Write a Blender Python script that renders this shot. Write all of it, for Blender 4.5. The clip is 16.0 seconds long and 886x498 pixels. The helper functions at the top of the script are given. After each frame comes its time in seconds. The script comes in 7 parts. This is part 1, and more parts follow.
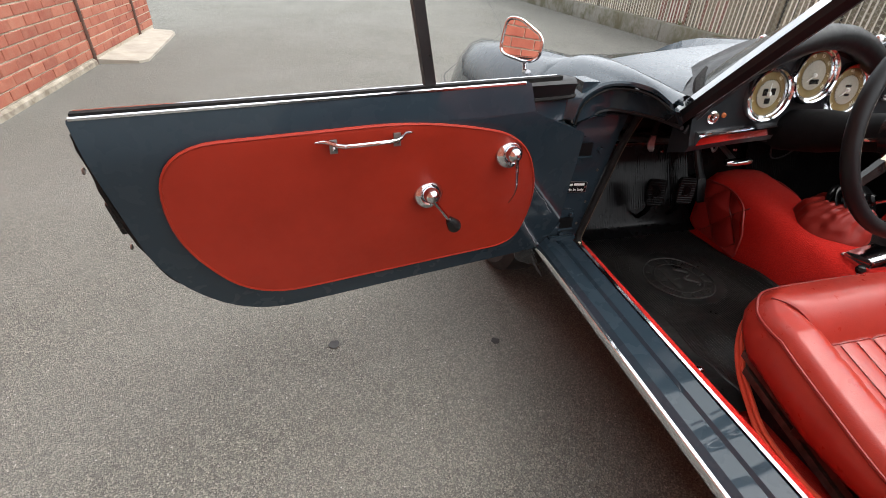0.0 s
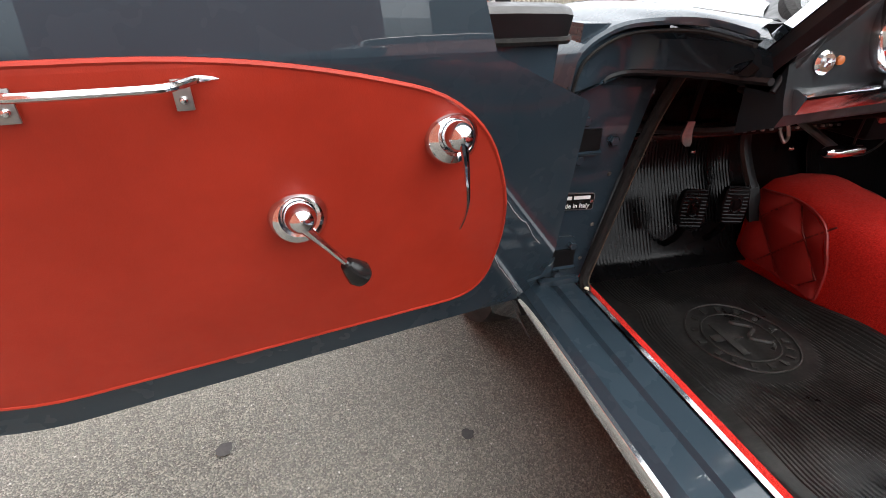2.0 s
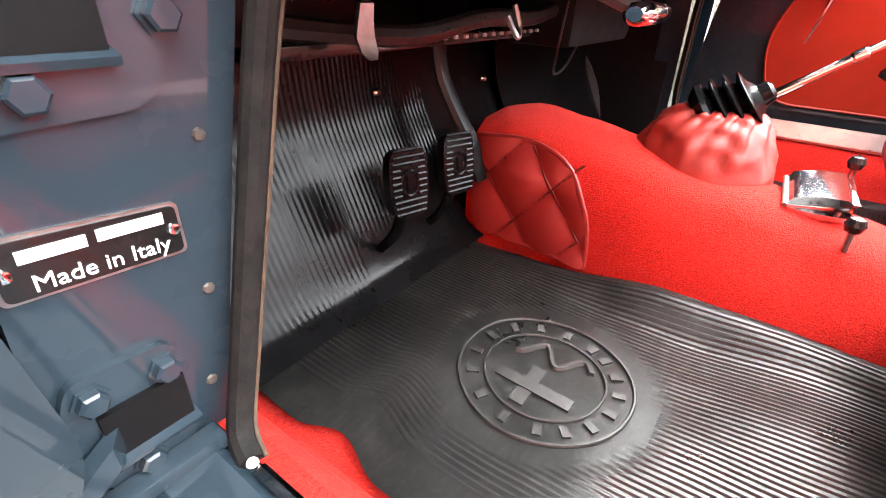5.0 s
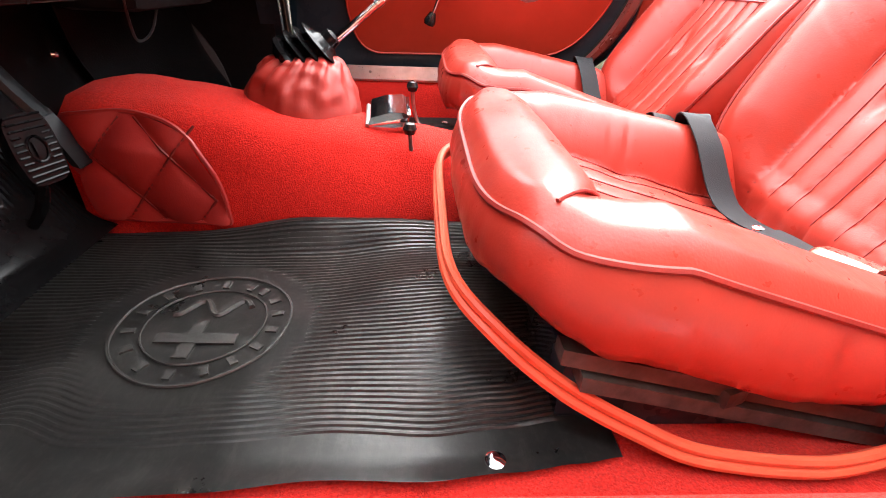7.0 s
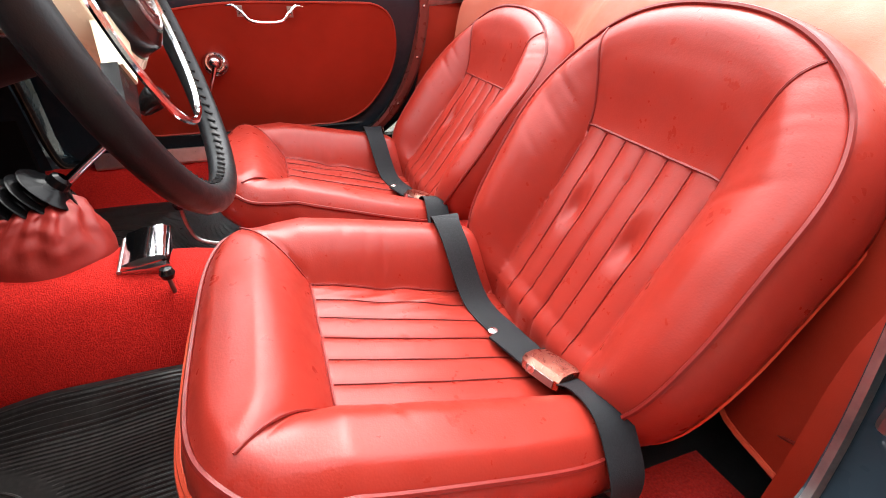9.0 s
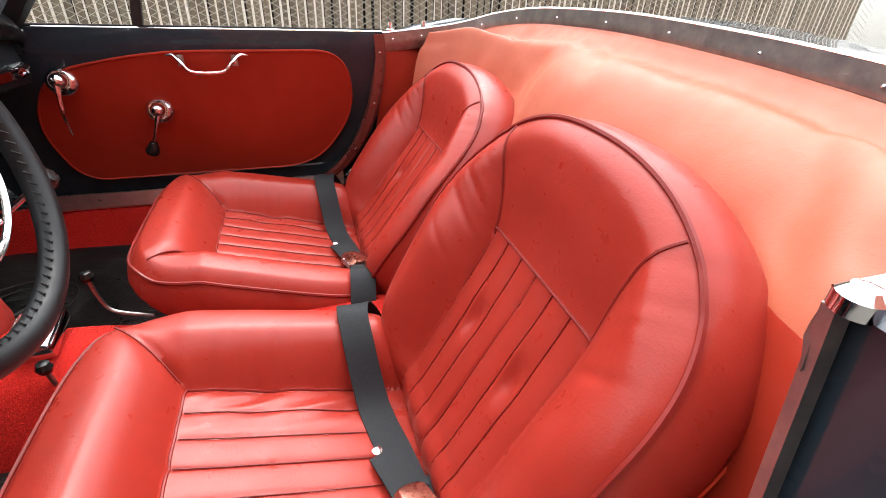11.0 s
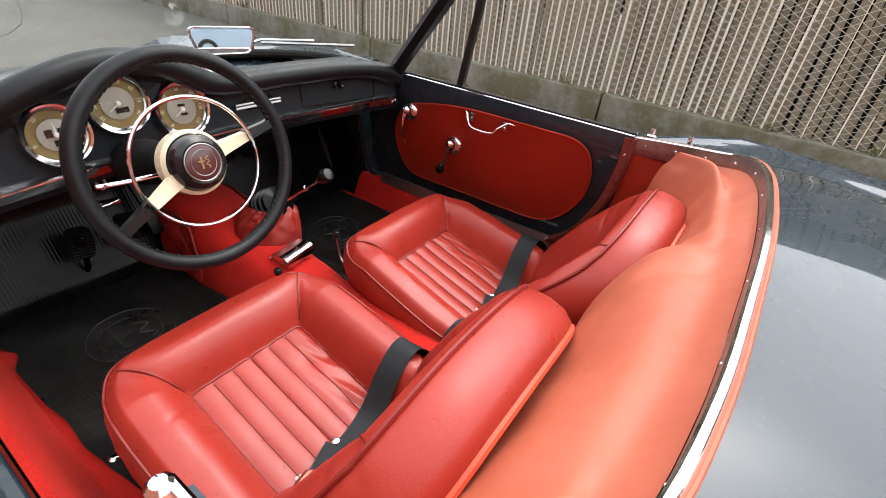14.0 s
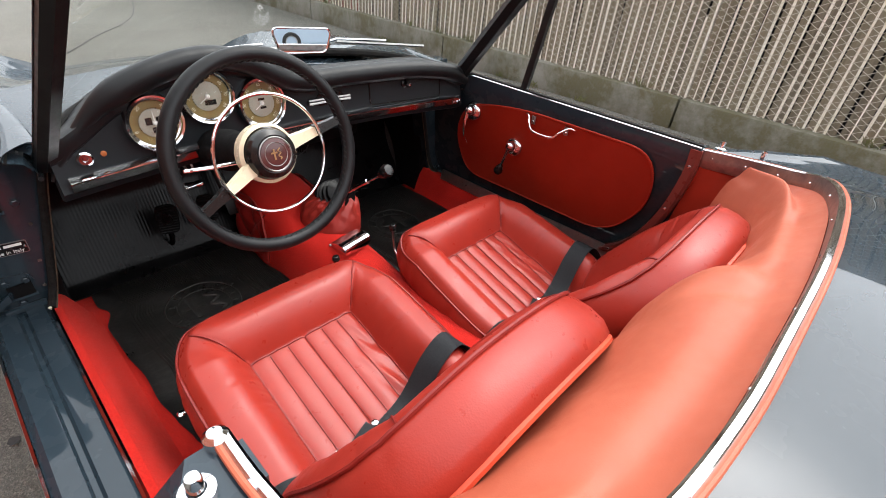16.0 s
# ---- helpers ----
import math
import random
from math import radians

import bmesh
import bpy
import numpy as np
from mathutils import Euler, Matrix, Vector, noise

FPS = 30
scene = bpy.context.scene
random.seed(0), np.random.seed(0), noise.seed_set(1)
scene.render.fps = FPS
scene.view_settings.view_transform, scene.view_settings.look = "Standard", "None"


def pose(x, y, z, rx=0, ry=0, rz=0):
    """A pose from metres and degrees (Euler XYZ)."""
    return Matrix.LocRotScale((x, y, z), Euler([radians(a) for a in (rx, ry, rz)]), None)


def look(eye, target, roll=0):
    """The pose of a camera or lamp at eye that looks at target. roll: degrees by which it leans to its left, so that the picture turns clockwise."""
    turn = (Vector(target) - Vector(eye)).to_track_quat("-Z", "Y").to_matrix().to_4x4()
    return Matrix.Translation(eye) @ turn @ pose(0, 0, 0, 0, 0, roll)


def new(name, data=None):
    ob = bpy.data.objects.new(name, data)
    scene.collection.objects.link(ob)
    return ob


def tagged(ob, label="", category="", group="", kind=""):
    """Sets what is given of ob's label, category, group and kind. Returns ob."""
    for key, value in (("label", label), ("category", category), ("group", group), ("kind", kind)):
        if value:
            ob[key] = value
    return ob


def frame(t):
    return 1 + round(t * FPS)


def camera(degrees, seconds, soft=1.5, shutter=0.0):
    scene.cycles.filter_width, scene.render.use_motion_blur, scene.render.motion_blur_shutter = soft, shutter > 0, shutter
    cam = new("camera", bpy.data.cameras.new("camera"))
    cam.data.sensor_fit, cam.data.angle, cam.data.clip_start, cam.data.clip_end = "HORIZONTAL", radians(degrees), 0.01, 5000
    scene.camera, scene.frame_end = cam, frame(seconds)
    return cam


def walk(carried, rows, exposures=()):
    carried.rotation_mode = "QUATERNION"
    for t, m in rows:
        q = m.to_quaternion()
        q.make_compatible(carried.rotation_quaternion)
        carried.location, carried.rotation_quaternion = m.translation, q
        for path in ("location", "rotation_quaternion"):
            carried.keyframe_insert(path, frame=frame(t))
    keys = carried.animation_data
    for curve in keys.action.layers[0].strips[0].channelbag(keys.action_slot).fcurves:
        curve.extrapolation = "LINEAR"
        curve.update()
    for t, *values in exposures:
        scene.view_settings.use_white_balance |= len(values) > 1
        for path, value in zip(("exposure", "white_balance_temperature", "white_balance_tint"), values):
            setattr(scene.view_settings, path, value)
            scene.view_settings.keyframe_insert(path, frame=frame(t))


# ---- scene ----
cam = camera(87.7, 16.0, soft=0.9)
PATH = [
    (0, (-1.256, -0.425, 1.029), (-0.824, 1.187, -0.074), 2.4),
    (0.5, (-1.252, -0.301, 0.948), (-0.874, 1.346, -0.121), 1.9),
    (1, (-1.226, -0.202, 0.875), (-0.866, 1.471, -0.16), 1.2),
    (1.5, (-1.154, -0.123, 0.839), (-0.766, 1.56, -0.169), 0.8),
    (2, (-1.042, -0.073, 0.822), (-0.587, 1.603, -0.17), 0.8),
    (2.5, (-0.933, -0.012, 0.776), (-0.38, 1.637, -0.212), 0.7),
    (3, (-0.859, 0.062, 0.725), (-0.129, 1.649, -0.25), 1.1),
    (3.2, (-0.834, 0.098, 0.706), (-0.055, 1.663, -0.266), 1.4),
    (5.3, (-0.713, 0.307, 0.632), (0.808, 1.149, -0.357), 2.7),
    (5.5, (-0.722, 0.289, 0.636), (0.852, 1.026, -0.353), 2.5),
    (6, (-0.751, 0.253, 0.643), (0.917, 0.701, -0.365), 2.3),
    (6.5, (-0.758, 0.215, 0.629), (0.955, 0.372, -0.39), 2.6),
    (7, (-0.76, 0.18, 0.621), (0.96, 0.071, -0.395), 2.8),
    (7.5, (-0.757, 0.146, 0.631), (0.94, -0.191, -0.373), 2.8),
    (8, (-0.745, 0.101, 0.668), (0.925, -0.364, -0.328), 2.3),
    (8.5, (-0.734, 0.063, 0.735), (0.914, -0.486, -0.257), 2.3),
    (9, (-0.728, 0.02, 0.802), (0.885, -0.599, -0.205), 2.0),
    (9.5, (-0.711, -0.037, 0.85), (0.876, -0.71, -0.165), 1.7),
    (9.7, (-0.695, -0.065, 0.87), (0.883, -0.753, -0.148), 1.6),
    (11.8, (-0.665, -0.265, 0.987), (1.009, -0.49, -0.084), 5.0),
    (12, (-0.686, -0.297, 1.032), (0.984, -0.404, -0.063), 5.4),
    (12.5, (-0.689, -0.404, 1.083), (0.971, -0.205, -0.014), 6.1),
    (13, (-0.642, -0.528, 1.105), (0.95, -0.015, 0.009), 6.5),
    (13.5, (-0.628, -0.587, 1.114), (0.865, 0.179, 0.026), 6.4),
    (14, (-0.618, -0.627, 1.129), (0.801, 0.266, 0.04), 6.2),
    (14.5, (-0.62, -0.646, 1.143), (0.749, 0.312, 0.043), 6.0),
    (15, (-0.625, -0.652, 1.142), (0.707, 0.352, 0.038), 6.2),
    (15.5, (-0.627, -0.652, 1.143), (0.671, 0.39, 0.034), 6.2),
    (16, (-0.623, -0.653, 1.149), (0.631, 0.427, 0.027), 5.9),
]
EXPOSURES = [(0, 1.42), (1.5, 1.68), (2.5, 2.35), (3.2, 3.0), (5.3, 4.4), (6.0, 4.1), (7, 3.45), (8, 2.75), (9.7, 2.2), (11.8, 1.82), (13, 1.62), (16, 1.55)]
walk(cam, [(t, look(eye, target, roll)) for t, eye, target, roll in PATH], EXPOSURES)

# ---- world and light: an even overcast sky ----
world = bpy.data.worlds.new("overcast_sky")
scene.world = world
world.use_nodes = True
wn, wl = world.node_tree.nodes, world.node_tree.links
sky = wn.new("ShaderNodeTexSky")
sky.sky_type = "NISHITA"
sky.sun_disc = False
sky.sun_elevation, sky.sun_rotation = radians(62), radians(105)
sky.air_density, sky.dust_density, sky.ozone_density = 1.0, 4.0, 1.0
grey = wn.new("ShaderNodeHueSaturation")
grey.inputs["Saturation"].default_value = 0.22
wl.new(sky.outputs[0], grey.inputs["Color"])
wl.new(grey.outputs[0], wn["Background"].inputs[0])
wn["Background"].inputs[1].default_value = 0.14
sun = new("sun", bpy.data.lights.new("sun", "SUN"))
sun.data.energy, sun.data.angle, sun.data.color = 1.5, radians(150), (0.95, 0.98, 1.0)
sun.matrix_world = look((0, 0, 5), (-0.16, 0.06, 4.0))


# ---- materials ----
class Shade:
    """A small node-material builder."""

    def __init__(self, name):
        self.m = bpy.data.materials.new(name)
        self.m.use_nodes = True
        self.n, self.l = self.m.node_tree.nodes, self.m.node_tree.links
        self.b = self.n["Principled BSDF"]
        self.co = self.n.new("ShaderNodeTexCoord").outputs["Object"]

    def set(self, **kw):
        for k, v in kw.items():
            self.b.inputs[k.replace("_", " ")].default_value = v
        return self

    def tex(self, kind, scale, detail=4.0, rough=0.6, stretch=None):
        vec = self.co
        if stretch:
            mp = self.n.new("ShaderNodeMapping")
            mp.inputs["Scale"].default_value = stretch
            self.l.new(vec, mp.inputs[0])
            vec = mp.outputs[0]
        t = self.n.new(kind)
        t.inputs["Scale"].default_value = scale
        if kind == "ShaderNodeTexNoise":
            t.inputs["Detail"].default_value, t.inputs["Roughness"].default_value = detail, rough
        self.l.new(vec, t.inputs["Vector"])
        return t

    def ramp(self, src, stops):
        r = self.n.new("ShaderNodeValToRGB")
        e = r.color_ramp.elements
        while len(e) < len(stops):
            e.new(0.5)
        for el, (p, c) in zip(e, stops):
            el.position, el.color = p, (*c, 1) if len(c) == 3 else c
        self.l.new(src, r.inputs[0])
        return r.outputs[0]

    def value(self, src, lo, hi, a=0.3, b=0.7):
        r = self.n.new("ShaderNodeMapRange")
        for k, v in zip(("From Min", "From Max", "To Min", "To Max"), (a, b, lo, hi)):
            r.inputs[k].default_value = v
        self.l.new(src, r.inputs[0])
        return r.outputs[0]

    def mix(self, fac, a, b, blend="MIX"):
        x = self.n.new("ShaderNodeMix")
        x.data_type, x.blend_type = "RGBA", blend
        for sock, v in ((x.inputs[0], fac), (x.inputs[6], a), (x.inputs[7], b)):
            if isinstance(v, (tuple, float, int)):
                sock.default_value = (*v, 1) if isinstance(v, tuple) and len(v) == 3 else v
            else:
                self.l.new(v, sock)
        return x.outputs[2]

    def to(self, name, src):
        self.l.new(src, self.b.inputs[name])
        return self

    def bump(self, src, strength=0.3, dist=0.001):
        b = self.n.new("ShaderNodeBump")
        b.inputs["Strength"].default_value, b.inputs["Distance"].default_value = strength, dist
        self.l.new(src, b.inputs["Height"])
        old = self.b.inputs["Normal"].links
        if old:
            self.l.new(old[0].from_socket, b.inputs["Normal"])
        self.l.new(b.outputs[0], self.b.inputs["Normal"])
        return self


def mottled(name, dark, light, scale, rough, bump_scale=0.0, bump_d=0.001, strength=0.3, metal=0.0, spec=0.5, rough_var=0.08, kind="ShaderNodeTexNoise"):
    s = Shade(name)
    t = s.tex("ShaderNodeTexNoise", scale)
    s.to("Base Color", s.ramp(t.outputs[0], [(0.3, dark), (0.7, light)]))
    t2 = s.tex("ShaderNodeTexNoise", scale * 5.3, 3)
    s.to("Roughness", s.value(t2.outputs[0], rough - rough_var, rough + rough_var))
    s.set(Metallic=metal, Specular_IOR_Level=spec)
    if bump_scale:
        s.bump(s.tex(kind, bump_scale).outputs[0], strength, bump_d)
    return s


paint = mottled("slate_blue_paint", (0.017, 0.028, 0.037), (0.022, 0.034, 0.044), 3, 0.26)
paint.set(Coat_Weight=0.7, Coat_Roughness=0.008, Specular_IOR_Level=0.06)
M_PAINT = paint.m


def leather(name, dark, light, rough=0.46, grain=420, spec=0.3):
    s = mottled(name, dark, light, 9, rough, 0, spec=spec)
    vor = s.tex("ShaderNodeTexVoronoi", grain)
    s.bump(vor.outputs["Distance"], 0.12, 0.0006)
    s.bump(s.tex("ShaderNodeTexNoise", 26, 4, 0.6).outputs[0], 0.10, 0.003)
    crease = s.tex("ShaderNodeTexNoise", 55, 5, 0.7, (1.0, 2.6, 1.6))
    s.bump(s.value(crease.outputs[0], 0.0, 1.0, 0.42, 0.56), 0.04, 0.002)
    return s.m


M_LEATHER = leather("red_leather", (0.262, 0.0205, 0.0125), (0.31, 0.0260, 0.0160), 0.34, 420, 0.37)
# darker than the seat leather, to imitate the shadow line along the piping
M_PIPE = leather("red_leather_piping", (0.15, 0.010, 0.007), (0.21, 0.014, 0.010), 0.42, 420, 0.35)
M_BOOT = leather("dark_red_leather", (0.10, 0.008, 0.006), (0.15, 0.012, 0.009))
M_TACK = leather("brown_red_leather", (0.105, 0.020, 0.015), (0.15, 0.030, 0.023), 0.32, 420, 0.45)
M_GAITER = leather("gathered_red_leather", (0.21, 0.016, 0.011), (0.28, 0.024, 0.017))
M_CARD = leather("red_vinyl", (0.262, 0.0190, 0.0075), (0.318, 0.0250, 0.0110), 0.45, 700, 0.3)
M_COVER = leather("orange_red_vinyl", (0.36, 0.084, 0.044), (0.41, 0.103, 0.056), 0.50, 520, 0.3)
M_CORD = leather("orange_red_trim", (0.5, 0.055, 0.025), (0.6, 0.08, 0.035), 0.45)
M_QUILT = leather("quilted_red_vinyl", (0.22, 0.016, 0.014), (0.28, 0.022, 0.018))
carpet = mottled("red_carpet", (0.32, 0.006, 0.005), (0.62, 0.022, 0.014), 340, 0.95, 520, 0.004, 0.9, spec=0.1)
carpet.set(Sheen_Weight=0.15, Sheen_Tint=(1.0, 0.3, 0.25, 1))
M_CARPET = carpet.m
M_CHROME = mottled("chrome", (0.62, 0.63, 0.65), (0.72, 0.73, 0.75), 40, 0.1, metal=1.0, rough_var=0.05).m
M_STEEL = mottled("bare_steel", (0.25, 0.25, 0.25), (0.4, 0.39, 0.37), 40, 0.4, 200, 0.0005, metal=1.0).m
M_DULL = mottled("worn_metal", (0.045, 0.040, 0.036), (0.13, 0.115, 0.10), 30, 0.55, 120, 0.0008, metal=0.6).m
M_RUBBER = mottled("black_rubber", (0.006, 0.006, 0.0063), (0.015, 0.015, 0.0155), 20, 0.4, 90, 0.0008, spec=0.4, rough_var=0.14).m
mat_s = Shade("dusty_mat_rubber")
smudge, dust_f = mat_s.tex("ShaderNodeTexNoise", 7, 7, 0.7), mat_s.tex("ShaderNodeTexNoise", 130, 3)
scuff = mat_s.tex("ShaderNodeTexNoise", 16, 6, 0.75, (1, 4, 1))
mcol = mat_s.ramp(smudge.outputs[0], [(0.30, (0.008, 0.008, 0.008)), (0.55, (0.018, 0.0175, 0.0165)), (0.78, (0.055, 0.053, 0.049))])
mcol = mat_s.mix(mat_s.value(scuff.outputs[0], 0.0, 0.6, 0.52, 0.72), mcol, (0.06, 0.056, 0.05))
mcol = mat_s.mix(mat_s.value(dust_f.outputs[0], 0.0, 0.35, 0.5, 0.75), mcol, (0.06, 0.058, 0.052))
mat_s.to("Base Color", mcol).to("Roughness", mat_s.value(smudge.outputs[0], 0.24, 0.48)).set(Specular_IOR_Level=0.6)
mat_s.bump(dust_f.outputs[0], 0.25, 0.0008)
M_MAT = mat_s.m
M_EMBLEM = mottled("dusty_moulded_rubber", (0.006, 0.0058, 0.0055), (0.020, 0.019, 0.017), 70, 0.5, 120, 0.0008).m
M_ALU = mottled("scuffed_aluminium", (0.55, 0.55, 0.54), (0.68, 0.68, 0.67), 40, 0.35, 160, 0.0004, metal=1.0).m
M_BADGE = mottled("maroon_enamel", (0.05, 0.016, 0.016), (0.075, 0.024, 0.022), 30, 0.2).m
M_STITCH = mottled("black_stitching", (0.004, 0.004, 0.004), (0.008, 0.008, 0.008), 30, 0.8).m
M_SEAL = mottled("weathered_rubber_seal", (0.004, 0.004, 0.004), (0.014, 0.0135, 0.0125), 60, 0.85, 150, 0.002, 0.6, spec=0.2).m
M_PAD = mottled("black_padded_vinyl", (0.0045, 0.0052, 0.006), (0.0075, 0.0085, 0.0095), 12, 0.40, 420, 0.0006, 0.25, spec=0.26).m
M_TOE = mottled("bulkhead_rubber", (0.0022, 0.0022, 0.0024), (0.0055, 0.0055, 0.0058), 14, 0.19, spec=0.10, rough_var=0.05).m
M_DASH = mottled("dark_dash_paint", (0.008, 0.0105, 0.0125), (0.011, 0.014, 0.0165), 6, 0.4, 300, 0.0003, 0.1, spec=0.22).m
M_BLACK = mottled("black_plastic", (0.006, 0.006, 0.006), (0.010, 0.010, 0.010), 10, 0.22, spec=0.35).m
# near-black; also painted in for shade in hinge slots and fence gaps
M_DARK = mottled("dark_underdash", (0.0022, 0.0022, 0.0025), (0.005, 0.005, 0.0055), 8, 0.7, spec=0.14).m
M_IVORY = mottled("ivory_enamel", (0.66, 0.58, 0.40), (0.74, 0.66, 0.47), 14, 0.25).m
M_WEB = mottled("grey_seat_belt_webbing", (0.0065, 0.0082, 0.010), (0.013, 0.0158, 0.0185), 300, 0.65, 700, 0.001, 0.5, spec=0.25).m
M_COPPER = mottled("copper_toned_metal", (0.36, 0.13, 0.09), (0.48, 0.20, 0.15), 30, 0.3, metal=1.0).m
M_GOLD = mottled("gold_dial", (0.17, 0.118, 0.038), (0.23, 0.165, 0.058), 30, 0.45).m
M_SILVER = mottled("silver_dial", (0.30, 0.285, 0.235), (0.38, 0.36, 0.30), 30, 0.4).m
M_CREAM = mottled("cream_marking", (0.62, 0.58, 0.42), (0.7, 0.66, 0.5), 30, 0.5).m
M_WHITE = mottled("white_marking", (0.7, 0.7, 0.68), (0.78, 0.78, 0.76), 30, 0.5).m
M_BRASS = mottled("dark_gold_emblem", (0.30, 0.17, 0.07), (0.42, 0.26, 0.12), 60, 0.35, metal=0.8).m
M_AMBER = mottled("amber_lens", (0.35, 0.10, 0.03), (0.45, 0.15, 0.05), 30, 0.2).m
M_SCRATCH = mottled("bare_scratch", (0.22, 0.23, 0.24), (0.42, 0.43, 0.44), 60, 0.5).m
M_ZINC = mottled("galvanised_wire", (0.46, 0.43, 0.36), (0.60, 0.57, 0.48), 30, 0.5, metal=0.35).m
M_TYRE = mottled("tyre_rubber", (0.012, 0.012, 0.012), (0.025, 0.025, 0.025), 20, 0.8, 90, 0.001).m


M_FELT = mottled("worn_brown_fabric", (0.035, 0.024, 0.015), (0.085, 0.055, 0.03), 90, 0.8, 300, 0.001).m


def thin_glass(name):
    """A thin pane: clear, with gloss that rises towards grazing views."""
    m = bpy.data.materials.new(name)
    m.use_nodes = True
    n, l = m.node_tree.nodes, m.node_tree.links
    clear, gloss, lw, mx = n.new("ShaderNodeBsdfTransparent"), n.new("ShaderNodeBsdfGlossy"), n.new("ShaderNodeLayerWeight"), n.new("ShaderNodeMixShader")
    pw, ma = n.new("ShaderNodeMath"), n.new("ShaderNodeMath")
    clear.inputs[0].default_value = (0.93, 0.95, 0.94, 1)
    gloss.inputs["Roughness"].default_value = 0.02
    lw.inputs[0].default_value = 0.5
    pw.operation, ma.operation = "POWER", "MULTIPLY_ADD"
    pw.inputs[1].default_value, ma.inputs[1].default_value, ma.inputs[2].default_value = 5.0, 0.8, 0.035
    l.new(lw.outputs["Facing"], pw.inputs[0]), l.new(pw.outputs[0], ma.inputs[0]), l.new(ma.outputs[0], mx.inputs[0])
    l.new(clear.outputs[0], mx.inputs[1]), l.new(gloss.outputs[0], mx.inputs[2])
    l.new(mx.outputs[0], n["Material Output"].inputs[0])
    return m


M_GLASS = thin_glass("pane_glass")
mir = Shade("mirror_glass").set(Base_Color=(0.88, 0.89, 0.9, 1), Metallic=1.0, Roughness=0.01)
M_MIRROR = mir.m

# asphalt with fine stone chips, pale specks and broad stains
asp = Shade("asphalt")
chips = asp.tex("ShaderNodeTexVoronoi", 330)
stain = asp.tex("ShaderNodeTexNoise", 0.9, 5)
fine = asp.tex("ShaderNodeTexNoise", 210, 4)
c1 = asp.ramp(fine.outputs[0], [(0.25, (0.078, 0.077, 0.067)), (0.75, (0.165, 0.163, 0.145))])
c2 = asp.ramp(chips.outputs["Color"], [(0.15, (0.35, 0.35, 0.34)), (0.55, (0.95, 0.95, 0.92)), (0.85, (2.1, 2.06, 1.92))])
col = asp.mix(1.0, c1, c2, "MULTIPLY")
col = asp.mix(asp.value(stain.outputs[0], 0.0, 0.45), col, (0.205, 0.204, 0.184))
speck = asp.tex("ShaderNodeTexVoronoi", 34)
col = asp.mix(asp.value(speck.outputs["Distance"], 0.8, 0.0, 0.04, 0.10), col, (0.46, 0.45, 0.42))
asp.to("Base Color", col).set(Roughness=0.9)
asp.bump(chips.outputs["Distance"], 0.9, 0.004)
M_ASPHALT = asp.m
con = Shade("weathered_concrete")
a1, a2 = con.tex("ShaderNodeTexNoise", 2.2, 6), con.tex("ShaderNodeTexNoise", 60, 4)
cc = con.mix(con.value(a1.outputs[0], 0, 1), (0.15, 0.145, 0.115), (0.27, 0.265, 0.23))
moss = con.tex("ShaderNodeTexNoise", 2.6, 7, 0.72)
cc = con.mix(con.value(moss.outputs[0], 0.0, 0.88, 0.42, 0.58), cc, (0.088, 0.080, 0.030))
con.to("Base Color", con.mix(con.value(a2.outputs[0], 0.0, 0.35), cc, (0.13, 0.13, 0.12))).set(Roughness=0.92)
con.bump(a2.outputs[0], 0.4, 0.004)
M_CONCRETE = con.m
M_FOOT = mottled("soiled_mortar", (0.13, 0.10, 0.07), (0.40, 0.36, 0.29), 9, 0.95, 45, 0.012, 0.9).m
M_SLAB = mottled("pale_concrete", (0.27, 0.245, 0.20), (0.40, 0.37, 0.31), 5, 0.9, 60, 0.003).m


def per_object(name, stops, rough, scale, bump_d, stretch=None, dirt=(0.2, 0.2, 0.2), dirt_hi=0.4, streak=0.25):
    """A surface whose hue differs from piece to piece."""
    s = Shade(name)
    inf = s.n.new("ShaderNodeObjectInfo")
    base = s.ramp(inf.outputs["Random"], stops)
    off = s.n.new("ShaderNodeVectorMath")
    off.operation = "MULTIPLY_ADD"
    s.l.new(inf.outputs["Random"], off.inputs[0])
    off.inputs[1].default_value = (37, 53, 71)
    s.l.new(s.co, off.inputs[2])
    s.co = off.outputs[0]
    t = s.tex("ShaderNodeTexNoise", scale, 5, 0.65, stretch)
    t2 = s.tex("ShaderNodeTexNoise", scale * 6, 4, 0.65, stretch)
    c = s.mix(s.value(t.outputs[0], 0, dirt_hi), base, dirt)
    c = s.mix(s.value(t2.outputs[0], 0, streak), c, (0.03, 0.025, 0.02))
    s.to("Base Color", c).set(Roughness=rough)
    s.bump(t2.outputs[0], 0.5, bump_d)
    return s.m


M_BRICK = per_object("red_brick", [(0.0, (0.23, 0.047, 0.027)), (0.5, (0.31, 0.074, 0.041)), (1.0, (0.37, 0.115, 0.068))], 0.9, 14, 0.002, None, (0.42, 0.2, 0.13), 0.5)
M_MORTAR = mottled("pale_mortar", (0.42, 0.36, 0.27), (0.58, 0.52, 0.42), 30, 0.95, 120, 0.003).m
M_SLAT = per_object("weathered_wood_slat", [(0.0, (0.105, 0.084, 0.050)), (0.35, (0.19, 0.158, 0.098)), (0.75, (0.27, 0.235, 0.155)), (1.0, (0.155, 0.112, 0.062))], 0.85, 3.0, 0.002, (7, 7, 0.5), (0.30, 0.268, 0.205), 0.75, 0.5)
# pale tone imitating daylight seen through the fence gaps
M_GAP_DAYLIGHT = per_object("gap_daylight", [(0.0, (0.88, 0.86, 0.78)), (1.0, (0.94, 0.92, 0.86))], 0.8, 5.0, 0.001, (3, 3, 1), (0.60, 0.55, 0.36), 0.5, 0.08)
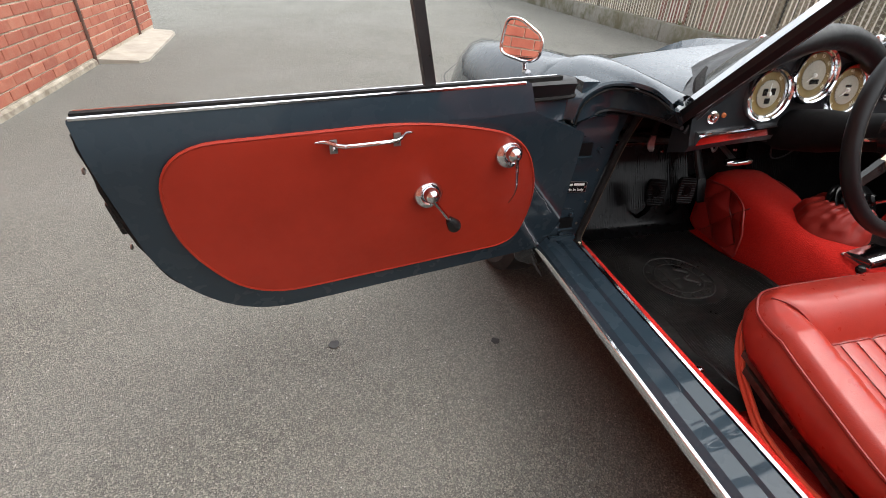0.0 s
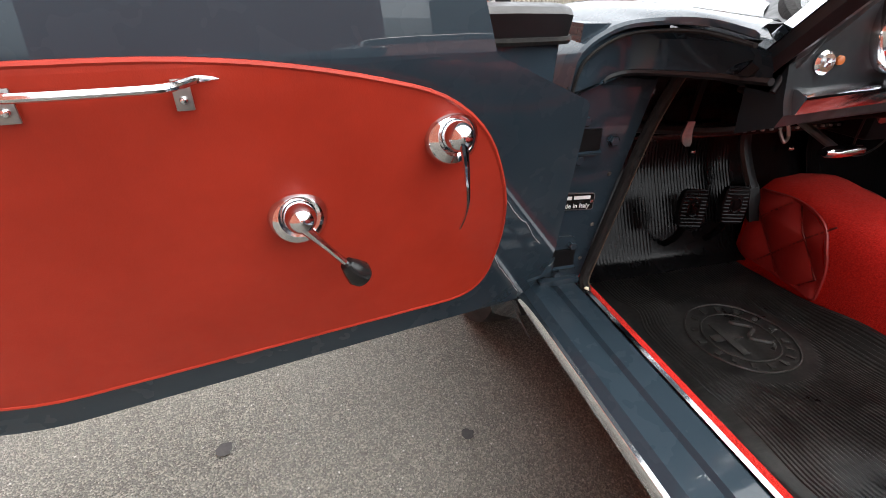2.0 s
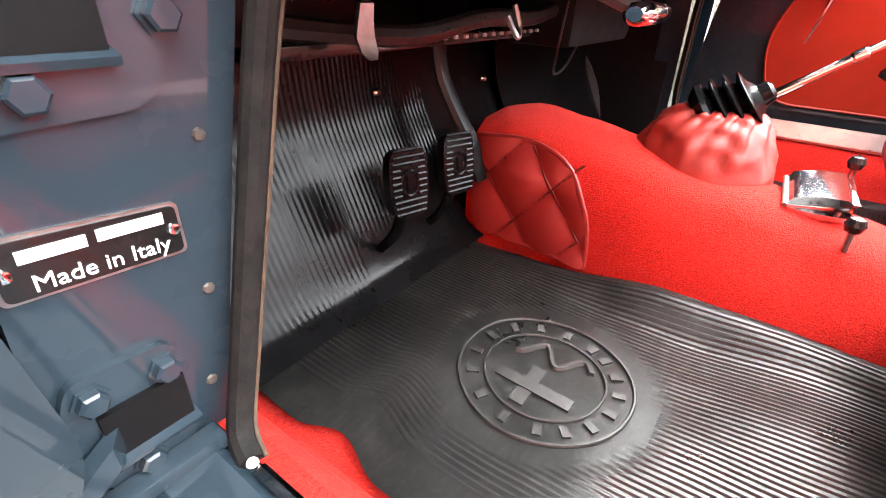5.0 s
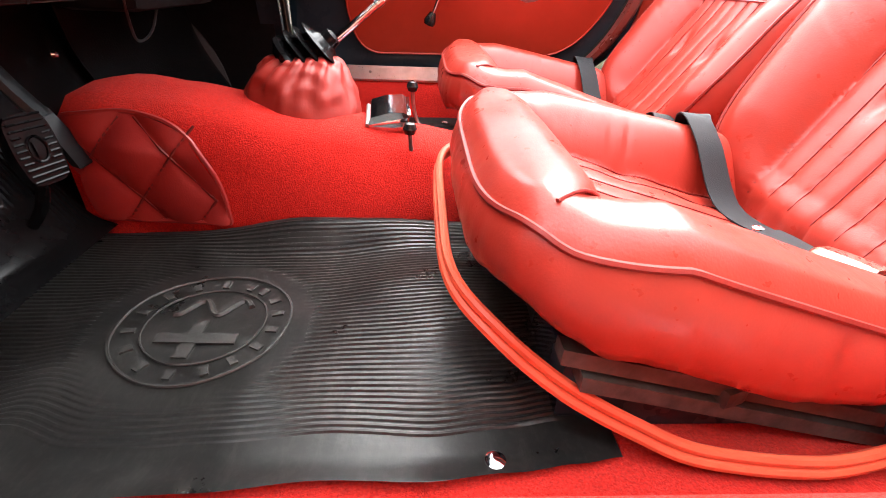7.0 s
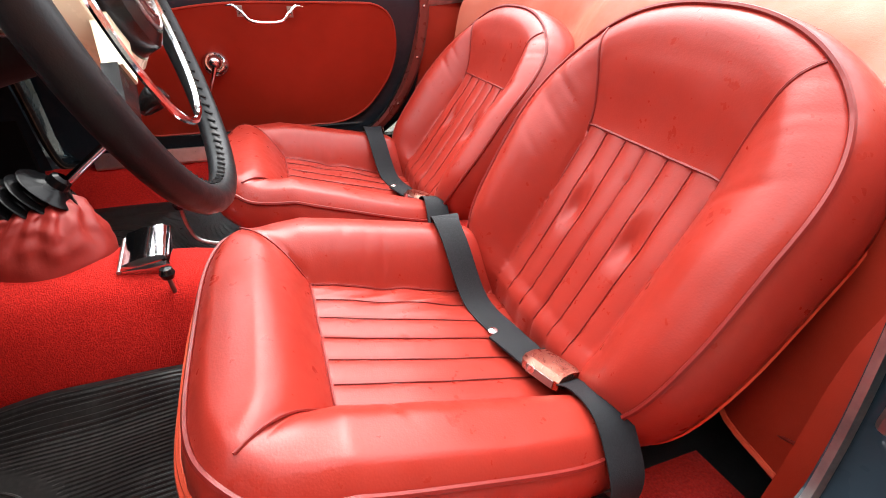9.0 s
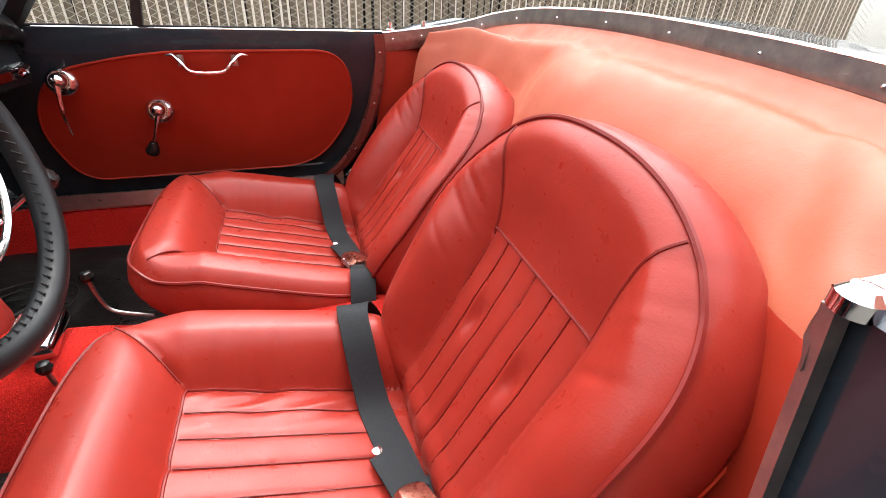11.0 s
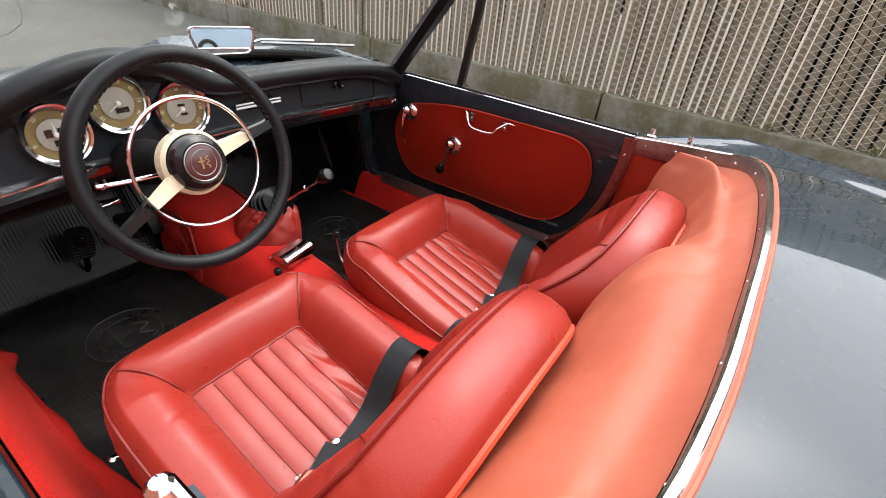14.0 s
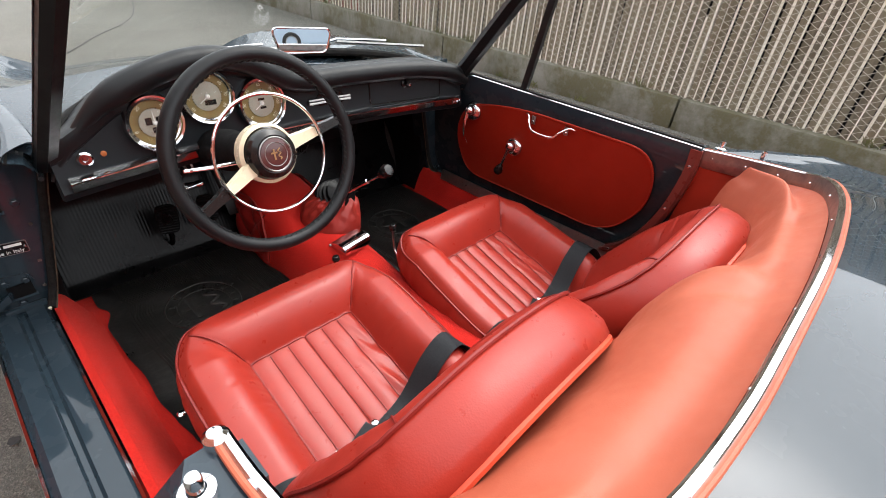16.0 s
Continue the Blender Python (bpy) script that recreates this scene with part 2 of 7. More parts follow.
M_SLAT_RED = per_object("faded_red_slat", [(0.0, (0.22, 0.06, 0.04)), (1.0, (0.27, 0.1, 0.07))], 0.85, 3.0, 0.002, (6, 6, 0.5), (0.14, 0.1, 0.08), 0.6)

M_BRICK_FAR = mottled("red_brick_far", (0.28, 0.06, 0.035), (0.42, 0.12, 0.07), 7, 0.9, 60, 0.002).m
M_STAIN = mottled("oil_stain", (0.02, 0.02, 0.02), (0.035, 0.034, 0.033), 30, 0.7).m
M_PATCH = mottled("worn_asphalt", (0.15, 0.148, 0.142), (0.24, 0.235, 0.225), 60, 0.9, 260, 0.002).m
M_GRIT = mottled("grit", (0.10, 0.095, 0.08), (0.24, 0.22, 0.19), 30, 0.95).m
M_WEED = mottled("dry_weed", (0.07, 0.085, 0.02), (0.16, 0.15, 0.06), 30, 0.8).m
M_CONDUIT = mottled("brown_conduit", (0.06, 0.03, 0.022), (0.10, 0.05, 0.035), 30, 0.7).m
M_SUV = mottled("pale_blue_car_paint", (0.36, 0.45, 0.55), (0.38, 0.47, 0.57), 3, 0.2).set(Coat_Weight=0.8).m
M_LAMP = mottled("red_lamp_lens", (0.35, 0.02, 0.02), (0.4, 0.03, 0.03), 3, 0.15).m


# ---- mesh helpers ----
def part(name, bm, mat, parent=None, label="", smooth=True, angle=0.6):
    """Links a bmesh as one mesh object under a thing or a part."""
    bmesh.ops.recalc_face_normals(bm, faces=bm.faces)
    me = bpy.data.meshes.new(name)
    bm.to_mesh(me)
    bm.free()
    for m in mat if isinstance(mat, (list, tuple)) else (mat,):
        me.materials.append(m)
    if smooth:
        me.shade_smooth()
        me.set_sharp_from_angle(angle=angle)
    ob = new(name, me)
    if parent is not None:
        ob.parent = parent
    if label:
        ob["label"] = label
    return ob


def thing(name, label, category, group="", at=(0, 0, 0), kind=""):
    return tagged(put(new(name), pose(*at)), label, category, group, kind)


def put(ob, m):
    ob.matrix_basis = m
    return ob


def grid_faces(bm, rows, close_u=False, close_v=False):
    """Quads between rows of vertices."""
    n, k = len(rows), len(rows[0])
    for i in range(n if close_v else n - 1):
        for j in range(k if close_u else k - 1):
            a, b, c, d = rows[i][j], rows[i][(j + 1) % k], rows[(i + 1) % n][(j + 1) % k], rows[(i + 1) % n][j]
            if len({a, b, c, d}) == 4:
                bm.faces.new((a, b, c, d))


def loft(sections, close_u=True, caps=True, bm=None, close_v=False):
    bm = bm or bmesh.new()
    rows = [[bm.verts.new(p) for p in s] for s in sections]
    grid_faces(bm, rows, close_u, close_v)
    if caps and close_u and not close_v:
        bm.faces.new(rows[0][::-1]), bm.faces.new(rows[-1])
    return bm


def smooth_path(pts, steps=8, closed=False):
    """A Catmull-Rom curve through points."""
    pts = [Vector(p) for p in pts]
    n, out = len(pts), []
    for i in range(n if closed else n - 1):
        p0, p1, p2, p3 = (pts[(i + k) % n] if closed else pts[min(max(i + k, 0), n - 1)] for k in (-1, 0, 1, 2))
        for s in range(steps):
            t = s / steps
            out.append(0.5 * (2 * p1 + (p2 - p0) * t + (2 * p0 - 5 * p1 + 4 * p2 - p3) * t * t + (3 * p1 - p0 - 3 * p2 + p3) * t**3))
    return out if closed else out + [pts[-1]]


def tube(pts, r, sides=8, closed=False, bm=None, caps=True, flat=1.0):
    """A round (or flattened) rod along points; r is one radius or one for each point."""
    pts = [Vector(p) for p in pts]
    n = len(pts)
    bm = bm or bmesh.new()
    rows, up = [], None
    for i, p in enumerate(pts):
        a, b = (pts[(i - 1) % n], pts[(i + 1) % n]) if closed else (pts[max(i - 1, 0)], pts[min(i + 1, n - 1)])
        d = (b - a).normalized()
        if up is None:
            up = d.orthogonal().normalized()
            if abs(d.z) < 0.9:
                up = (Vector((0, 0, 1)) - d * d.z).normalized()
        up = (up - d * up.dot(d)).normalized()
        side = d.cross(up)
        rr = r[i] if isinstance(r, (list, tuple)) else r
        rows.append([bm.verts.new(p + rr * (math.cos(w) * side + flat * math.sin(w) * up)) for w in (2 * math.pi * k / sides for k in range(sides))])
    grid_faces(bm, rows, True, closed)
    if caps and not closed:
        bm.faces.new(rows[0][::-1]), bm.faces.new(rows[-1])
    return bm


def lathe(profile, segs=32, m=None, bm=None):
    """Turns (radius, height) about z; a radius of 0 closes the end."""
    bm = bm or bmesh.new()
    m = m or Matrix()
    rows = []
    for r, h in profile:
        if r < 1e-6:
            v = bm.verts.new(m @ Vector((0, 0, h)))
            rows.append([v] * segs)
        else:
            rows.append([bm.verts.new(m @ Vector((r * math.cos(2 * math.pi * k / segs), r * math.sin(2 * math.pi * k / segs), h))) for k in range(segs)])
    for i in range(len(rows) - 1):
        for j in range(segs):
            q = [rows[i][j], rows[i][(j + 1) % segs], rows[i + 1][(j + 1) % segs], rows[i + 1][j]]
            q = list(dict.fromkeys(q))
            if len(q) > 2:
                bm.faces.new(q)
    return bm


def box(size, m=None, bevel=0.0, segs=2, bm=None):
    bm = bm or bmesh.new()
    r = bmesh.ops.create_cube(bm, size=1.0, matrix=(m or Matrix()) @ Matrix.Diagonal((*size, 1)))
    if bevel:
        edges = list({e for v in r["verts"] for e in v.link_edges})
        bmesh.ops.bevel(bm, geom=edges, offset=bevel, segments=segs, profile=0.6, affect="EDGES", clamp_overlap=True)
    return bm


def rounded(pts, r=0.02, steps=5):
    """A closed 2D outline with its corners rounded; a point may carry its own radius as third value."""
    out, n = [], len(pts)
    for i, p in enumerate(pts):
        rr = p[2] if len(p) > 2 else r
        p, a, b = Vector(p[:2]), Vector(pts[i - 1][:2]), Vector(pts[(i + 1) % n][:2])
        rr = min(rr, 0.49 * (a - p).length, 0.49 * (b - p).length)
        s, e = p + (a - p).normalized() * rr, p + (b - p).normalized() * rr
        for k in range(steps + 1):
            t = k / steps
            out.append(((1 - t) ** 2 * s + 2 * t * (1 - t) * p + t * t * e)[:])
    return out


def sheet(outline, place, cuts_u=(), cuts_v=(), bm=None):
    """A face inside an outline (u, v), cut by lines and laid into space by place(u, v). Returns the bmesh and the rim's vertices."""
    bm = bm or bmesh.new()
    vs = [bm.verts.new((u, v, 0)) for u, v in outline]
    f = bm.faces.new(vs)
    for axis, cuts in ((0, cuts_u), (1, cuts_v)):
        for c in cuts:
            geom = bm.verts[:] + bm.edges[:] + bm.faces[:]
            co, no = ((c, 0, 0), (1, 0, 0)) if axis == 0 else ((0, c, 0), (0, 1, 0))
            bmesh.ops.bisect_plane(bm, geom=geom, dist=1e-6, plane_co=co, plane_no=no)
    uv = {v: (v.co.x, v.co.y) for v in bm.verts}
    for v, (a, b) in uv.items():
        v.co = place(a, b)
    return bm, uv


def slab(outline, front, back, cuts_u=(), cuts_v=()):
    """A solid between two placed sheets of one outline."""
    bm, uv = sheet(outline, front, cuts_u, cuts_v)
    faces, rim = bm.faces[:], [e for e in bm.edges if e.is_boundary]
    twin = {v: bm.verts.new(back(a, b)) for v, (a, b) in uv.items()}
    for f in faces:
        bm.faces.new([twin[v] for v in reversed(f.verts)])
    for e in rim:
        a, b = e.verts
        bm.faces.new((a, b, twin[b], twin[a]))
    return bm


def smoothstep(a, b, x):
    t = min(max((x - a) / (b - a), 0.0), 1.0)
    return t * t * (3 - 2 * t)


def lerp_table(x, table):
    if x <= table[0][0]:
        return table[0][1]
    for (x0, y0), (x1, y1) in zip(table, table[1:]):
        if x <= x1:
            return y0 + (y1 - y0) * smoothstep(x0, x1, x)
    return table[-1][1]


def text_mesh(name, body, size, mat, m, parent=None, depth=0.0006, align="CENTER", shear=0.0):
    cu = bpy.data.curves.new(name, "FONT")
    cu.body, cu.size, cu.align_x, cu.align_y, cu.extrude, cu.shear = body, size, align, "CENTER", depth, shear
    cu.resolution_u = 3
    tmp = bpy.data.objects.new(name, cu)
    scene.collection.objects.link(tmp)
    dg = bpy.context.evaluated_depsgraph_get()
    me = bpy.data.meshes.new_from_object(tmp.evaluated_get(dg))
    bpy.data.objects.remove(tmp)
    me.transform(m)
    me.materials.clear()
    me.materials.append(mat)
    ob = new(name, me)
    if parent is not None:
        ob.parent = parent
    return ob


# ---- the setting ----
WALL_X, FENCE_X, KERB_H = -3.25, 3.37, 0.24
bm = bmesh.new()
rows = []
xs = [-300, -60, -12, -6, -3, 0, 3, 6, 12, 60, 300]
for y in [-300, -60, -12, -6, -3, 0, 3, 6, 12, 60, 300]:
    rows.append([bm.verts.new((x, y, 0)) for x in xs])
grid_faces(bm, rows)
ground = tagged(part("ground", bm, M_ASPHALT, None, "grey worn asphalt yard with pale stone specks", False), category="ground", kind="structure")

# kerb wall under the fence, in cast lengths
kerb = thing("kerb", "low weathered concrete kerb wall with moss and cast joints", "kerb", kind="structure")
for k in range(10):
    y0 = -7.3 + 2.6 * k
    m = pose(FENCE_X + 0.11, y0 + 1.3, KERB_H / 2 - 0.02)
    part("kerb_block", box((0.22, 2.585, KERB_H + 0.04), m, 0.012), M_CONCRETE, kerb)


# ---- the car: shell ----
car = thing("convertible_car", "dark slate-blue two-seat convertible with red interior, driver door open, roof folded", "car")


def mirrored(pts):
    """A half section from the centre outwards, completed to the left."""
    return [(-x, y, z) for x, y, z in reversed(pts[1:])] + list(pts)


# front body: bonnet between two crowned wings
def front_section(y):
    t = smoothstep(0.55, 1.9, y)
    zc = 0.852 - 0.225 * (y - 0.6)
    zv = 0.815 - 0.19 * (y - 0.6)
    zf = 0.795 - 0.035 * (y - 0.6) - 0.075 * max(0.0, y - 0.75) ** 1.5
    zc = min(zc, 0.85)
    w = 0.775 - 0.10 * smoothstep(1.35, 1.85, y)
    prof = [(0, zc), (0.16, zc - 0.004), (0.30, zc - 0.014), (0.40, min(zv, zc - 0.028)), (0.47, min(zv - 0.004, zf - 0.008)), (0.56, zf - 0.006), (0.62, zf), (0.675, zf - 0.02), (0.72, zf - 0.07), (0.755, zf - 0.16), (0.772, zf - 0.28), (0.765, 0.36), (0.73, 0.24), (0.68, 0.2)]
    rise = smoothstep(0.72, 0.60, y)
    prof[-2:] = [(0.73 + 0.01 * rise, 0.24 + 0.10 * rise), (0.68 + 0.02 * rise, 0.2 + 0.125 * rise)]
    dip = 0.030 * smoothstep(0.64, 0.56, y)
    tuck = 0.085 * smoothstep(0.71, 0.63, y)
    prof = [(x, z - (dip if x < 0.50 else tuck if x < 0.74 else 0.0)) for x, z in prof]
    return [(x * w / 0.772, y, z) for x, z in prof]


ys = [0.53, 0.60, 0.64, 0.68, 0.72, 0.77, 0.82, 0.92, 1.02, 1.12, 1.22, 1.32, 1.42, 1.5, 1.57]
secs = [mirrored(front_section(y)) for y in ys]
nose = [[(x * f, y, 0.45 + (z - 0.45) * f) for x, _, z in secs[-1]] for y, f in ((1.63, 0.97), (1.68, 0.9), (1.71, 0.78), (1.725, 0.5), (1.73, 0.1))]
part("front_body", loft(secs + nose, False, False), M_PAINT, car, "", True, 1.2)


# rear body: deck, boot lid and two rear wings, open at the cockpit edge
RAIL_R = [(0.572, -0.392, 0.774), (0.568, -0.46, 0.782), (0.552, -0.53, 0.792), (0.510, -0.597, 0.808), (0.43, -0.652, 0.834), (0.30, -0.680, 0.853), (0.15, -0.691, 0.862), (0, -0.695, 0.866)]
RAIL_L = [(-0.15, -0.693, 0.864), (-0.30, -0.688, 0.859), (-0.43, -0.670, 0.851), (-0.515, -0.628, 0.839), (-0.560, -0.55, 0.814), (-0.571, -0.46, 0.801), (-0.572, -0.392, 0.798)]
rail_path = smooth_path(RAIL_R + RAIL_L, 5)
bm = bmesh.new()
cols = []
for p in rail_path:
    a = abs(p.x)
    sx = 1 if p.x >= 0 else -1
    col = []
    for k in range(15):
        t = k / 14
        ye = -1.95
        # from the cockpit edge outwards and backwards
        w = smoothstep(0.30, 0.566, a)
        x_end = sx * (a / 0.572) * 0.66
        x = p.x + (x_end - p.x) * smoothstep(0, 0.12, t)
        y = p.y + (ye - p.y) * t
        across = lerp_table(abs(x), [(0, 0.874), (0.30, 0.858), (0.45, 0.828), (0.545, 0.803), (0.61, 0.812), (0.66, 0.815)])
        z = p.z + 0.004 + (across - 0.02 * t - (0.30 - 0.16 * w) * t**2.2 - p.z) * smoothstep(0.0, 0.14, t)
        col.append(Vector((x, y, z)))
    cols.append(col)
rows = [[bm.verts.new(c) for c in col] for col in cols]
grid_faces(bm, rows)
for row in (rows[0], rows[-1]):
    sx = 1 if row[0].co.x > 0 else -1
    prev = row
    for dx, dz in ((0.03, 0.0), (0.07, -0.025), (0.11, -0.075), (0.14, -0.15), (0.155, -0.26), (0.15, -0.42), (0.12, -0.56)):
        cur = [bm.verts.new((sx * (abs(v.co.x) + dx * 0.8), v.co.y, v.co.z + dz)) for v in row]
        grid_faces(bm, [prev, cur])
        prev = cur
part("rear_body", bm, M_PAINT, car)
bm = bmesh.new()
tailp = [(x, -1.95, z) for x, z in ((-0.70, 0.30), (-0.74, 0.5), (-0.66, 0.63), (-0.3, 0.56), (0, 0.54), (0.3, 0.56), (0.66, 0.63), (0.74, 0.5), (0.70, 0.30))]
loft([tailp, [(x * 0.8, -2.03, 0.42 + (z - 0.42) * 0.6) for x, y, z in tailp]], True, True, bm)
part("tail_panel", bm, M_PAINT, car)

# cockpit trim: red welt and bright rail with screws round the rear edge


def offset_path(path, d, dz):
    out = []
    n = len(path)
    for i, p in enumerate(path):
        a, b = path[max(i - 1, 0)], path[min(i + 1, n - 1)]
        t = (b - a).normalized()
        nrm = Vector((t.y, -t.x, 0)).normalized()
        out.append(p + nrm * d + Vector((0, 0, dz)))
    return out


inner = 1 if (offset_path(rail_path, 0.05, 0)[len(rail_path) // 2].y > rail_path[len(rail_path) // 2].y) else -1
part("rear_welt", tube([p + Vector((0, 0, 0.012)) for p in offset_path(rail_path, -inner * 0.002, -0.003)], 0.0030, 8), M_COVER, car, "red leather welt round the cockpit edge")
o = [offset_path(rail_path, inner * d, dz) for d, dz in ((0.000, 0.010), (0.003, 0.0125), (0.0085, 0.0125), (0.0110, 0.0100), (0.003, 0.0))]
part("rear_chrome_rail", loft([[o[k][i] for k in range(5)] for i in range(len(rail_path))]), M_CHROME, car, "bright chrome rail round the cockpit edge")
o = [offset_path(rail_path, inner * d, dz) for d, dz in ((0.0104, 0.0090), (0.0104, -0.002), (0.0108, -0.011), (0.0105, -0.018), (0.004, -0.035))]
part("tack_strip", loft([[o[k][i] for k in range(5)] for i in range(len(rail_path))]), M_STEEL, car, "dull metal inner face of the cockpit rail")
strip_o = offset_path(rail_path, inner * 0.0105, -0.006)
for k in range(3, len(strip_o) - 2, 5):
    part("rail_screw", lathe([(0, 0.0016), (0.0016, 0.0013), (0.0026, 0)], 10, Matrix.Translation(strip_o[k]) @ Vector((-strip_o[k].x, 0.5, 0.4)).to_track_quat("Z", "Y").to_matrix().to_4x4()), M_CHROME, car)

# aerial folded along the passenger's rear wing
def deck_at(x, y, up=0.0):
    near = sorted((v for col in cols for v in col), key=lambda v: (v.x - x) ** 2 + (v.y - y) ** 2)[:4]
    w = [1 / ((v.x - x) ** 2 + (v.y - y) ** 2 + 1e-6) for v in near]
    return Vector((x, y, sum(a * v.z for a, v in zip(w, near)) / sum(w) + up))


aer = put(new("aerial"), Matrix())
aer.parent = car
line = [deck_at(0.440 - 0.27 * (q / 12), -0.885 - 0.62 * (q / 12) * 0.62, 0.010) for q in range(13)]
part("mast", tube([line[1], line[6], line[12]], 0.0028, 8), M_CHROME, aer, "thin chrome aerial mast")
a, b = deck_at(0.442, -0.878, 0.006), deck_at(0.424, -0.925, 0.010)
part("tip_rest", tube([a, a.lerp(b, 0.4), a.lerp(b, 0.8), b], [0.002, 0.009, 0.014, 0.005], 10, flat=0.6), M_CHROME, aer, "pointed chrome mast rest")
a, b = deck_at(0.412, -0.952, 0.004), deck_at(0.362, -1.085, 0.004)
part("base_plate", tube([a, a.lerp(b, 0.12), a.lerp(b, 0.35), a.lerp(b, 0.6), a.lerp(b, 0.9), b], [0.004, 0.014, 0.021, 0.021, 0.012, 0.004], 16, flat=0.55), M_CHROME, aer, "oval chrome aerial base")

# sills, floor, toe board, bulkhead
for s, side in ((-1, "driver"), (1, "passenger")):
    prof = [(0.60, 0.25), (0.628, 0.362), (0.640, 0.370), (0.672, 0.368), (0.678, 0.362), (0.686, 0.362), (0.690, 0.372), (0.722, 0.372), (0.735, 0.362), (0.740, 0.345), (0.715, 0.31), (0.66, 0.24), (0.62, 0.21), (0.60, 0.21)]
    part("sill", loft([[(s * x, y, z) for x, z in prof] for y in (0.56, 0.3, 0.0, -0.3, -0.60)]), M_PAINT, car)
    part("sill_chrome_strip", loft([[(s * (0.736 + 0.008 * c), y, 0.354 + 0.011 * d) for c, d in ((0, 1), (0.6, 0.8), (1, 0.2), (1, -0.6), (0, -1))] for y in (0.53, 0.0, -0.42)]), M_CHROME, car, "bright sill moulding")
    part("sill_inner_strip", loft([[(s * x, y, z) for x, z in ((0.626, 0.362), (0.626, 0.371), (0.630, 0.374), (0.635, 0.371))] for y in (0.49, 0.0, -0.40)]), M_CHROME, car, "thin bright carpet strip")
    part("sill_carpet", loft([[(s * x, y, z) for x, z in ((0.626, 0.366), (0.612, 0.366), (0.597, 0.350), (0.580, 0.312), (0.566, 0.276), (0.555, 0.264), (0.60, 0.255))] for y in (0.56, 0.3, 0.0, -0.3, -0.44)]), M_CARPET, car, "bright red sill carpet")
for s in (-1, 1):
    part("floor_carpet", loft([[(s * x, y, z) for x, z in ((0.47, 0.257), (0.53, 0.262), (0.57, 0.264), (0.605, 0.262), (0.605, 0.256))] for y in (0.645, 0.3, 0.0, -0.46)]), M_CARPET, car, "bright red floor carpet beside the mat")
part("floor_pan", box((1.2, 1.7, 0.03), pose(0, -0.02, 0.24)), M_RUBBER, car)
toe = [(0.66, 0.258), (0.70, 0.30), (0.79, 0.47), (0.805, 0.56), (0.805, 0.72)]
bm = loft([[(x, y, z) for y, z in toe] + [(x, y + 0.03, z) for y, z in reversed(toe)] for x in (-0.62, 0.62)])
part("bulkhead", bm, M_TOE, car)
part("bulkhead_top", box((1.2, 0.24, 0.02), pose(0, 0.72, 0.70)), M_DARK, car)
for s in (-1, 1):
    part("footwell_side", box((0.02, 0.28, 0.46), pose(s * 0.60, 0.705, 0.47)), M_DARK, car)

# hinge pillars with the rubber door seal along their inner edge
for s in (-1, 1):
    face = [(-0.722, 0.34), (-0.702, 0.45), (-0.690, 0.60), (-0.682, 0.78), (-0.545, 0.78), (-0.545, 0.70), (-0.575, 0.565), (-0.600, 0.45), (-0.622, 0.34)]
    pil = part("hinge_pillar", slab([(-s * u, v) for u, v in face], lambda u, v: Vector((u, 0.545, v)), lambda u, v: Vector((u, 0.60, v))), M_PAINT, car)
    sealp = smooth_path([(s * 0.630, 0.500, 0.366), (s * 0.622, 0.522, 0.374), (s * 0.606, 0.530, 0.42), (s * 0.582, 0.530, 0.52), (s * 0.556, 0.528, 0.63), (s * 0.536, 0.515, 0.71), (s * 0.53, 0.49, 0.765)], 6)
    part("door_seal", tube(sealp, 0.0085, 10), M_SEAL, car, "cracked black rubber door seal")
    part("seal_edge", tube([p + Vector((-s * 0.009, -0.003, 0)) for p in sealp], 0.0017, 6), M_FELT, car, "worn fabric edge of the seal")
    part("wing_flange", loft([[p + Vector(q) for q in ((0, -0.0045, 0.001), (0, 0.003, 0.0045), (0, 0.003, -0.002), (0, -0.0045, -0.004))] for p in smooth_path([(s * 0.705, 0.520, 0.70), (s * 0.690, 0.528, 0.745), (s * 0.640, 0.530, 0.775), (s * 0.600, 0.50, 0.785), (s * 0.585, 0.43, 0.788), (s * 0.60, 0.345, 0.782)], 6)]), M_PAINT, car, "rolled painted lip of the wing")
    part("wing_gasket", tube(smooth_path([(s * 0.700, 0.519, 0.692), (s * 0.684, 0.524, 0.735), (s * 0.636, 0.526, 0.764), (s * 0.598, 0.496, 0.774), (s * 0.583, 0.43, 0.777), (s * 0.597, 0.345, 0.772)], 6), 0.0028, 6), M_SEAL, car, "black gasket along the wing's edge")

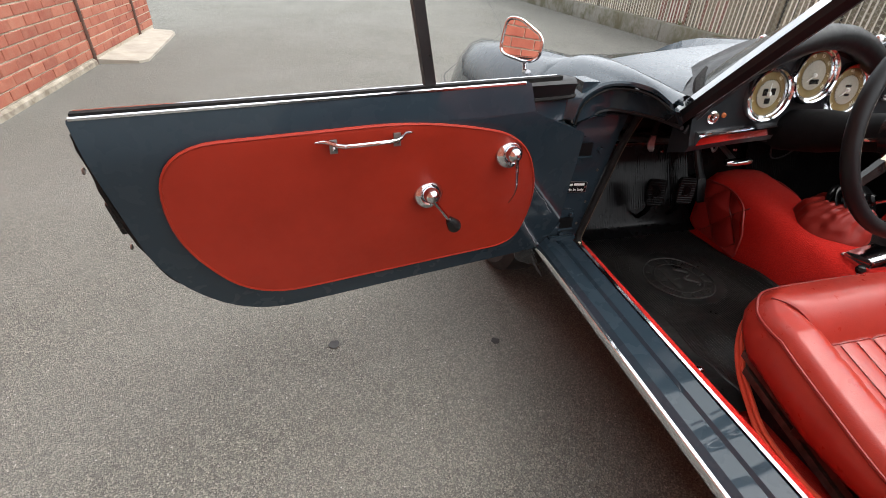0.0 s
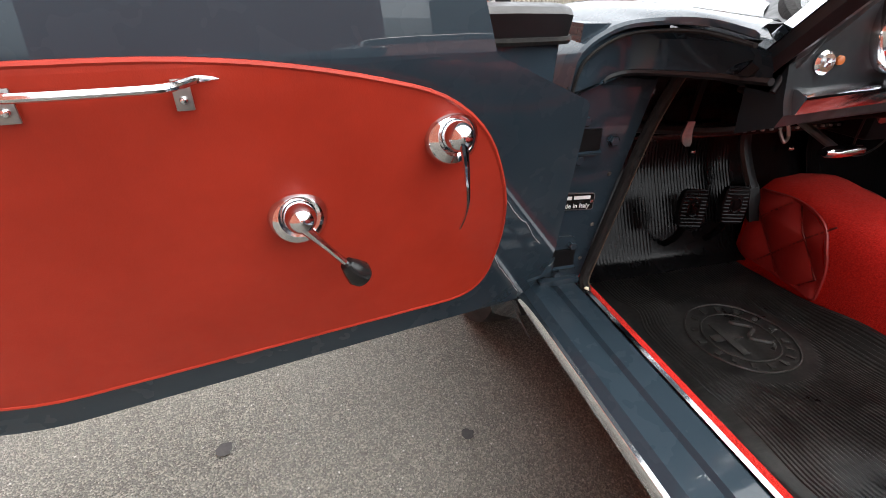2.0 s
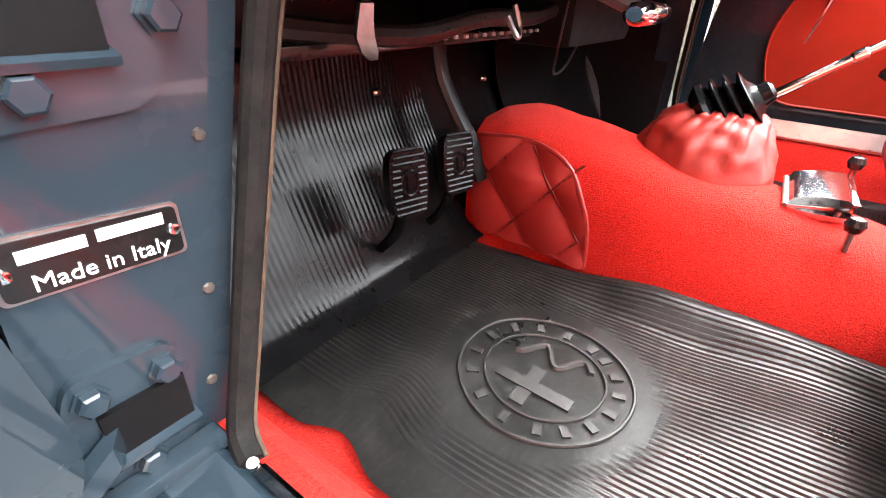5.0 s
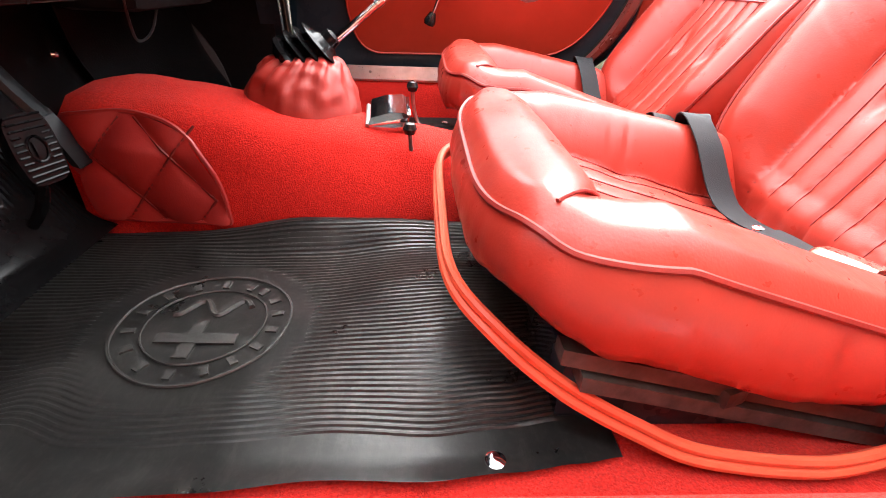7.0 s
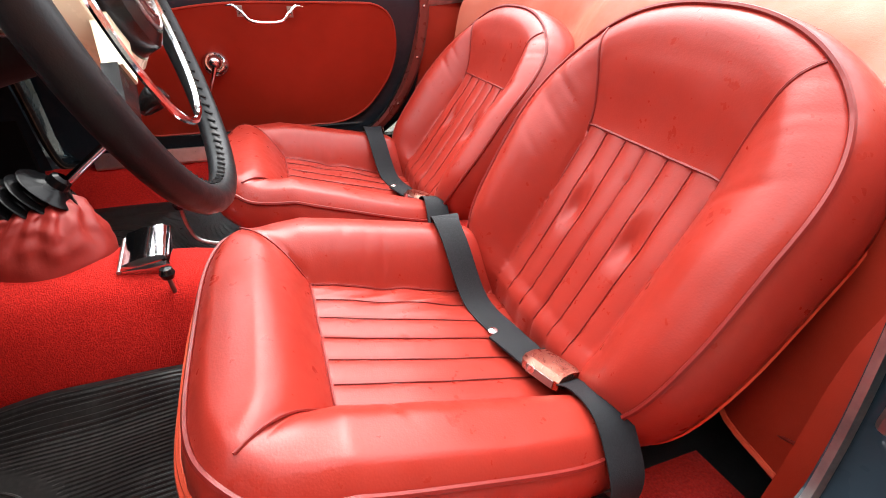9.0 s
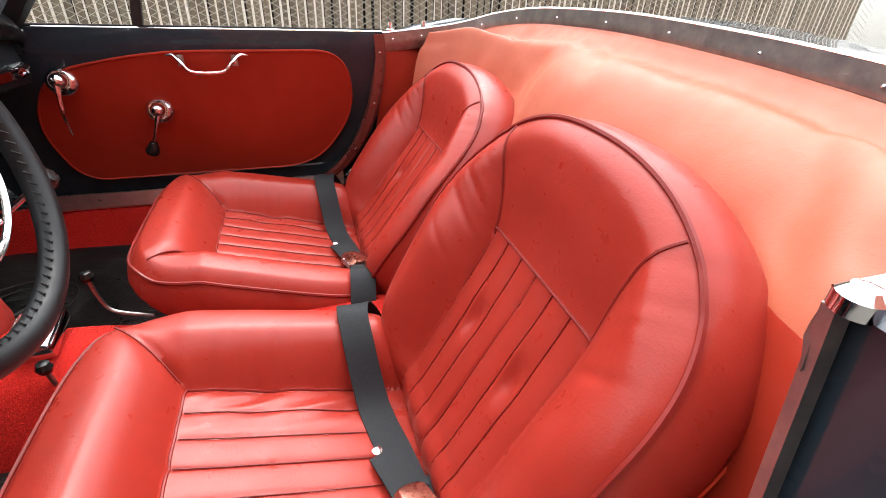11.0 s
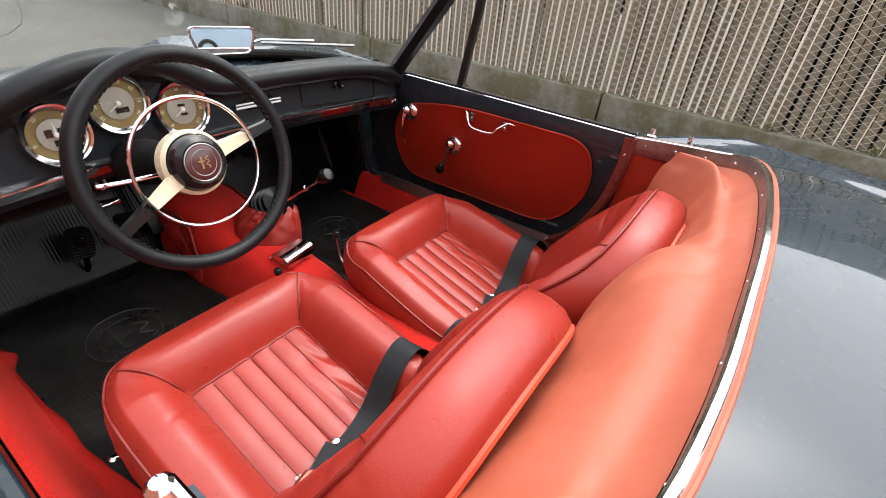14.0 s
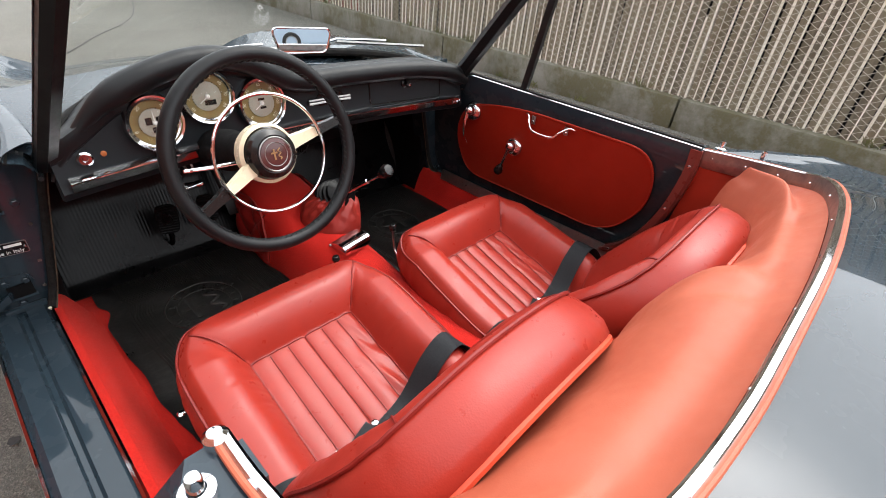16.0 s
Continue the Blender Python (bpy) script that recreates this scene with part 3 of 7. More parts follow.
for s in (-1, 1):
    arch = smooth_path([(s * 0.705, 0.520, 0.70), (s * 0.690, 0.528, 0.745), (s * 0.640, 0.530, 0.775), (s * 0.600, 0.50, 0.785), (s * 0.585, 0.43, 0.788), (s * 0.60, 0.345, 0.782)], 6)
    back = smooth_path([(s * 0.752, 0.63, 0.662), (s * 0.738, 0.70, 0.702), (s * 0.698, 0.725, 0.757), (s * 0.630, 0.73, 0.794), (s * 0.556, 0.68, 0.805), (s * 0.545, 0.37, 0.792)], 6)
    part("wing_shoulder", loft([[a + Vector((0, 0, 0.003)) for a in arch], *[[a.lerp(b, f) + Vector((0, 0, 0.003 + 0.016 * f * (1 - f))) for a, b in zip(arch, back)] for f in (0.15, 0.3, 0.45, 0.6, 0.8)], back], False, False), M_PAINT, car, "", True, 3.0)
    lowl = smooth_path([(s * 0.640, 0.540, 0.705), (s * 0.630, 0.538, 0.712), (s * 0.605, 0.530, 0.718), (s * 0.575, 0.49, 0.722), (s * 0.555, 0.42, 0.728), (s * 0.560, 0.345, 0.735)], 6)
    part("jamb_pad", loft([[a + Vector((0, 0, -0.008)) for a in arch], [(a * 2 + b) / 3 + Vector((-s * 0.012, 0, 0)) for a, b in zip(arch, lowl)], [(a + b * 3) / 4 + Vector((-s * 0.008, 0, 0)) for a, b in zip(arch, lowl)], lowl], False, False), M_PAINT, car, "dark painted panel between dash and door jamb")
    part("jamb_pad_bead", tube(lowl, 0.0045, 6), M_PAD, car)

# scuttle, between bonnet and windscreen
bm = bmesh.new()
base_curve = smooth_path([(-0.56, 0.36, 0.775), (-0.50, 0.44, 0.80), (-0.38, 0.515, 0.82), (-0.2, 0.56, 0.835), (0, 0.572, 0.84), (0.2, 0.56, 0.835), (0.38, 0.515, 0.82), (0.50, 0.44, 0.80), (0.56, 0.36, 0.775)], 4)
rows = [[bm.verts.new(p) for p in base_curve], [bm.verts.new((p.x * 1.04, p.y + 0.06, p.z - 0.002)) for p in base_curve], [bm.verts.new((p.x * 1.08, 0.66 - 0.02 * abs(p.x), 0.845 - 0.14 * p.x * p.x)) for p in base_curve]]
grid_faces(bm, rows)
part("scuttle", bm, M_PAINT, car)

# windscreen: two raked pillars, a lower rubber, a header and one curved pane
def screen_pt(u, v):
    """u from -1 to 1 across, v from 0 (base) to 1 (header)."""
    b = base_curve[0].lerp(base_curve[-1], 0.5)
    k = (u + 1) / 2 * (len(base_curve) - 1)
    i = min(int(k), len(base_curve) - 2)
    lo = base_curve[i].lerp(base_curve[i + 1], k - i)
    hi = Vector((0.47 * u, 0.16 - 0.14 * u * u, 1.19 - 0.025 * u * u))
    lo = Vector((lo.x * 0.955, lo.y - 0.01, lo.z + 0.008))
    return lo.lerp(hi, v)


part("windscreen_glass", loft([[screen_pt(-1 + 2 * i / 24, j / 8) for i in range(25)] for j in range(9)], False, False), M_GLASS, car).visible_shadow = False
part("windscreen_rubber", tube([screen_pt(-1 + 2 * i / 40, 0.0) for i in range(41)], 0.011, 8), M_SEAL, car, "black rubber windscreen seal")
part("header_rail", tube([screen_pt(-1 + 2 * i / 24, 1.0) for i in range(25)], 0.018, 10), M_CHROME, car)
for s in (-1, 1):
    pts = [screen_pt(s * 1.0, j / 8) for j in range(-1, 9)]
    part("pillar_outer", loft([[(p.x + s * a, p.y + b, p.z) for a, b in ((-0.012, 0.028), (0.012, 0.024), (0.022, 0.0), (0.008, 0.0), (-0.012, 0.012))] for p in pts]), M_CHROME, car, "bright windscreen pillar cover")
    part("pillar_inner", loft([[(p.x + s * a, p.y + b, p.z) for a, b in ((-0.014, 0.012), (0.008, -0.001), (0.020, -0.001), (0.018, -0.016), (0.004, -0.026), (-0.012, -0.018))] for p in pts]), M_PAD, car, "black windscreen pillar")

# wheels under the arches
def wheel(x, y):
    m = pose(x, y, 0.295, 0, 90, 0)
    w = put(new("wheel"), Matrix())
    w.parent = car
    part("tyre", lathe([(0.19, -0.07), (0.26, -0.078), (0.29, -0.06), (0.295, 0), (0.29, 0.06), (0.26, 0.078), (0.19, 0.07), (0.19, -0.07)], 40, m), M_TYRE, w)
    # rim coloured near-black to imitate the shade under the car
    part("rim", lathe([(0.19, -0.07), (0.17, 0.0), (0.19, 0.07), (0.16, 0.06), (0.07, 0.04), (0, 0.05)], 32, m), M_DARK, w)


for x in (-0.645, 0.645):
    wheel(x, 0.99), wheel(x, -1.24)


# ---- doors, built closed on the passenger's side ----
def inner_x(z):
    return 0.548 + 0.26 * max(0.0, 0.755 - z) + 0.12 * max(0.0, z - 0.775)


def outer_x(z):
    return lerp_table(z, [(0.36, 0.735), (0.55, 0.768), (0.70, 0.735), (0.765, 0.640), (0.790, 0.598), (0.815, 0.584)])


DOOR = rounded([(0.478, 0.352, 0.02), (-0.245, 0.350, 0.11), (-0.374, 0.50, 0.16), (-0.404, 0.819, 0.006), (0.322, 0.819, 0.004), (0.338, 0.762, 0.004), (0.482, 0.702, 0.01), (0.522, 0.42, 0.04)], 0.02, 8)
DOOR_R = [(u, v - 0.030 * smoothstep(0.66, 0.80, v)) for u, v in DOOR]
CARD_R = rounded([(0.345, 0.432, 0.06), (-0.225, 0.440, 0.13), (-0.330, 0.60, 0.14), (-0.308, 0.748, 0.12), (0.11, 0.745, 0.16), (0.32, 0.700, 0.09), (0.385, 0.58, 0.12)], 0.05, 8)
CARD = rounded([(0.382, 0.408, 0.06), (-0.235, 0.408, 0.13), (-0.335, 0.60, 0.14), (-0.315, 0.772, 0.13), (0.11, 0.772, 0.16), (0.325, 0.718, 0.09), (0.400, 0.56, 0.13)], 0.05, 8)


def door_place(s, inset):
    return lambda u, v: Vector((s * (inner_x(v) - inset), u, v))


def build_door(s):
    d = put(new("door"), Matrix())
    card, leaf, lower = (CARD, DOOR, 0.0) if s < 0 else (CARD_R, DOOR_R, 0.030)
    d.parent = car
    cv = (0.38, 0.41, 0.45, 0.5, 0.55, 0.6, 0.65, 0.7, 0.74, 0.765, 0.79)
    part("door_panel", slab(leaf, door_place(s, 0.0), lambda u, v: Vector((s * outer_x(v), u, v)), (), cv), M_PAINT, d)
    part("door_card", slab(card, door_place(s, 0.010), door_place(s, -0.004), (), cv), M_CARD, d, "smooth red vinyl door card")
    part("card_piping", tube([Vector((s * (inner_x(v) - 0.009), u, v)) for u, v in card], 0.0028, 6, True), M_CARD, d, "raised red piping round the card")
    # belt: glass slot with bright strip and the lowered window's edge
    part("belt_strip", loft([[(s * (0.577 + 0.1 * a), y, 0.8185 - lower + 0.004 * b) for a, b in ((0, 0), (0.02, 0.7), (0.10, 0.8), (0.12, 0))] for y in (0.40, 0.1, -0.40)]), M_CHROME, d, "bright belt strip")
    part("inner_belt_strip", loft([[(s * (0.5535 + a), y, 0.8195 - lower + b) for a, b in ((-0.0015, -0.003), (-0.0015, 0.0005), (0.001, 0.002), (0.005, 0.0015), (0.005, -0.002))] for y in (0.31, 0.0, -0.40)]), M_CHROME, d, "thin bright strip along the door top")
    part("glass_slot", box((0.012, 0.80, 0.008), pose(s * 0.569, 0.0, 0.8195 - lower)), M_SEAL, d)
    part("front_wedge", loft([[(s * x, y, z - lower) for x, z in ((0.612 + c, z0), (0.606 + c, 0.796 - e), (0.612 + c, 0.803 - e), (0.628, 0.807 - e), (0.645 - c, 0.805 - e), (0.660 - c, 0.79 - e), (0.668 - c, z0))] for y, z0, c, e in ((0.315, 0.764, 0, 0), (0.40, 0.765, 0, 0), (0.462, 0.767, 0, 0.001), (0.478, 0.769, 0.005, 0.003), (0.486, 0.774, 0.016, 0.010))]), M_PAD, d, "black wedge at the front of the door")
    part("wedge_base", loft([[(s * x, y, z - lower) for x, z in ((0.618 + c, 0.715), (0.616 + c, 0.764), (0.662 - c, 0.764), (0.676 - c, 0.715))] for y, c in ((0.30, 0), (0.455, 0), (0.470, 0.006))]), M_PAINT, d)
    part("wedge_gasket", tube(smooth_path([(s * 0.611, 0.33, 0.766 - lower), (s * 0.611, 0.44, 0.766 - lower), (s * 0.618, 0.478, 0.766 - lower), (s * 0.640, 0.488, 0.768 - lower)], 5), 0.005, 6), M_SEAL, d)
    part("vent_bar", loft([[(s * (0.572 + a), y + b, z) for a, b in ((-0.006, -0.010), (0.008, -0.010), (0.008, 0.010), (-0.006, 0.010))] for y, z in ((0.125, 0.815 - lower), (0.065, 1.15))]), M_RUBBER, d, "black quarter-light bar")
    if s > 0:
        part("quarter_light", loft([[(0.575, 0.125, 0.795), (0.575, 0.07, 1.12)], [(0.575, 0.30, 0.795), (0.575, 0.09, 1.12)]], False, False), M_GLASS, d, "clear quarter-light pane").visible_shadow = False
    if s < 0:
        edge = smooth_path([(-(inner_x(v) + 0.026), u, v) for u, v in ((-0.404, 0.792), (-0.399, 0.70), (-0.389, 0.60), (-0.368, 0.51), (-0.352, 0.475))], 6)
        part("edge_seal", tube([p + Vector((0, 0.004 * noise.noise(p * 40), 0)) for p in edge], 0.0085, 8), M_SEAL, d, "worn black rubber seal on the door's rear edge")
        part("latch_case", box((0.030, 0.016, 0.060), pose(-(inner_x(0.63) + 0.040), -0.402, 0.640, 8, 0, 0), 0.004), M_BLACK, d, "black latch case on the door's rear edge")
        part("latch_tongue", box((0.014, 0.022, 0.020), pose(-(inner_x(0.52) + 0.034), -0.366, 0.520, 12, 0, 0), 0.004), M_STEEL, d, "bare steel latch tongue")
        for v in (0.735, 0.575):
            part("edge_screw", lathe([(0.006, 0), (0.005, 0.003), (0, 0.004)], 12, Matrix.Translation((-(inner_x(v) + 0.030), lerp_table(v, [(0.435, -0.346), (0.5, -0.386), (0.6, -0.406), (0.7, -0.413)]), v)) @ pose(0, 0, 0, 90, 0, 0)), M_STEEL, d)
    # pull handle: tapered ends on two screwed brackets
    x0, hz = inner_x(0.75) - 0.010, 0.757 if s < 0 else 0.738
    drop = 0.0 if s < 0 else 0.030
    bar = smooth_path([(s * (x0 - 0.006), -0.090, hz), (s * (x0 - 0.012), -0.072, hz + 0.001), (s * (x0 - 0.032), -0.055, hz - 0.4 * drop), (s * (x0 - 0.038), -0.035, hz - drop), (s * (x0 - 0.038), 0.025, hz - drop), (s * (x0 - 0.032), 0.045, hz - 0.4 * drop), (s * (x0 - 0.012), 0.062, hz + 0.001), (s * (x0 - 0.006), 0.078, hz)], 6)
    n = len(bar) - 1
    part("pull_handle", tube(bar, [0.0034 * min(1, 0.15 + 6 * min(i, n - i) / n) for i in range(n + 1)], 10), M_CHROME, d, "chrome pull handle with tapered ends")
    for y in (-0.060, 0.050):
        br = part("pull_bracket", box((0.003, 0.013, 0.024), pose(s * (x0 - 0.003), y, hz - 0.011), 0.001), M_STEEL, d)
        part("bracket_screw", lathe([(0, 0.003), (0.0025, 0.002), (0.0035, 0)], 10, Matrix.Translation((s * (x0 - 0.005), y, hz - 0.015)) @ pose(0, 0, 0, 0, -90 * s, 0)), M_CHROME, d)
    # window crank and door opener: lathe hubs with arms
    def hub(y, z):
        return Matrix.Translation((s * (inner_x(z) - 0.008), y, z)) @ Vector((-s, 0, 0.22)).to_track_quat("Z", "Y").to_matrix().to_4x4()

    prof = [(0.031, 0), (0.031, 0.003), (0.0285, 0.010), (0.021, 0.016), (0.0175, 0.0155), (0.017, 0.013), (0.0165, 0.020), (0.015, 0.028), (0.011, 0.035), (0.005, 0.039), (0, 0.040)]
    part("crank_hub", lathe(prof, 28, hub(0.125, 0.612)), M_CHROME, d, "chrome window crank hub")
    part("opener_hub", lathe(prof, 28, hub(0.292, 0.682)), M_CHROME, d, "chrome door opener hub")
    xc = inner_x(0.6)
    a = Vector((s * (xc - 0.040), 0.125, 0.610))
    k = Vector((s * (inner_x(0.53) - 0.05), 0.155, 0.532)) if s > 0 else Vector((s * (inner_x(0.545) - 0.045), 0.172, 0.545))
    part("crank_arm", tube([a, a.lerp(k, 0.5), k], [0.006, 0.004, 0.004], 8), M_CHROME, d)
    q = (k - a).normalized()
    part("crank_knob", lathe([(0, -0.012), (0.008, -0.010), (0.012, 0.0), (0.0155, 0.012), (0.013, 0.020), (0, 0.023)], 18, Matrix.Translation(k) @ q.to_track_quat("Z", "Y").to_matrix().to_4x4()), M_BLACK, d, "black crank knob")
    xo = inner_x(0.68)
    op = smooth_path([(s * (xo - 0.040), 0.292, 0.684), (s * (xo - 0.046), 0.294, 0.655), (s * (xo - 0.040), 0.300, 0.61), (s * (inner_x(0.57) - 0.034), 0.310, 0.566)], 5)
    part("opener_arm", tube(op, [0.0055 * (1 - i / (len(op) - 1)) ** 2 + 0.0028 for i in range(len(op))], 8, flat=0.6), M_CHROME, d)
    return d


door_r = build_door(1)
door_l = build_door(-1)
OPEN = 80.0
hinge = Vector((-0.669, 0.5535, 0))
door_l.matrix_basis = Matrix.Translation(hinge) @ pose(0, 0, 0, 0, 0, -OPEN) @ Matrix.Translation(-hinge)


# ---- dashboard ----
def dash_y(x):
    return 0.395 - 0.19 * x * x


def dash_top(x):
    hump = 0.5 + 0.5 * math.cos(math.pi * min(abs(x + 0.235) / 0.27, 1.0))
    return 0.828 - 0.05 * smoothstep(0.40, 0.56, abs(x)) + 0.062 * hump


dash = put(new("dashboard"), Matrix())
dash.parent = car
xs = [-0.54 + 1.08 * i / 60 for i in range(61)]
part("dash_face", loft([[(x, dash_y(x) + a, z) for a, z in ((0.05, 0.665), (0.0, 0.685), (-0.006, 0.70), (0.0, 0.715), (0.012, dash_top(x) - 0.012), (0.06, dash_top(x) - 0.012))] for x in xs]), M_DASH, dash)
part("dash_pad", loft([[(x, dash_y(x) + a, dash_top(x) + b) for a, b in ((0.010, -0.030), (0.004, -0.024), (0.002, -0.012), (0.002, 0.0), (0.004, 0.008), (0.02, 0.012), (0.08, 0.006), (0.16, -0.02), (0.20, -0.06), (0.02, -0.06))] for x in xs]), M_PAD, dash, "black padded dash top with a hump over the dials")
roll = [(-0.545, 0.722), (-0.522, 0.757), (-0.480, 0.803), (-0.425, 0.848), (-0.355, 0.880), (-0.275, 0.897), (-0.205, 0.897), (-0.140, 0.880), (-0.085, 0.852), (-0.038, 0.830), (0.02, 0.822), (0.14, 0.822), (0.30, 0.820), (0.42, 0.812), (0.50, 0.795), (0.545, 0.770)]
roll = smooth_path([(x, dash_y(x) - 0.006 + 0.020 * smoothstep(-0.37, -0.46, x), z) for x, z in roll], 6)
part("dash_roll", tube(roll, [0.003 + 0.009 * smoothstep(-0.552, -0.505, p.x) + 0.013 * smoothstep(-0.49, -0.40, p.x) - 0.012 * smoothstep(0.50, 0.545, p.x) for p in roll], 16), M_PAD, dash, "thick black padded roll framing the dials")
part("dash_strip", loft([[(x, dash_y(x) + a, z) for a, z in ((0.0, 0.699), (-0.010, 0.700), (-0.0155, 0.7160), (-0.0170, 0.7180), (-0.0165, 0.7205), (-0.003, 0.7265), (0.002, 0.726))] for x in [-0.525 + 1.05 * i / 40 for i in range(41)]]), M_CHROME, dash, "bright chrome dash moulding")


def dial(x, z, r):
    g = put(new("gauge"), Matrix())
    g.parent = dash
    n = Vector((0.10 * (-0.25 - x), -1, 0.16)).normalized()
    m = Matrix.Translation((x, dash_y(x) - 0.002, z)) @ n.to_track_quat("Z", "Y").to_matrix().to_4x4()
    return g, m


for x, z, r in ((-0.355, 0.791, 0.057), (-0.240, 0.823, 0.059), (-0.117, 0.787, 0.060)):
    g, m = dial(x, z, r)
    part("bezel", lathe([(r, -0.01), (r, 0.006), (r - 0.004, 0.013), (r - 0.008, 0.011), (r - 0.010, 0.006), (r - 0.013, 0.005), (r - 0.015, 0.0)], 48, m), M_CHROME, dash, "stepped chrome bezel")
    part("dial_face", lathe([(r - 0.012, 0.0005), (r - 0.03, 0.0005), (0, 0.0005)], 40, m), M_GOLD, dash, "gold dial face")
    part("dial_centre", lathe([(r - 0.029, 0.002), (r - 0.032, 0.003), (0, 0.003)], 40, m), M_SILVER, dash, "silver dial centre")
    bpy.data.objects.remove(g)

# ---- steering wheel ----
WH = Matrix.Translation((-0.2404, 0.1272, 0.7825)) @ Vector((0, -0.955, 0.2955)).to_track_quat("Z", "Y").to_matrix().to_4x4()
sw = put(new("steering_wheel"), Matrix())
sw.parent = car
ring = lambda r, h, n=72: [WH @ Vector((r * math.cos(2 * math.pi * k / n), r * math.sin(2 * math.pi * k / n), h)) for k in range(n)]
part("rim", tube(ring(0.1746, 0), 0.0135, 12, True), M_PAD, sw, "thick black leather-wrapped rim")
part("horn_ring", tube(ring(0.107, 0.012), 0.0032, 8, True), M_CHROME, sw, "thin chrome horn ring")
part("hub", lathe([(0.048, -0.05), (0.048, 0.002), (0.044, 0.016), (0.035, 0.022), (0.03, 0.020), (0, 0.020)], 36, WH), M_BLACK, sw, "black horn hub")
part("column", lathe([(0.03, -0.04), (0.028, -0.40), (0, -0.40)], 20, WH), M_DARK, sw)
for w in (12, 207):
    d = Vector((math.cos(radians(w)), math.sin(radians(w)), 0))
    q = Vector((-d.y, d.x, 0))
    secs = [[WH @ (d * r + q * wdt * a + Vector((0, 0, h + 0.006 * b))) for a, b in ((-1, -1), (-0.8, 1), (0.8, 1), (1, -1))] for r, wdt, h in ((0.03, 0.019, -0.004), (0.06, 0.014, -0.002), (0.105, 0.0105, 0.0))]
    part("spoke", loft(secs), M_IVORY, sw, "ivory enamelled spoke")
    secs = [[WH @ (d * r + q * wdt * a + Vector((0, 0, h + 0.005 * b))) for a, b in ((-1, -1), (-0.8, 1), (0.8, 1), (1, -1))] for r, wdt, h in ((0.104, 0.013, -0.001), (0.14, 0.010, -0.001), (0.172, 0.010, 0.0))]
    part("spoke_end", loft(secs), M_BLACK, sw, "black outer spoke")


# ---- seats ----
def polar(cx, cy, radius, height, rings=76, segs=264):
    """A disc of rings inside an outline: rows of points, from the middle out."""
    out = []
    for i in range(rings + 1):
        f = (i / rings) ** 0.9
        row = []
        for k in range(segs):
            w = 2 * math.pi * k / segs
            r = radius(w) * f
            x, y = cx + r * math.cos(w), cy + r * math.sin(w)
            row.append((x, y, height(x, y, f)))
        out.append(row)
    return out


def super_radius(a, b, p):
    return lambda w: (abs(math.cos(w) / a) ** p + abs(math.sin(w) / b) ** p) ** (-1 / p)


def hump_profile(s, h, peak=0.5, end=0.75):
    if s <= 0:
        return 0.0
    if s < peak:
        return h * (1 - (1 - s / peak) ** 2)
    return h * (1 - (1 - end) * ((s - peak) / (1 - peak)) ** 2)


def cushion_height(x, y, f):
    p = 0.425 + 0.28 * min(y, 0.0) - 0.06 * max(y, 0)
    s_side, s_front = (abs(x) - 0.120) / 0.115, (y - 0.002) / 0.125
    s = max(s_side, s_front)
    tall = 0.062 + (0.10 if x > 0 else -0.03) * min(0.27, max(0.0, -y))
    tall *= 0.6 + 0.4 * smoothstep(-0.34, -0.26, y)
    side = hump_profile(s, tall + (0.076 - tall) * smoothstep(-0.35, 0.35, s_front - s_side), 0.55, 0.86)
    h = side
    if s > 0.04 and min(s_side, s_front) > 0.02:
        h -= 0.0035 * math.exp(-(((s_front - s_side) / 0.05) ** 2)) * smoothstep(0.95, 0.8, f)
    if side > 0.002 and y < 0.02:
        fade = smoothstep(0.118, 0.135, abs(x)) * smoothstep(0.20, 0.15, abs(x)) * math.exp(-(((y + 0.075) / 0.05) ** 2))
        h -= 0.0060 * fade * max(0.0, noise.noise((y * 75 + abs(x) * 20, abs(x) * 7, 21.0 + (3 if x > 0 else 0)))) ** 0.8
    if h <= 0.0:
        g = ((x + 0.12) / 0.04) % 1.0
        h = 0.0050 * math.sin(math.pi * g) ** 0.30 - 0.0035
        h += 0.0055 * noise.noise((x * 55 + y * 14, y * 16, 31.0)) * smoothstep(0.03, 0.10, x)
    wr = noise.noise((x * 9, y * 6, 3.0)) * 0.0022 + noise.noise((x * 7, y * 14, 7.0)) * 0.0014
    wr *= 1 - 0.8 * smoothstep(0.85, 1.0, f)
    return p + h + wr - 0.016 * (max(0, f - 0.92) / 0.08) ** 1.5


def seat_mesh(rows, to_world, band, mat):
    bm = bmesh.new()
    vs = []
    for i, row in enumerate(rows):
        if i == 0:
            v = bm.verts.new(to_world(*row[0]))
            vs.append([v] * len(row))
        else:
            vs.append([bm.verts.new(to_world(*p)) for p in row])
    n = len(rows[0])
    for k in range(n):
        bm.faces.new((vs[0][0], vs[1][k], vs[1][(k + 1) % n]))
    grid_faces(bm, vs[1:], True)
    prev = vs[-1]
    for fn in band:
        cur = [bm.verts.new(fn(*p)) for p in rows[-1]]
        grid_faces(bm, [prev, cur], True)
        prev = cur
    bm.faces.new(prev)
    return bm


CY = -0.105
crad = super_radius(0.237, 0.235, 4.2)
crow = polar(0, CY, crad, cushion_height)


def grow(x, y, g):
    d = Vector((x, y - CY)).normalized()
    return x + d.x * g, y + d.y * g


def seam_tube(pts, r=0.0038, closed=False):
    return tube(pts, r, 6, closed)


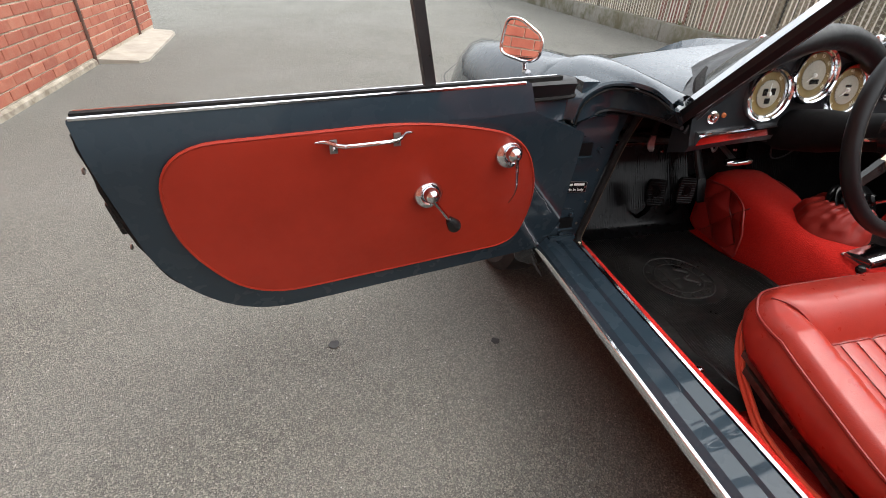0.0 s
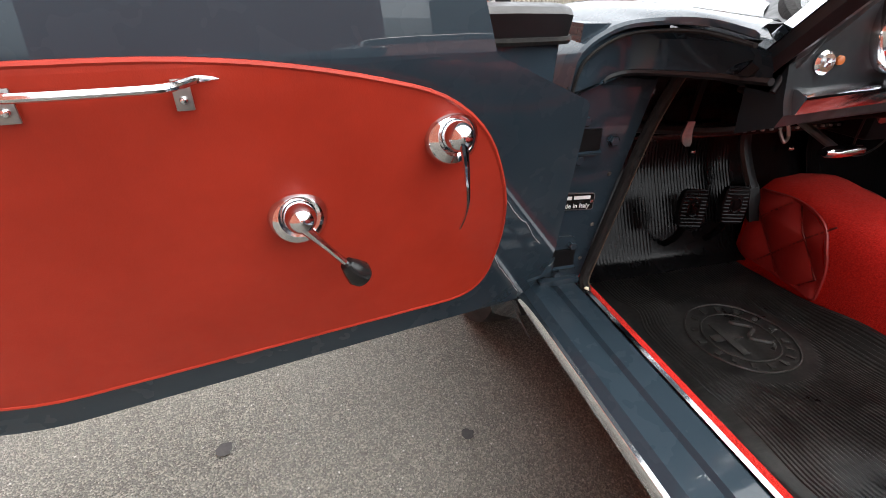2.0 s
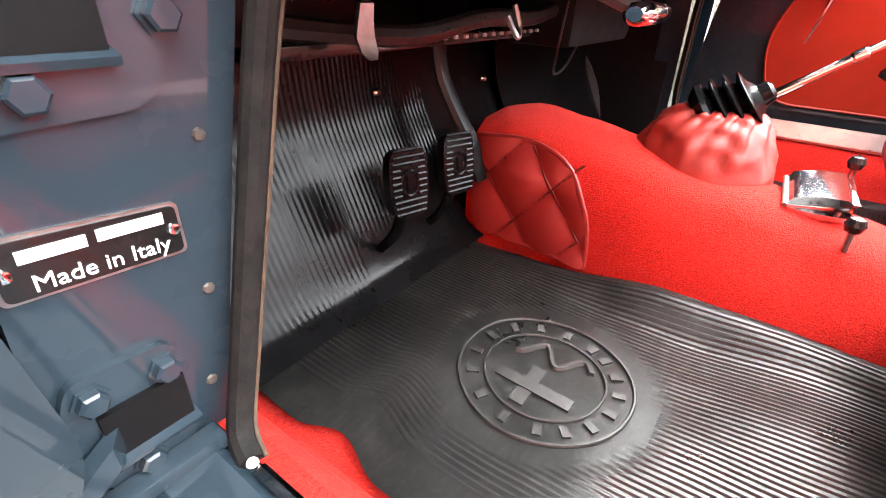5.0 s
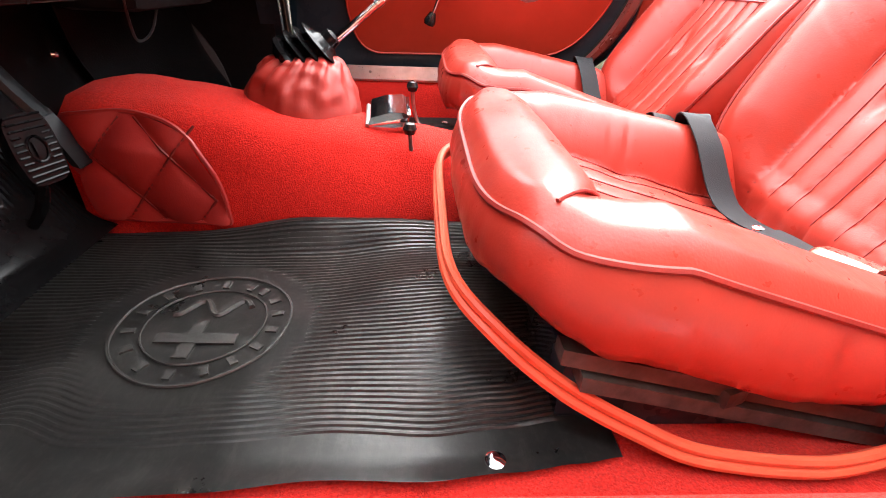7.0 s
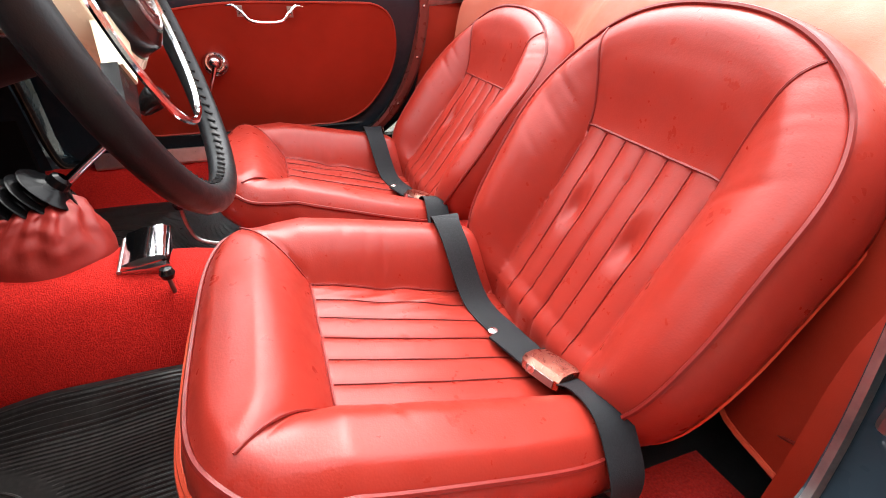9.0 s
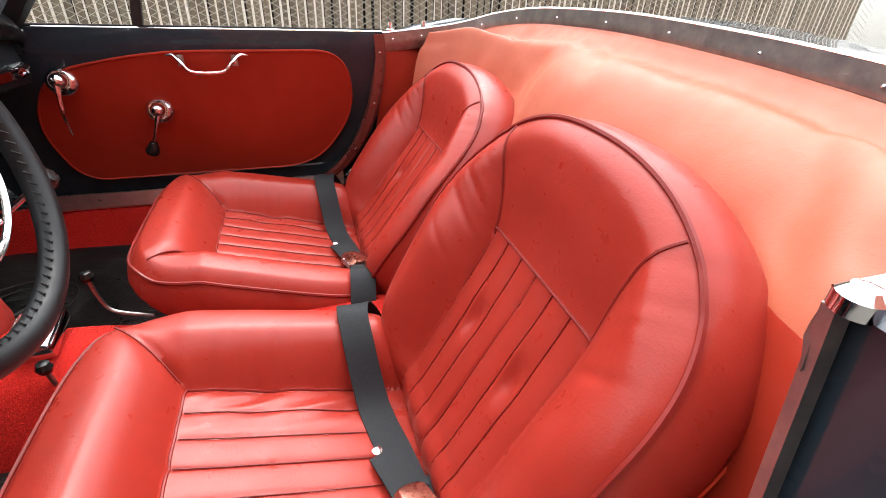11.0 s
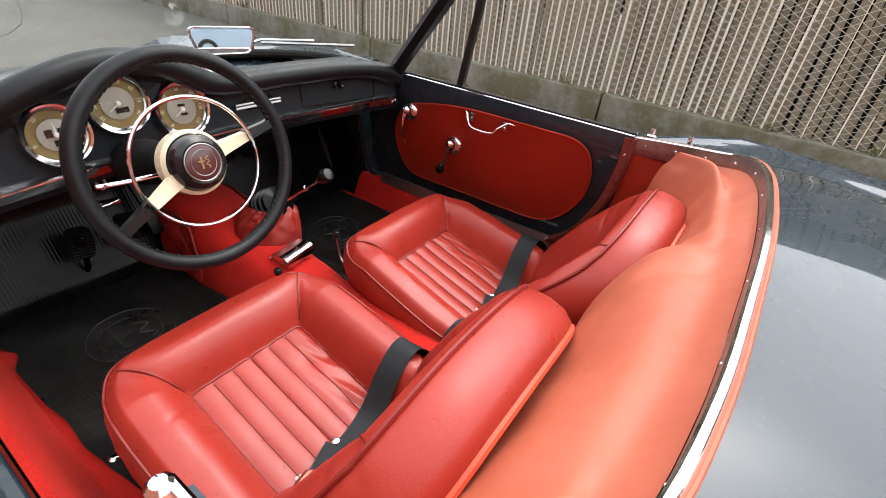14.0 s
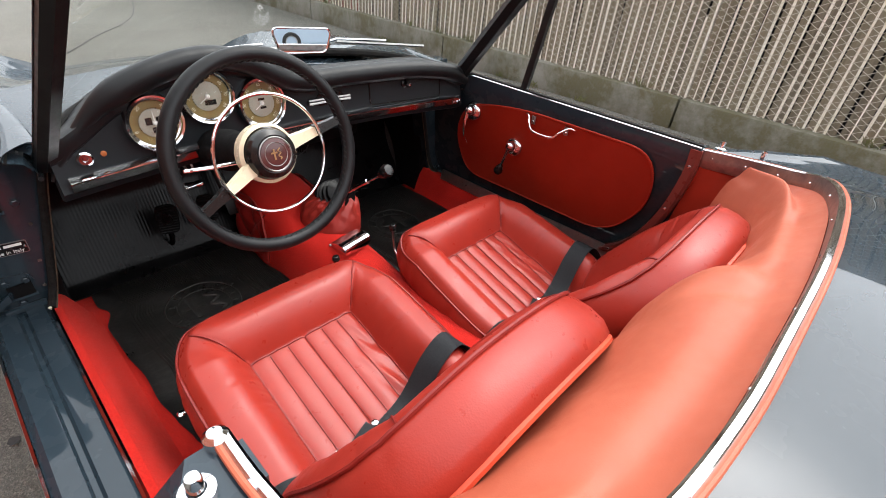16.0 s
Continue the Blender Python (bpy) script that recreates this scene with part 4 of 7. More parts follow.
def build_seat(lean):
    st = tagged(new("bucket_seat"), "red leather bucket seat with pleated centre and piped edges", "seat", "pair of front seats")
    hem = [(-0.34, 0.333), (-0.24, 0.336), (-0.14, 0.342), (0.025, 0.381), (0.13, 0.420)]
    ruck = lambda x, y, k: k * (0.004 * noise.noise((x * 20, y * 20, 5.0)) + 0.003 * noise.noise((x * 60, y * 60, 9.0))) + 0.0042 * k * (1 - k) * 4 * min(0.0, noise.noise((x * 42, y * 42, 15.0)))
    low = lambda g, k: (lambda x, y, z: (*grow(x, y, g + ruck(x, y, 1 - k)), (lerp_table(y, hem) - 0.020 * smoothstep(0.20, 0.10, abs(x)) * smoothstep(0.0, 0.1, y)) * (1 - k) + z * k + ruck(x, y, 1.2 * (1 - k))))
    band = [low(0.007, 0.86), low(0.011, 0.66), low(0.013, 0.42), low(0.010, 0.18), low(0.003, 0.0), low(-0.03, 0.0)]
    cu = part("cushion", seat_mesh(crow, lambda x, y, z: (x, y, z), band, M_LEATHER), M_LEATHER, st, "", True, 1.2)
    edge = [(x, y, z + 0.001) for x, y, z in crow[-1]]
    part("cushion_piping", seam_tube([(*grow(x, y, 0.002), z) for x, y, z in edge], 0.0031, True), M_PIPE, cu)
    P = lambda x, y: (x, y, cushion_height(x, y, 0.5) + 0.0022)
    seam = [P(-0.1195, -0.27 + 0.27 * k / 20) for k in range(21)] + [P(-0.1195 + 0.239 * k / 20, 0.0015) for k in range(1, 20)] + [P(0.1195, -0.27 * k / 20) for k in range(21)]
    part("panel_piping", seam_tube(seam, 0.0019), M_PIPE, cu)
    for s in (-1, 1):
        PC = lambda x, y: (x, y, cushion_height(x, y, 0.88) + 0.001)
        part("corner_seam", seam_tube([PC(s * (0.1195 + 0.070 * k / 12), 0.0015 + 0.082 * k / 12) for k in range(13)], 0.0016), M_PIPE, cu)
    for i in range(1, 6):
        part("pleat_seam", seam_tube([Vector(P(-0.12 + 0.04 * i, -0.27 + 0.268 * k / 16)) + Vector((0, 0, 0.0014)) for k in range(17)], 0.0009), M_BOOT, cu)
    # backrest in its own plane: a across, b up the slope
    U, N, O = Vector((0, -0.53, 0.848)), Vector((0, 0.848, 0.53)), Vector((0, -0.283, 0.352))

    def back_radius(w):
        c, s = math.cos(w), math.sin(w)
        if s < 0:
            return (abs(c / 0.233) ** 4 + abs(s / 0.27) ** 4) ** -0.25
        return (abs(c / 0.233) ** 2.4 + abs(s / 0.203) ** 2.4) ** (-1 / 2.4)

    def bow(b):
        return lean * max(0.0, b) + 0.036 * (max(0.0, b - 0.25) / 0.20) ** 2

    def back_height(a, b, f):
        panel_w = 0.116 + 0.032 * max(0.0, (b - 0.305) / 0.128) ** 1.6
        side = hump_profile((abs(a) - panel_w) / 0.10, 0.058, 0.8, 0.92) * smoothstep(0.52, 0.22, b) * (0.45 + 0.55 * smoothstep(-0.02, 0.12, b))
        crown = 0.020 * smoothstep(0.295, 0.40, b)
        h = side + crown
        if abs(a) < panel_w:
            h = crown
            if b < 0.305:
                g = ((a + 0.116) / (0.232 / 6)) % 1.0
                h = 0.0055 * math.sin(math.pi * g) ** 0.32 - 0.0045
                for q in (-0.058, 0.058):
                    r2 = ((a - q) / 0.016) ** 2 + ((b - 0.195) / 0.030) ** 2
                    h -= 0.011 * math.exp(-r2) - 0.004 * math.exp(-(((a - q - 0.016) / 0.007) ** 2) - ((b - 0.205) / 0.035) ** 2)
        rim_h = 0.014 + 0.044 * smoothstep(0.47, 0.25, b)
        k_rim = smoothstep(0.74, 0.97, f) * smoothstep(0.0, 0.14, b)
        h = h * (1 - k_rim) + rim_h * k_rim
        if abs(a) > panel_w and b > 0.1:
            fade = math.exp(-(((abs(a) - panel_w - 0.045) / 0.035) ** 2)) * smoothstep(0.16, 0.30, b)
            h -= 0.0035 * fade * max(0.0, noise.noise((b * 52 - abs(a) * 30, abs(a) * 6, 41.0 + (5 if a > 0 else 0))))
        wr = noise.noise((a * 8, b * 5, 13.0)) * 0.0018 + noise.noise((a * 5, b * 12, 17.0)) * 0.0012
        return h + wr + bow(b) - 0.014 * (max(0, f - 0.85) / 0.15) ** 2

    brow = polar(0, 0.262, back_radius, back_height)
    W = lambda a, b, h: O + Vector((a, 0, 0)) + U * b + N * h

    def rim_fn(g, dh):
        def fn(a, b, h):
            d = Vector((a, b - 0.262)).normalized()
            return W(a + d.x * g, b + d.y * g, h + dh)
        return fn

    bk = part("backrest", seat_mesh(brow, W, [rim_fn(0.009, -0.012), rim_fn(0.018, -0.034), rim_fn(0.022, -0.058), rim_fn(0.018, -0.076), rim_fn(0.008, -0.084), rim_fn(-0.03, -0.086)], M_LEATHER), M_LEATHER, st, "", True, 1.2)
    part("backrest_piping", seam_tube([rim_fn(0.002, 0.001)(*p) for p in brow[-1]], 0.0031, True), M_PIPE, bk)
    part("back_shell_piping", seam_tube([rim_fn(0.013, -0.082)(*p) for p in brow[-1]], 0.005, True), M_CORD, bk, "orange-red cord round the seat back")
    share = lambda a, b: math.hypot(a, b - 0.262) / back_radius(math.atan2(b - 0.262, a))
    Q = lambda a, b: W(a, b, back_height(a * 0.995, b, share(a, b)) + 0.0005)
    part("panel_piping", seam_tube([Q(-0.1165, 0.02 + 0.285 * k / 24) for k in range(25)] + [Q(-0.1165 + 0.233 * k / 20, 0.306) for k in range(1, 20)] + [Q(0.1165, 0.305 - 0.285 * k / 24) for k in range(25)], 0.0019), M_PIPE, bk)
    for s in (-1, 1):
        part("shoulder_seam", seam_tube([Q(s * (0.1165 + 0.032 * (k / 12) ** 1.6), 0.306 + 0.112 * k / 12) for k in range(14)], 0.0019), M_PIPE, bk)
    for i in range(1, 6):
        part("pleat_seam", seam_tube([Q(-0.116 + 0.232 * i / 6, 0.03 + 0.274 * k / 16) + N * 0.0012 for k in range(17)], 0.0009), M_PIPE, bk)
    return st


seat_l = build_seat(0.075)
seat_l.matrix_basis = pose(-0.280, 0, 0)
seat_r = build_seat(-0.050)
seat_r.matrix_basis = pose(0.276, 0, 0)

for run in ([(0.396, 0.573), (0.418, 0.544), (0.439, 0.527), (0.46, 0.499), (0.488, 0.467)], [(0.393, 0.486), (0.409, 0.453), (0.428, 0.428), (0.45, 0.398), (0.477, 0.360)]):
    part("paint_scratch", tube([Vector((-(inner_x(v) - 0.0006), u + 0.003 * noise.noise((u * 80, v * 80, 1)), v)) for u, v in [((a[0] * (3 - k) + b[0] * k) / 3, (a[1] * (3 - k) + b[1] * k) / 3) for a, b in zip(run, run[1:]) for k in range(3)]], 0.0007, 4), M_SCRATCH, door_l, "pale scratch in the paint")


# ---- tunnel and gear lever ----
def tunnel_top(y):
    return lerp_table(y, [(-0.5, 0.380), (0.10, 0.388), (0.20, 0.402), (0.32, 0.422), (0.45, 0.441), (0.56, 0.455), (0.63, 0.464), (0.665, 0.464), (0.68, 0.458)])


tun = []
for i in range(45):
    y = -0.5 + 1.18 * i / 44
    z = tunnel_top(y)
    w = 0.075 + 0.02 * smoothstep(0.2, 0.6, y)
    foot = -0.135 + 0.02 * smoothstep(0.3, 0.6, y)
    tun.append([(foot, y, 0.255), (foot + 0.004, y, 0.30), (-w - 0.018, y, z - 0.06), (-w, y, z - 0.022), (-w + 0.025, y, z - 0.003), (0, y, z + 0.004), (w - 0.025, y, z - 0.003), (w, y, z - 0.022), (w + 0.018, y, z - 0.06), (-foot - 0.004, y, 0.30), (-foot, y, 0.255)])
part("tunnel_carpet", loft(tun), M_CARPET, car, "bright red carpet over the gearbox tunnel", True, 1.0)


def tunnel_side(u, v, lift):
    """A place on the driver's flank of the tunnel: u along y, v height."""
    z = tunnel_top(u)
    t = (v - 0.30) / max(z - 0.06 - 0.30, 0.05)
    w = 0.075 + 0.02 * smoothstep(0.2, 0.6, u)
    foot = -0.131 + 0.02 * smoothstep(0.3, 0.6, u)
    x = foot + (-w - 0.018 - foot) * min(t, 1.0) + (max(t - 1.0, 0) * (z - 0.36)) * 0.45
    return Vector((x - lift, u, v))


for s in (-1, 1):
    out = rounded([(0.676, 0.436, 0.01), (0.655, 0.285, 0.02), (0.462, 0.285, 0.006), (0.470, 0.35, 0.08), (0.515, 0.425, 0.07), (0.585, 0.446, 0.05)], 0.02, 6)
    q = put(new("quilted_pad"), Matrix())
    q.parent = car
    q["label"] = "diamond-stitched dark red vinyl pad on the tunnel"

    def quilt(u, v, k=s):
        a, b = (u * 0.9 + v * 0.75) / 0.096, (u * 0.9 - v * 0.75) / 0.096
        puff = 0.012 * (abs(math.sin(math.pi * a)) * abs(math.sin(math.pi * b))) ** 0.5
        p = tunnel_side(u, v, 0.004 + puff)
        return Vector((k * -p.x, p.y, p.z)) if k > 0 else p

    cu = [0.465 + 0.006 * i for i in range(36)]
    cv = [0.288 + 0.006 * i for i in range(27)]
    bmq, _ = sheet(out, quilt, cu, cv)
    part("pad_face", bmq, M_QUILT, q, "", True, 1.2)
    for fam in (1, -1):
        for k in range(-4, 24):
            run = []
            for i in range(60):
                v = 0.288 + 0.165 * i / 59
                u = (k * 0.096 - fam * v * 0.75) / 0.9
                inside = 0.478 + 0.3 * max(0, v - 0.36) < u < 0.650 + 0.15 * (v - 0.285) and v < 0.437
                if inside:
                    p = tunnel_side(u, v, 0.0055)
                    run.append(Vector((-p.x, p.y, p.z)) if s > 0 else p)
            if len(run) > 5:
                part("pad_stitch", tube(run, 0.0021, 5), M_BOOT, q)
    part("pad_welt", tube([(lambda p: Vector((-s * abs(p.x) * -1, p.y, p.z)) if s > 0 else p)(tunnel_side(u, v, 0.005)) for u, v in out], 0.0035, 6, True), M_QUILT, q)

gl = put(new("gear_lever"), Matrix())
gl.parent = car
C = Vector((0.042, 0.378, 0.418))
secs = []
for k in range(21):
    t = k / 20
    r = 0.098 - 0.062 * t**1.5
    row = []
    for j in range(96):
        w = 2 * math.pi * j / 96
        wr = 0.0075 * t**1.3 * math.sin(13 * w + 3.5 * math.sin(2 * w) + 2.0 * math.sin(5 * t)) + 0.006 * noise.noise((4 * math.cos(w), 4 * math.sin(w), 7 * t)) * min(1, 3 * t) + 0.004 * noise.noise((2.5 * math.cos(w), 2.5 * math.sin(w), 3 * t))
        row.append(C + Vector(((r * 0.92 + wr) * math.cos(w) + 0.014 * t, (r + wr) * math.sin(w) - 0.012 * t, 0.086 * math.sin(t * 1.57) - 0.020 * (1 - t) * math.sin(w) ** 2 * (1 if math.sin(w) < 0 else 0))))
    secs.append(row)
part("leather_boot", loft(secs), M_GAITER, gl, "gathered red leather boot", True, 1.2)
ax = (Vector((0.088, 0.179, 0.636)) - Vector((0.068, 0.335, 0.502))).normalized()
RB = Matrix.Translation((0.058, 0.374, 0.487)) @ ax.to_track_quat("Z", "Y").to_matrix().to_4x4()
prof = [(0.046, -0.020), (0.058, -0.006), (0.055, 0.0)]
for i in range(3):
    z = 0.006 + i * 0.0155
    r = 0.055 - 0.005 * i
    prof += [(r - 0.014, z), (r - 0.002, z + 0.005), (r, z + 0.0075), (r - 0.003, z + 0.009), (r - 0.016, z + 0.011)]
prof += [(0.016, 0.056), (0.014, 0.068), (0.008, 0.072)]
part("rubber_gaiter", lathe(prof, 36, RB), M_TOE, gl, "ribbed black rubber gaiter")
a, b = Vector((0.063, 0.345, 0.505)), Vector((0.088, 0.179, 0.636))
part("shaft", tube([a, a.lerp(b, 0.55), a.lerp(b, 0.56), a.lerp(b, 0.62), a.lerp(b, 0.63), b], [0.0065, 0.006, 0.0075, 0.0075, 0.005, 0.005], 14), M_CHROME, gl, "chrome shaft")
part("knob", lathe([(0.007, -0.030), (0.012, -0.022), (0.017, -0.006), (0.0185, 0.005), (0.014, 0.015), (0, 0.018)], 24, Matrix.Translation(b) @ ax.to_track_quat("Z", "Y").to_matrix().to_4x4()), M_BLACK, gl, "black gear knob")

ash = put(new("ashtray"), Matrix())
ash.parent = car
am = pose(0.010, 0.232, 0.424, -10, -6, 4)
part("tray", box((0.088, 0.066, 0.020), am @ pose(0, 0, -0.006), 0.004), M_CHROME, ash, "chrome tunnel ashtray")
part("lid", loft([[am @ Vector((x, y, z)) for y, z in ((-0.033, 0.004), (-0.031, 0.009), (-0.026, 0.013), (0.0, 0.016), (0.026, 0.013), (0.033, 0.003))] for x in (-0.044, -0.042, 0.042, 0.044)]), M_CHROME, ash, "smooth chrome lid")
part("lid_lip", box((0.084, 0.006, 0.004), am @ pose(0, -0.034, 0.006), 0.0015), M_CHROME, ash, "narrow chrome finger lip")
part("hinge_pin", tube([am @ Vector((x, 0.034, 0.003)) for x in (-0.046, 0.046)], 0.003, 8), M_STEEL, ash)

# seat adjusting levers
for x0, sgn in ((-0.065, 1), (0.131, 1)):
    lv = put(new("seat_lever"), Matrix())
    lv.parent = car
    z0 = 0.417 if x0 < 0 else 0.440
    pts = smooth_path([(x0, 0.195, z0), (x0 + 0.002, 0.190, z0 - 0.045), (x0 - 0.004, 0.172, z0 - 0.072), (x0 - 0.015, 0.110, z0 - 0.085)], 6)
    part("lever_rod", tube(pts, 0.0035, 8), M_STEEL, lv)
    part("lever_knob", lathe([(0, -0.011), (0.008, -0.008), (0.011, 0), (0.008, 0.008), (0, 0.011)], 18, pose(x0, 0.195, z0 + 0.004)), M_BLACK, lv, "round black lever knob")


# ---- footwell ----
def ribbed(u0, u1, v0, v1, place, pitch=0.0068, depth=0.0016, n_cross=25, ribs="v"):
    """A ribbed rubber sheet; place(u, v, h). The ribs run along u."""
    bm = bmesh.new()
    n = int((v1 - v0) / pitch)
    rows = []
    for i in range(n):
        for f, h in ((0.0, 0), (0.22, 1), (0.55, 1), (0.8, 0)):
            v = v0 + (i + f) * pitch
            rows.append([bm.verts.new(place(u0 + (u1 - u0) * j / (n_cross - 1), v, depth * h)) for j in range(n_cross)])
    grid_faces(bm, rows)
    return bm


EMB = (-0.340, 0.420)


def mat_z(x, y):
    a = abs(x)
    z = 0.270 + 0.020 * smoothstep(0.30, 0.14, y) * smoothstep(0.50, 0.30, a) * smoothstep(0.12, 0.2, a)
    z += 0.030 * smoothstep(0.20, 0.135, a) * smoothstep(0.55, 0.35, y)
    z += 0.008 * smoothstep(0.51, 0.55, a) * smoothstep(0.6, 0.4, y)
    return z + 0.006 * noise.noise((a * 6, y * 6, 1.0)) + 0.003 * noise.noise((a * 16, y * 10, 5.0))


for s in (-1, 1):
    fm = tagged(new("floor_mat"), "worn black ribbed rubber floor mat with a round moulded emblem", "floor mat", "pair of floor mats")

    def place(u, v, h, k=s):
        x = u
        d = math.hypot(x + 0.340, v - 0.420)
        smooth = smoothstep(0.118, 0.126, d)
        edge_in = smoothstep(-0.150, -0.165, x) if k < 0 else 1
        return Vector((-k * x if k > 0 else x, v, mat_z(x, v) + h * smooth))

    def edge(v, k=s):
        if k > 0:
            return -0.555 + 0.012 * math.sin(v * 9)
        return lerp_table(v, [(0, -0.515), (0.04, -0.522), (0.10, -0.532), (0.17, -0.541), (0.25, -0.538), (0.35, -0.548), (0.47, -0.551), (0.534, -0.531), (0.58, -0.547), (0.655, -0.546)])

    bm = bmesh.new()
    rows = []
    pitch, e1 = 0.0072, -0.128
    for i in range(int((0.562 - 0.128) / pitch)):
        for f, h in ((0.0, 0), (0.22, 1), (0.55, 1), (0.8, 0)):
            a = (i + f) * pitch / (0.562 - 0.128)
            row = []
            for j in range(81):
                v = 0.0 + 0.655 * j / 80
                e0 = edge(v)
                x = e0 + (e1 - e0) * a
                rim = smoothstep(0.045, 0.050, x - e0) * smoothstep(0.012, 0.016, e1 - x) * smoothstep(0.03, 0.035, v)
                worn = smoothstep(-0.25, 0.15, noise.noise((x * 7, v * 5, 12.0)) + 1.6 * (x + 0.40) - 0.5 * (v - 0.35))
                row.append(bm.verts.new(place(x, v, 0.0020 * h * rim * (0.45 + 0.55 * worn))))
            rows.append(row)
    grid_faces(bm, rows)
    bmesh.ops.solidify(bm, geom=bm.faces[:], thickness=0.004)
    part("ribbed_sheet", bm, M_MAT, fm, "", True, 0.5)
    # moulded emblem: two roped rings, a cross, a winding form and plain bars in place of letters
    E2 = lambda x, y, h=0.0015: Vector((-s * x if s > 0 else x, y, mat_z(x, y) + h))
    em = put(new("emblem"), Matrix())
    em.parent = fm
    for r, rr in ((0.094, 0.0020), (0.0655, 0.0014)):
        part("emblem_ring", tube([E2(EMB[0] + r * math.cos(2 * math.pi * k / 72), EMB[1] + r * math.sin(2 * math.pi * k / 72)) for k in range(72)], rr, 6, True), M_EMBLEM, em)

    def bar_on_mat(x, y, ln, wd, ang, mat=None):
        c, sn = math.cos(ang), math.sin(ang)
        pts = [(x + a * c - b * sn, y + a * sn + b * c) for a, b in ((-ln / 2, -wd / 2), (ln / 2, -wd / 2), (ln / 2, wd / 2), (-ln / 2, wd / 2))]
        return slab(pts, lambda u, v: E2(u, v, 0.0026), lambda u, v: E2(u, v, 0.0002))

    for k in range(10):
        w = math.pi * (-0.12 + k * 0.137)
        part("letter_bar", bar_on_mat(EMB[0] + 0.0785 * math.cos(w), EMB[1] + 0.0785 * math.sin(w), 0.008, 0.013, w + math.pi / 2), M_EMBLEM, em)
    for k in range(6):
        w = math.pi * (1.22 + k * 0.115)
        part("letter_bar", bar_on_mat(EMB[0] + 0.0785 * math.cos(w), EMB[1] + 0.0785 * math.sin(w), 0.008, 0.013, w + math.pi / 2), M_EMBLEM, em)
    part("cross_bar", bar_on_mat(EMB[0] - 0.026, EMB[1], 0.016, 0.085, 0), M_EMBLEM, em)
    part("cross_bar", bar_on_mat(EMB[0] - 0.026, EMB[1] + 0.006, 0.060, 0.016, 0), M_EMBLEM, em)
    part("winding_form", tube([E2(EMB[0] + 0.030 + 0.014 * math.sin(6.0 * t / 0.045), EMB[1] - 0.042 + t) for t in [0.084 * i / 30 for i in range(31)]], 0.004, 6), M_EMBLEM, em)
    mp = (-0.519, 0.112)
    part("mat_stud", lathe([(0, 0.004), (0.005, 0.0035), (0.009, 0.0012), (0.0095, 0)], 16, Matrix.Translation(E2(*mp, 0.002))), M_CHROME, fm, "worn bright mat stud")

# ribbed rubber on the toe board, with studs
TOE = [(0.640, 0.268), (0.672, 0.285), (0.70, 0.325), (0.745, 0.410), (0.778, 0.480), (0.792, 0.56)]
toe_path = smooth_path([(0, y, z) for y, z in TOE], 8)


def toe_pt(x, t, h):
    k = t * (len(toe_path) - 1)
    i = min(int(k), len(toe_path) - 2)
    p = toe_path[i].lerp(toe_path[i + 1], k - i)
    d = (toe_path[i + 1] - toe_path[i]).normalized()
    n = Vector((0, -d.z, d.y))
    return Vector((x, p.y, p.z)) + n * (h + 0.005 * noise.noise((x * 4, t * 2.5, 9.0)))


for s in (-1, 1):
    x0, x1 = (-0.585, -0.115) if s < 0 else (0.115, 0.585)
    bm = bmesh.new()
    rows = []
    npx = int((x1 - x0) / 0.0085)
    for i in range(npx):
        for f, h in ((0, 0), (0.22, 1), (0.55, 1), (0.8, 0)):
            x = x0 + (i + f) * (x1 - x0) / npx
            blank = 1.0
            if s < 0:
                blank = 1 - smoothstep(0.10, 0.085, abs(x + 0.258))
            rows.append([bm.verts.new(toe_pt(x, j / 24, 0.006 + 0.00032 * h * (blank if j < 11 else 1) * smoothstep(0.08, 0.16, j / 24)) ) for j in range(25)])
    grid_faces(bm, rows)
    part("toe_board_rubber", bm, M_TOE, car, "ribbed black rubber on the toe board", True, 0.5)
for x, z in ((-0.223, 0.499), (0.065, 0.487), (-0.42, 0.47)):
    part("bulkhead_stud", lathe([(0, 0.005), (0.004, 0.0045), (0.0075, 0.001), (0.008, 0)], 14, pose(x, 0.772, z, 90, 0, 0)), M_CHROME, car, "small bright stud")


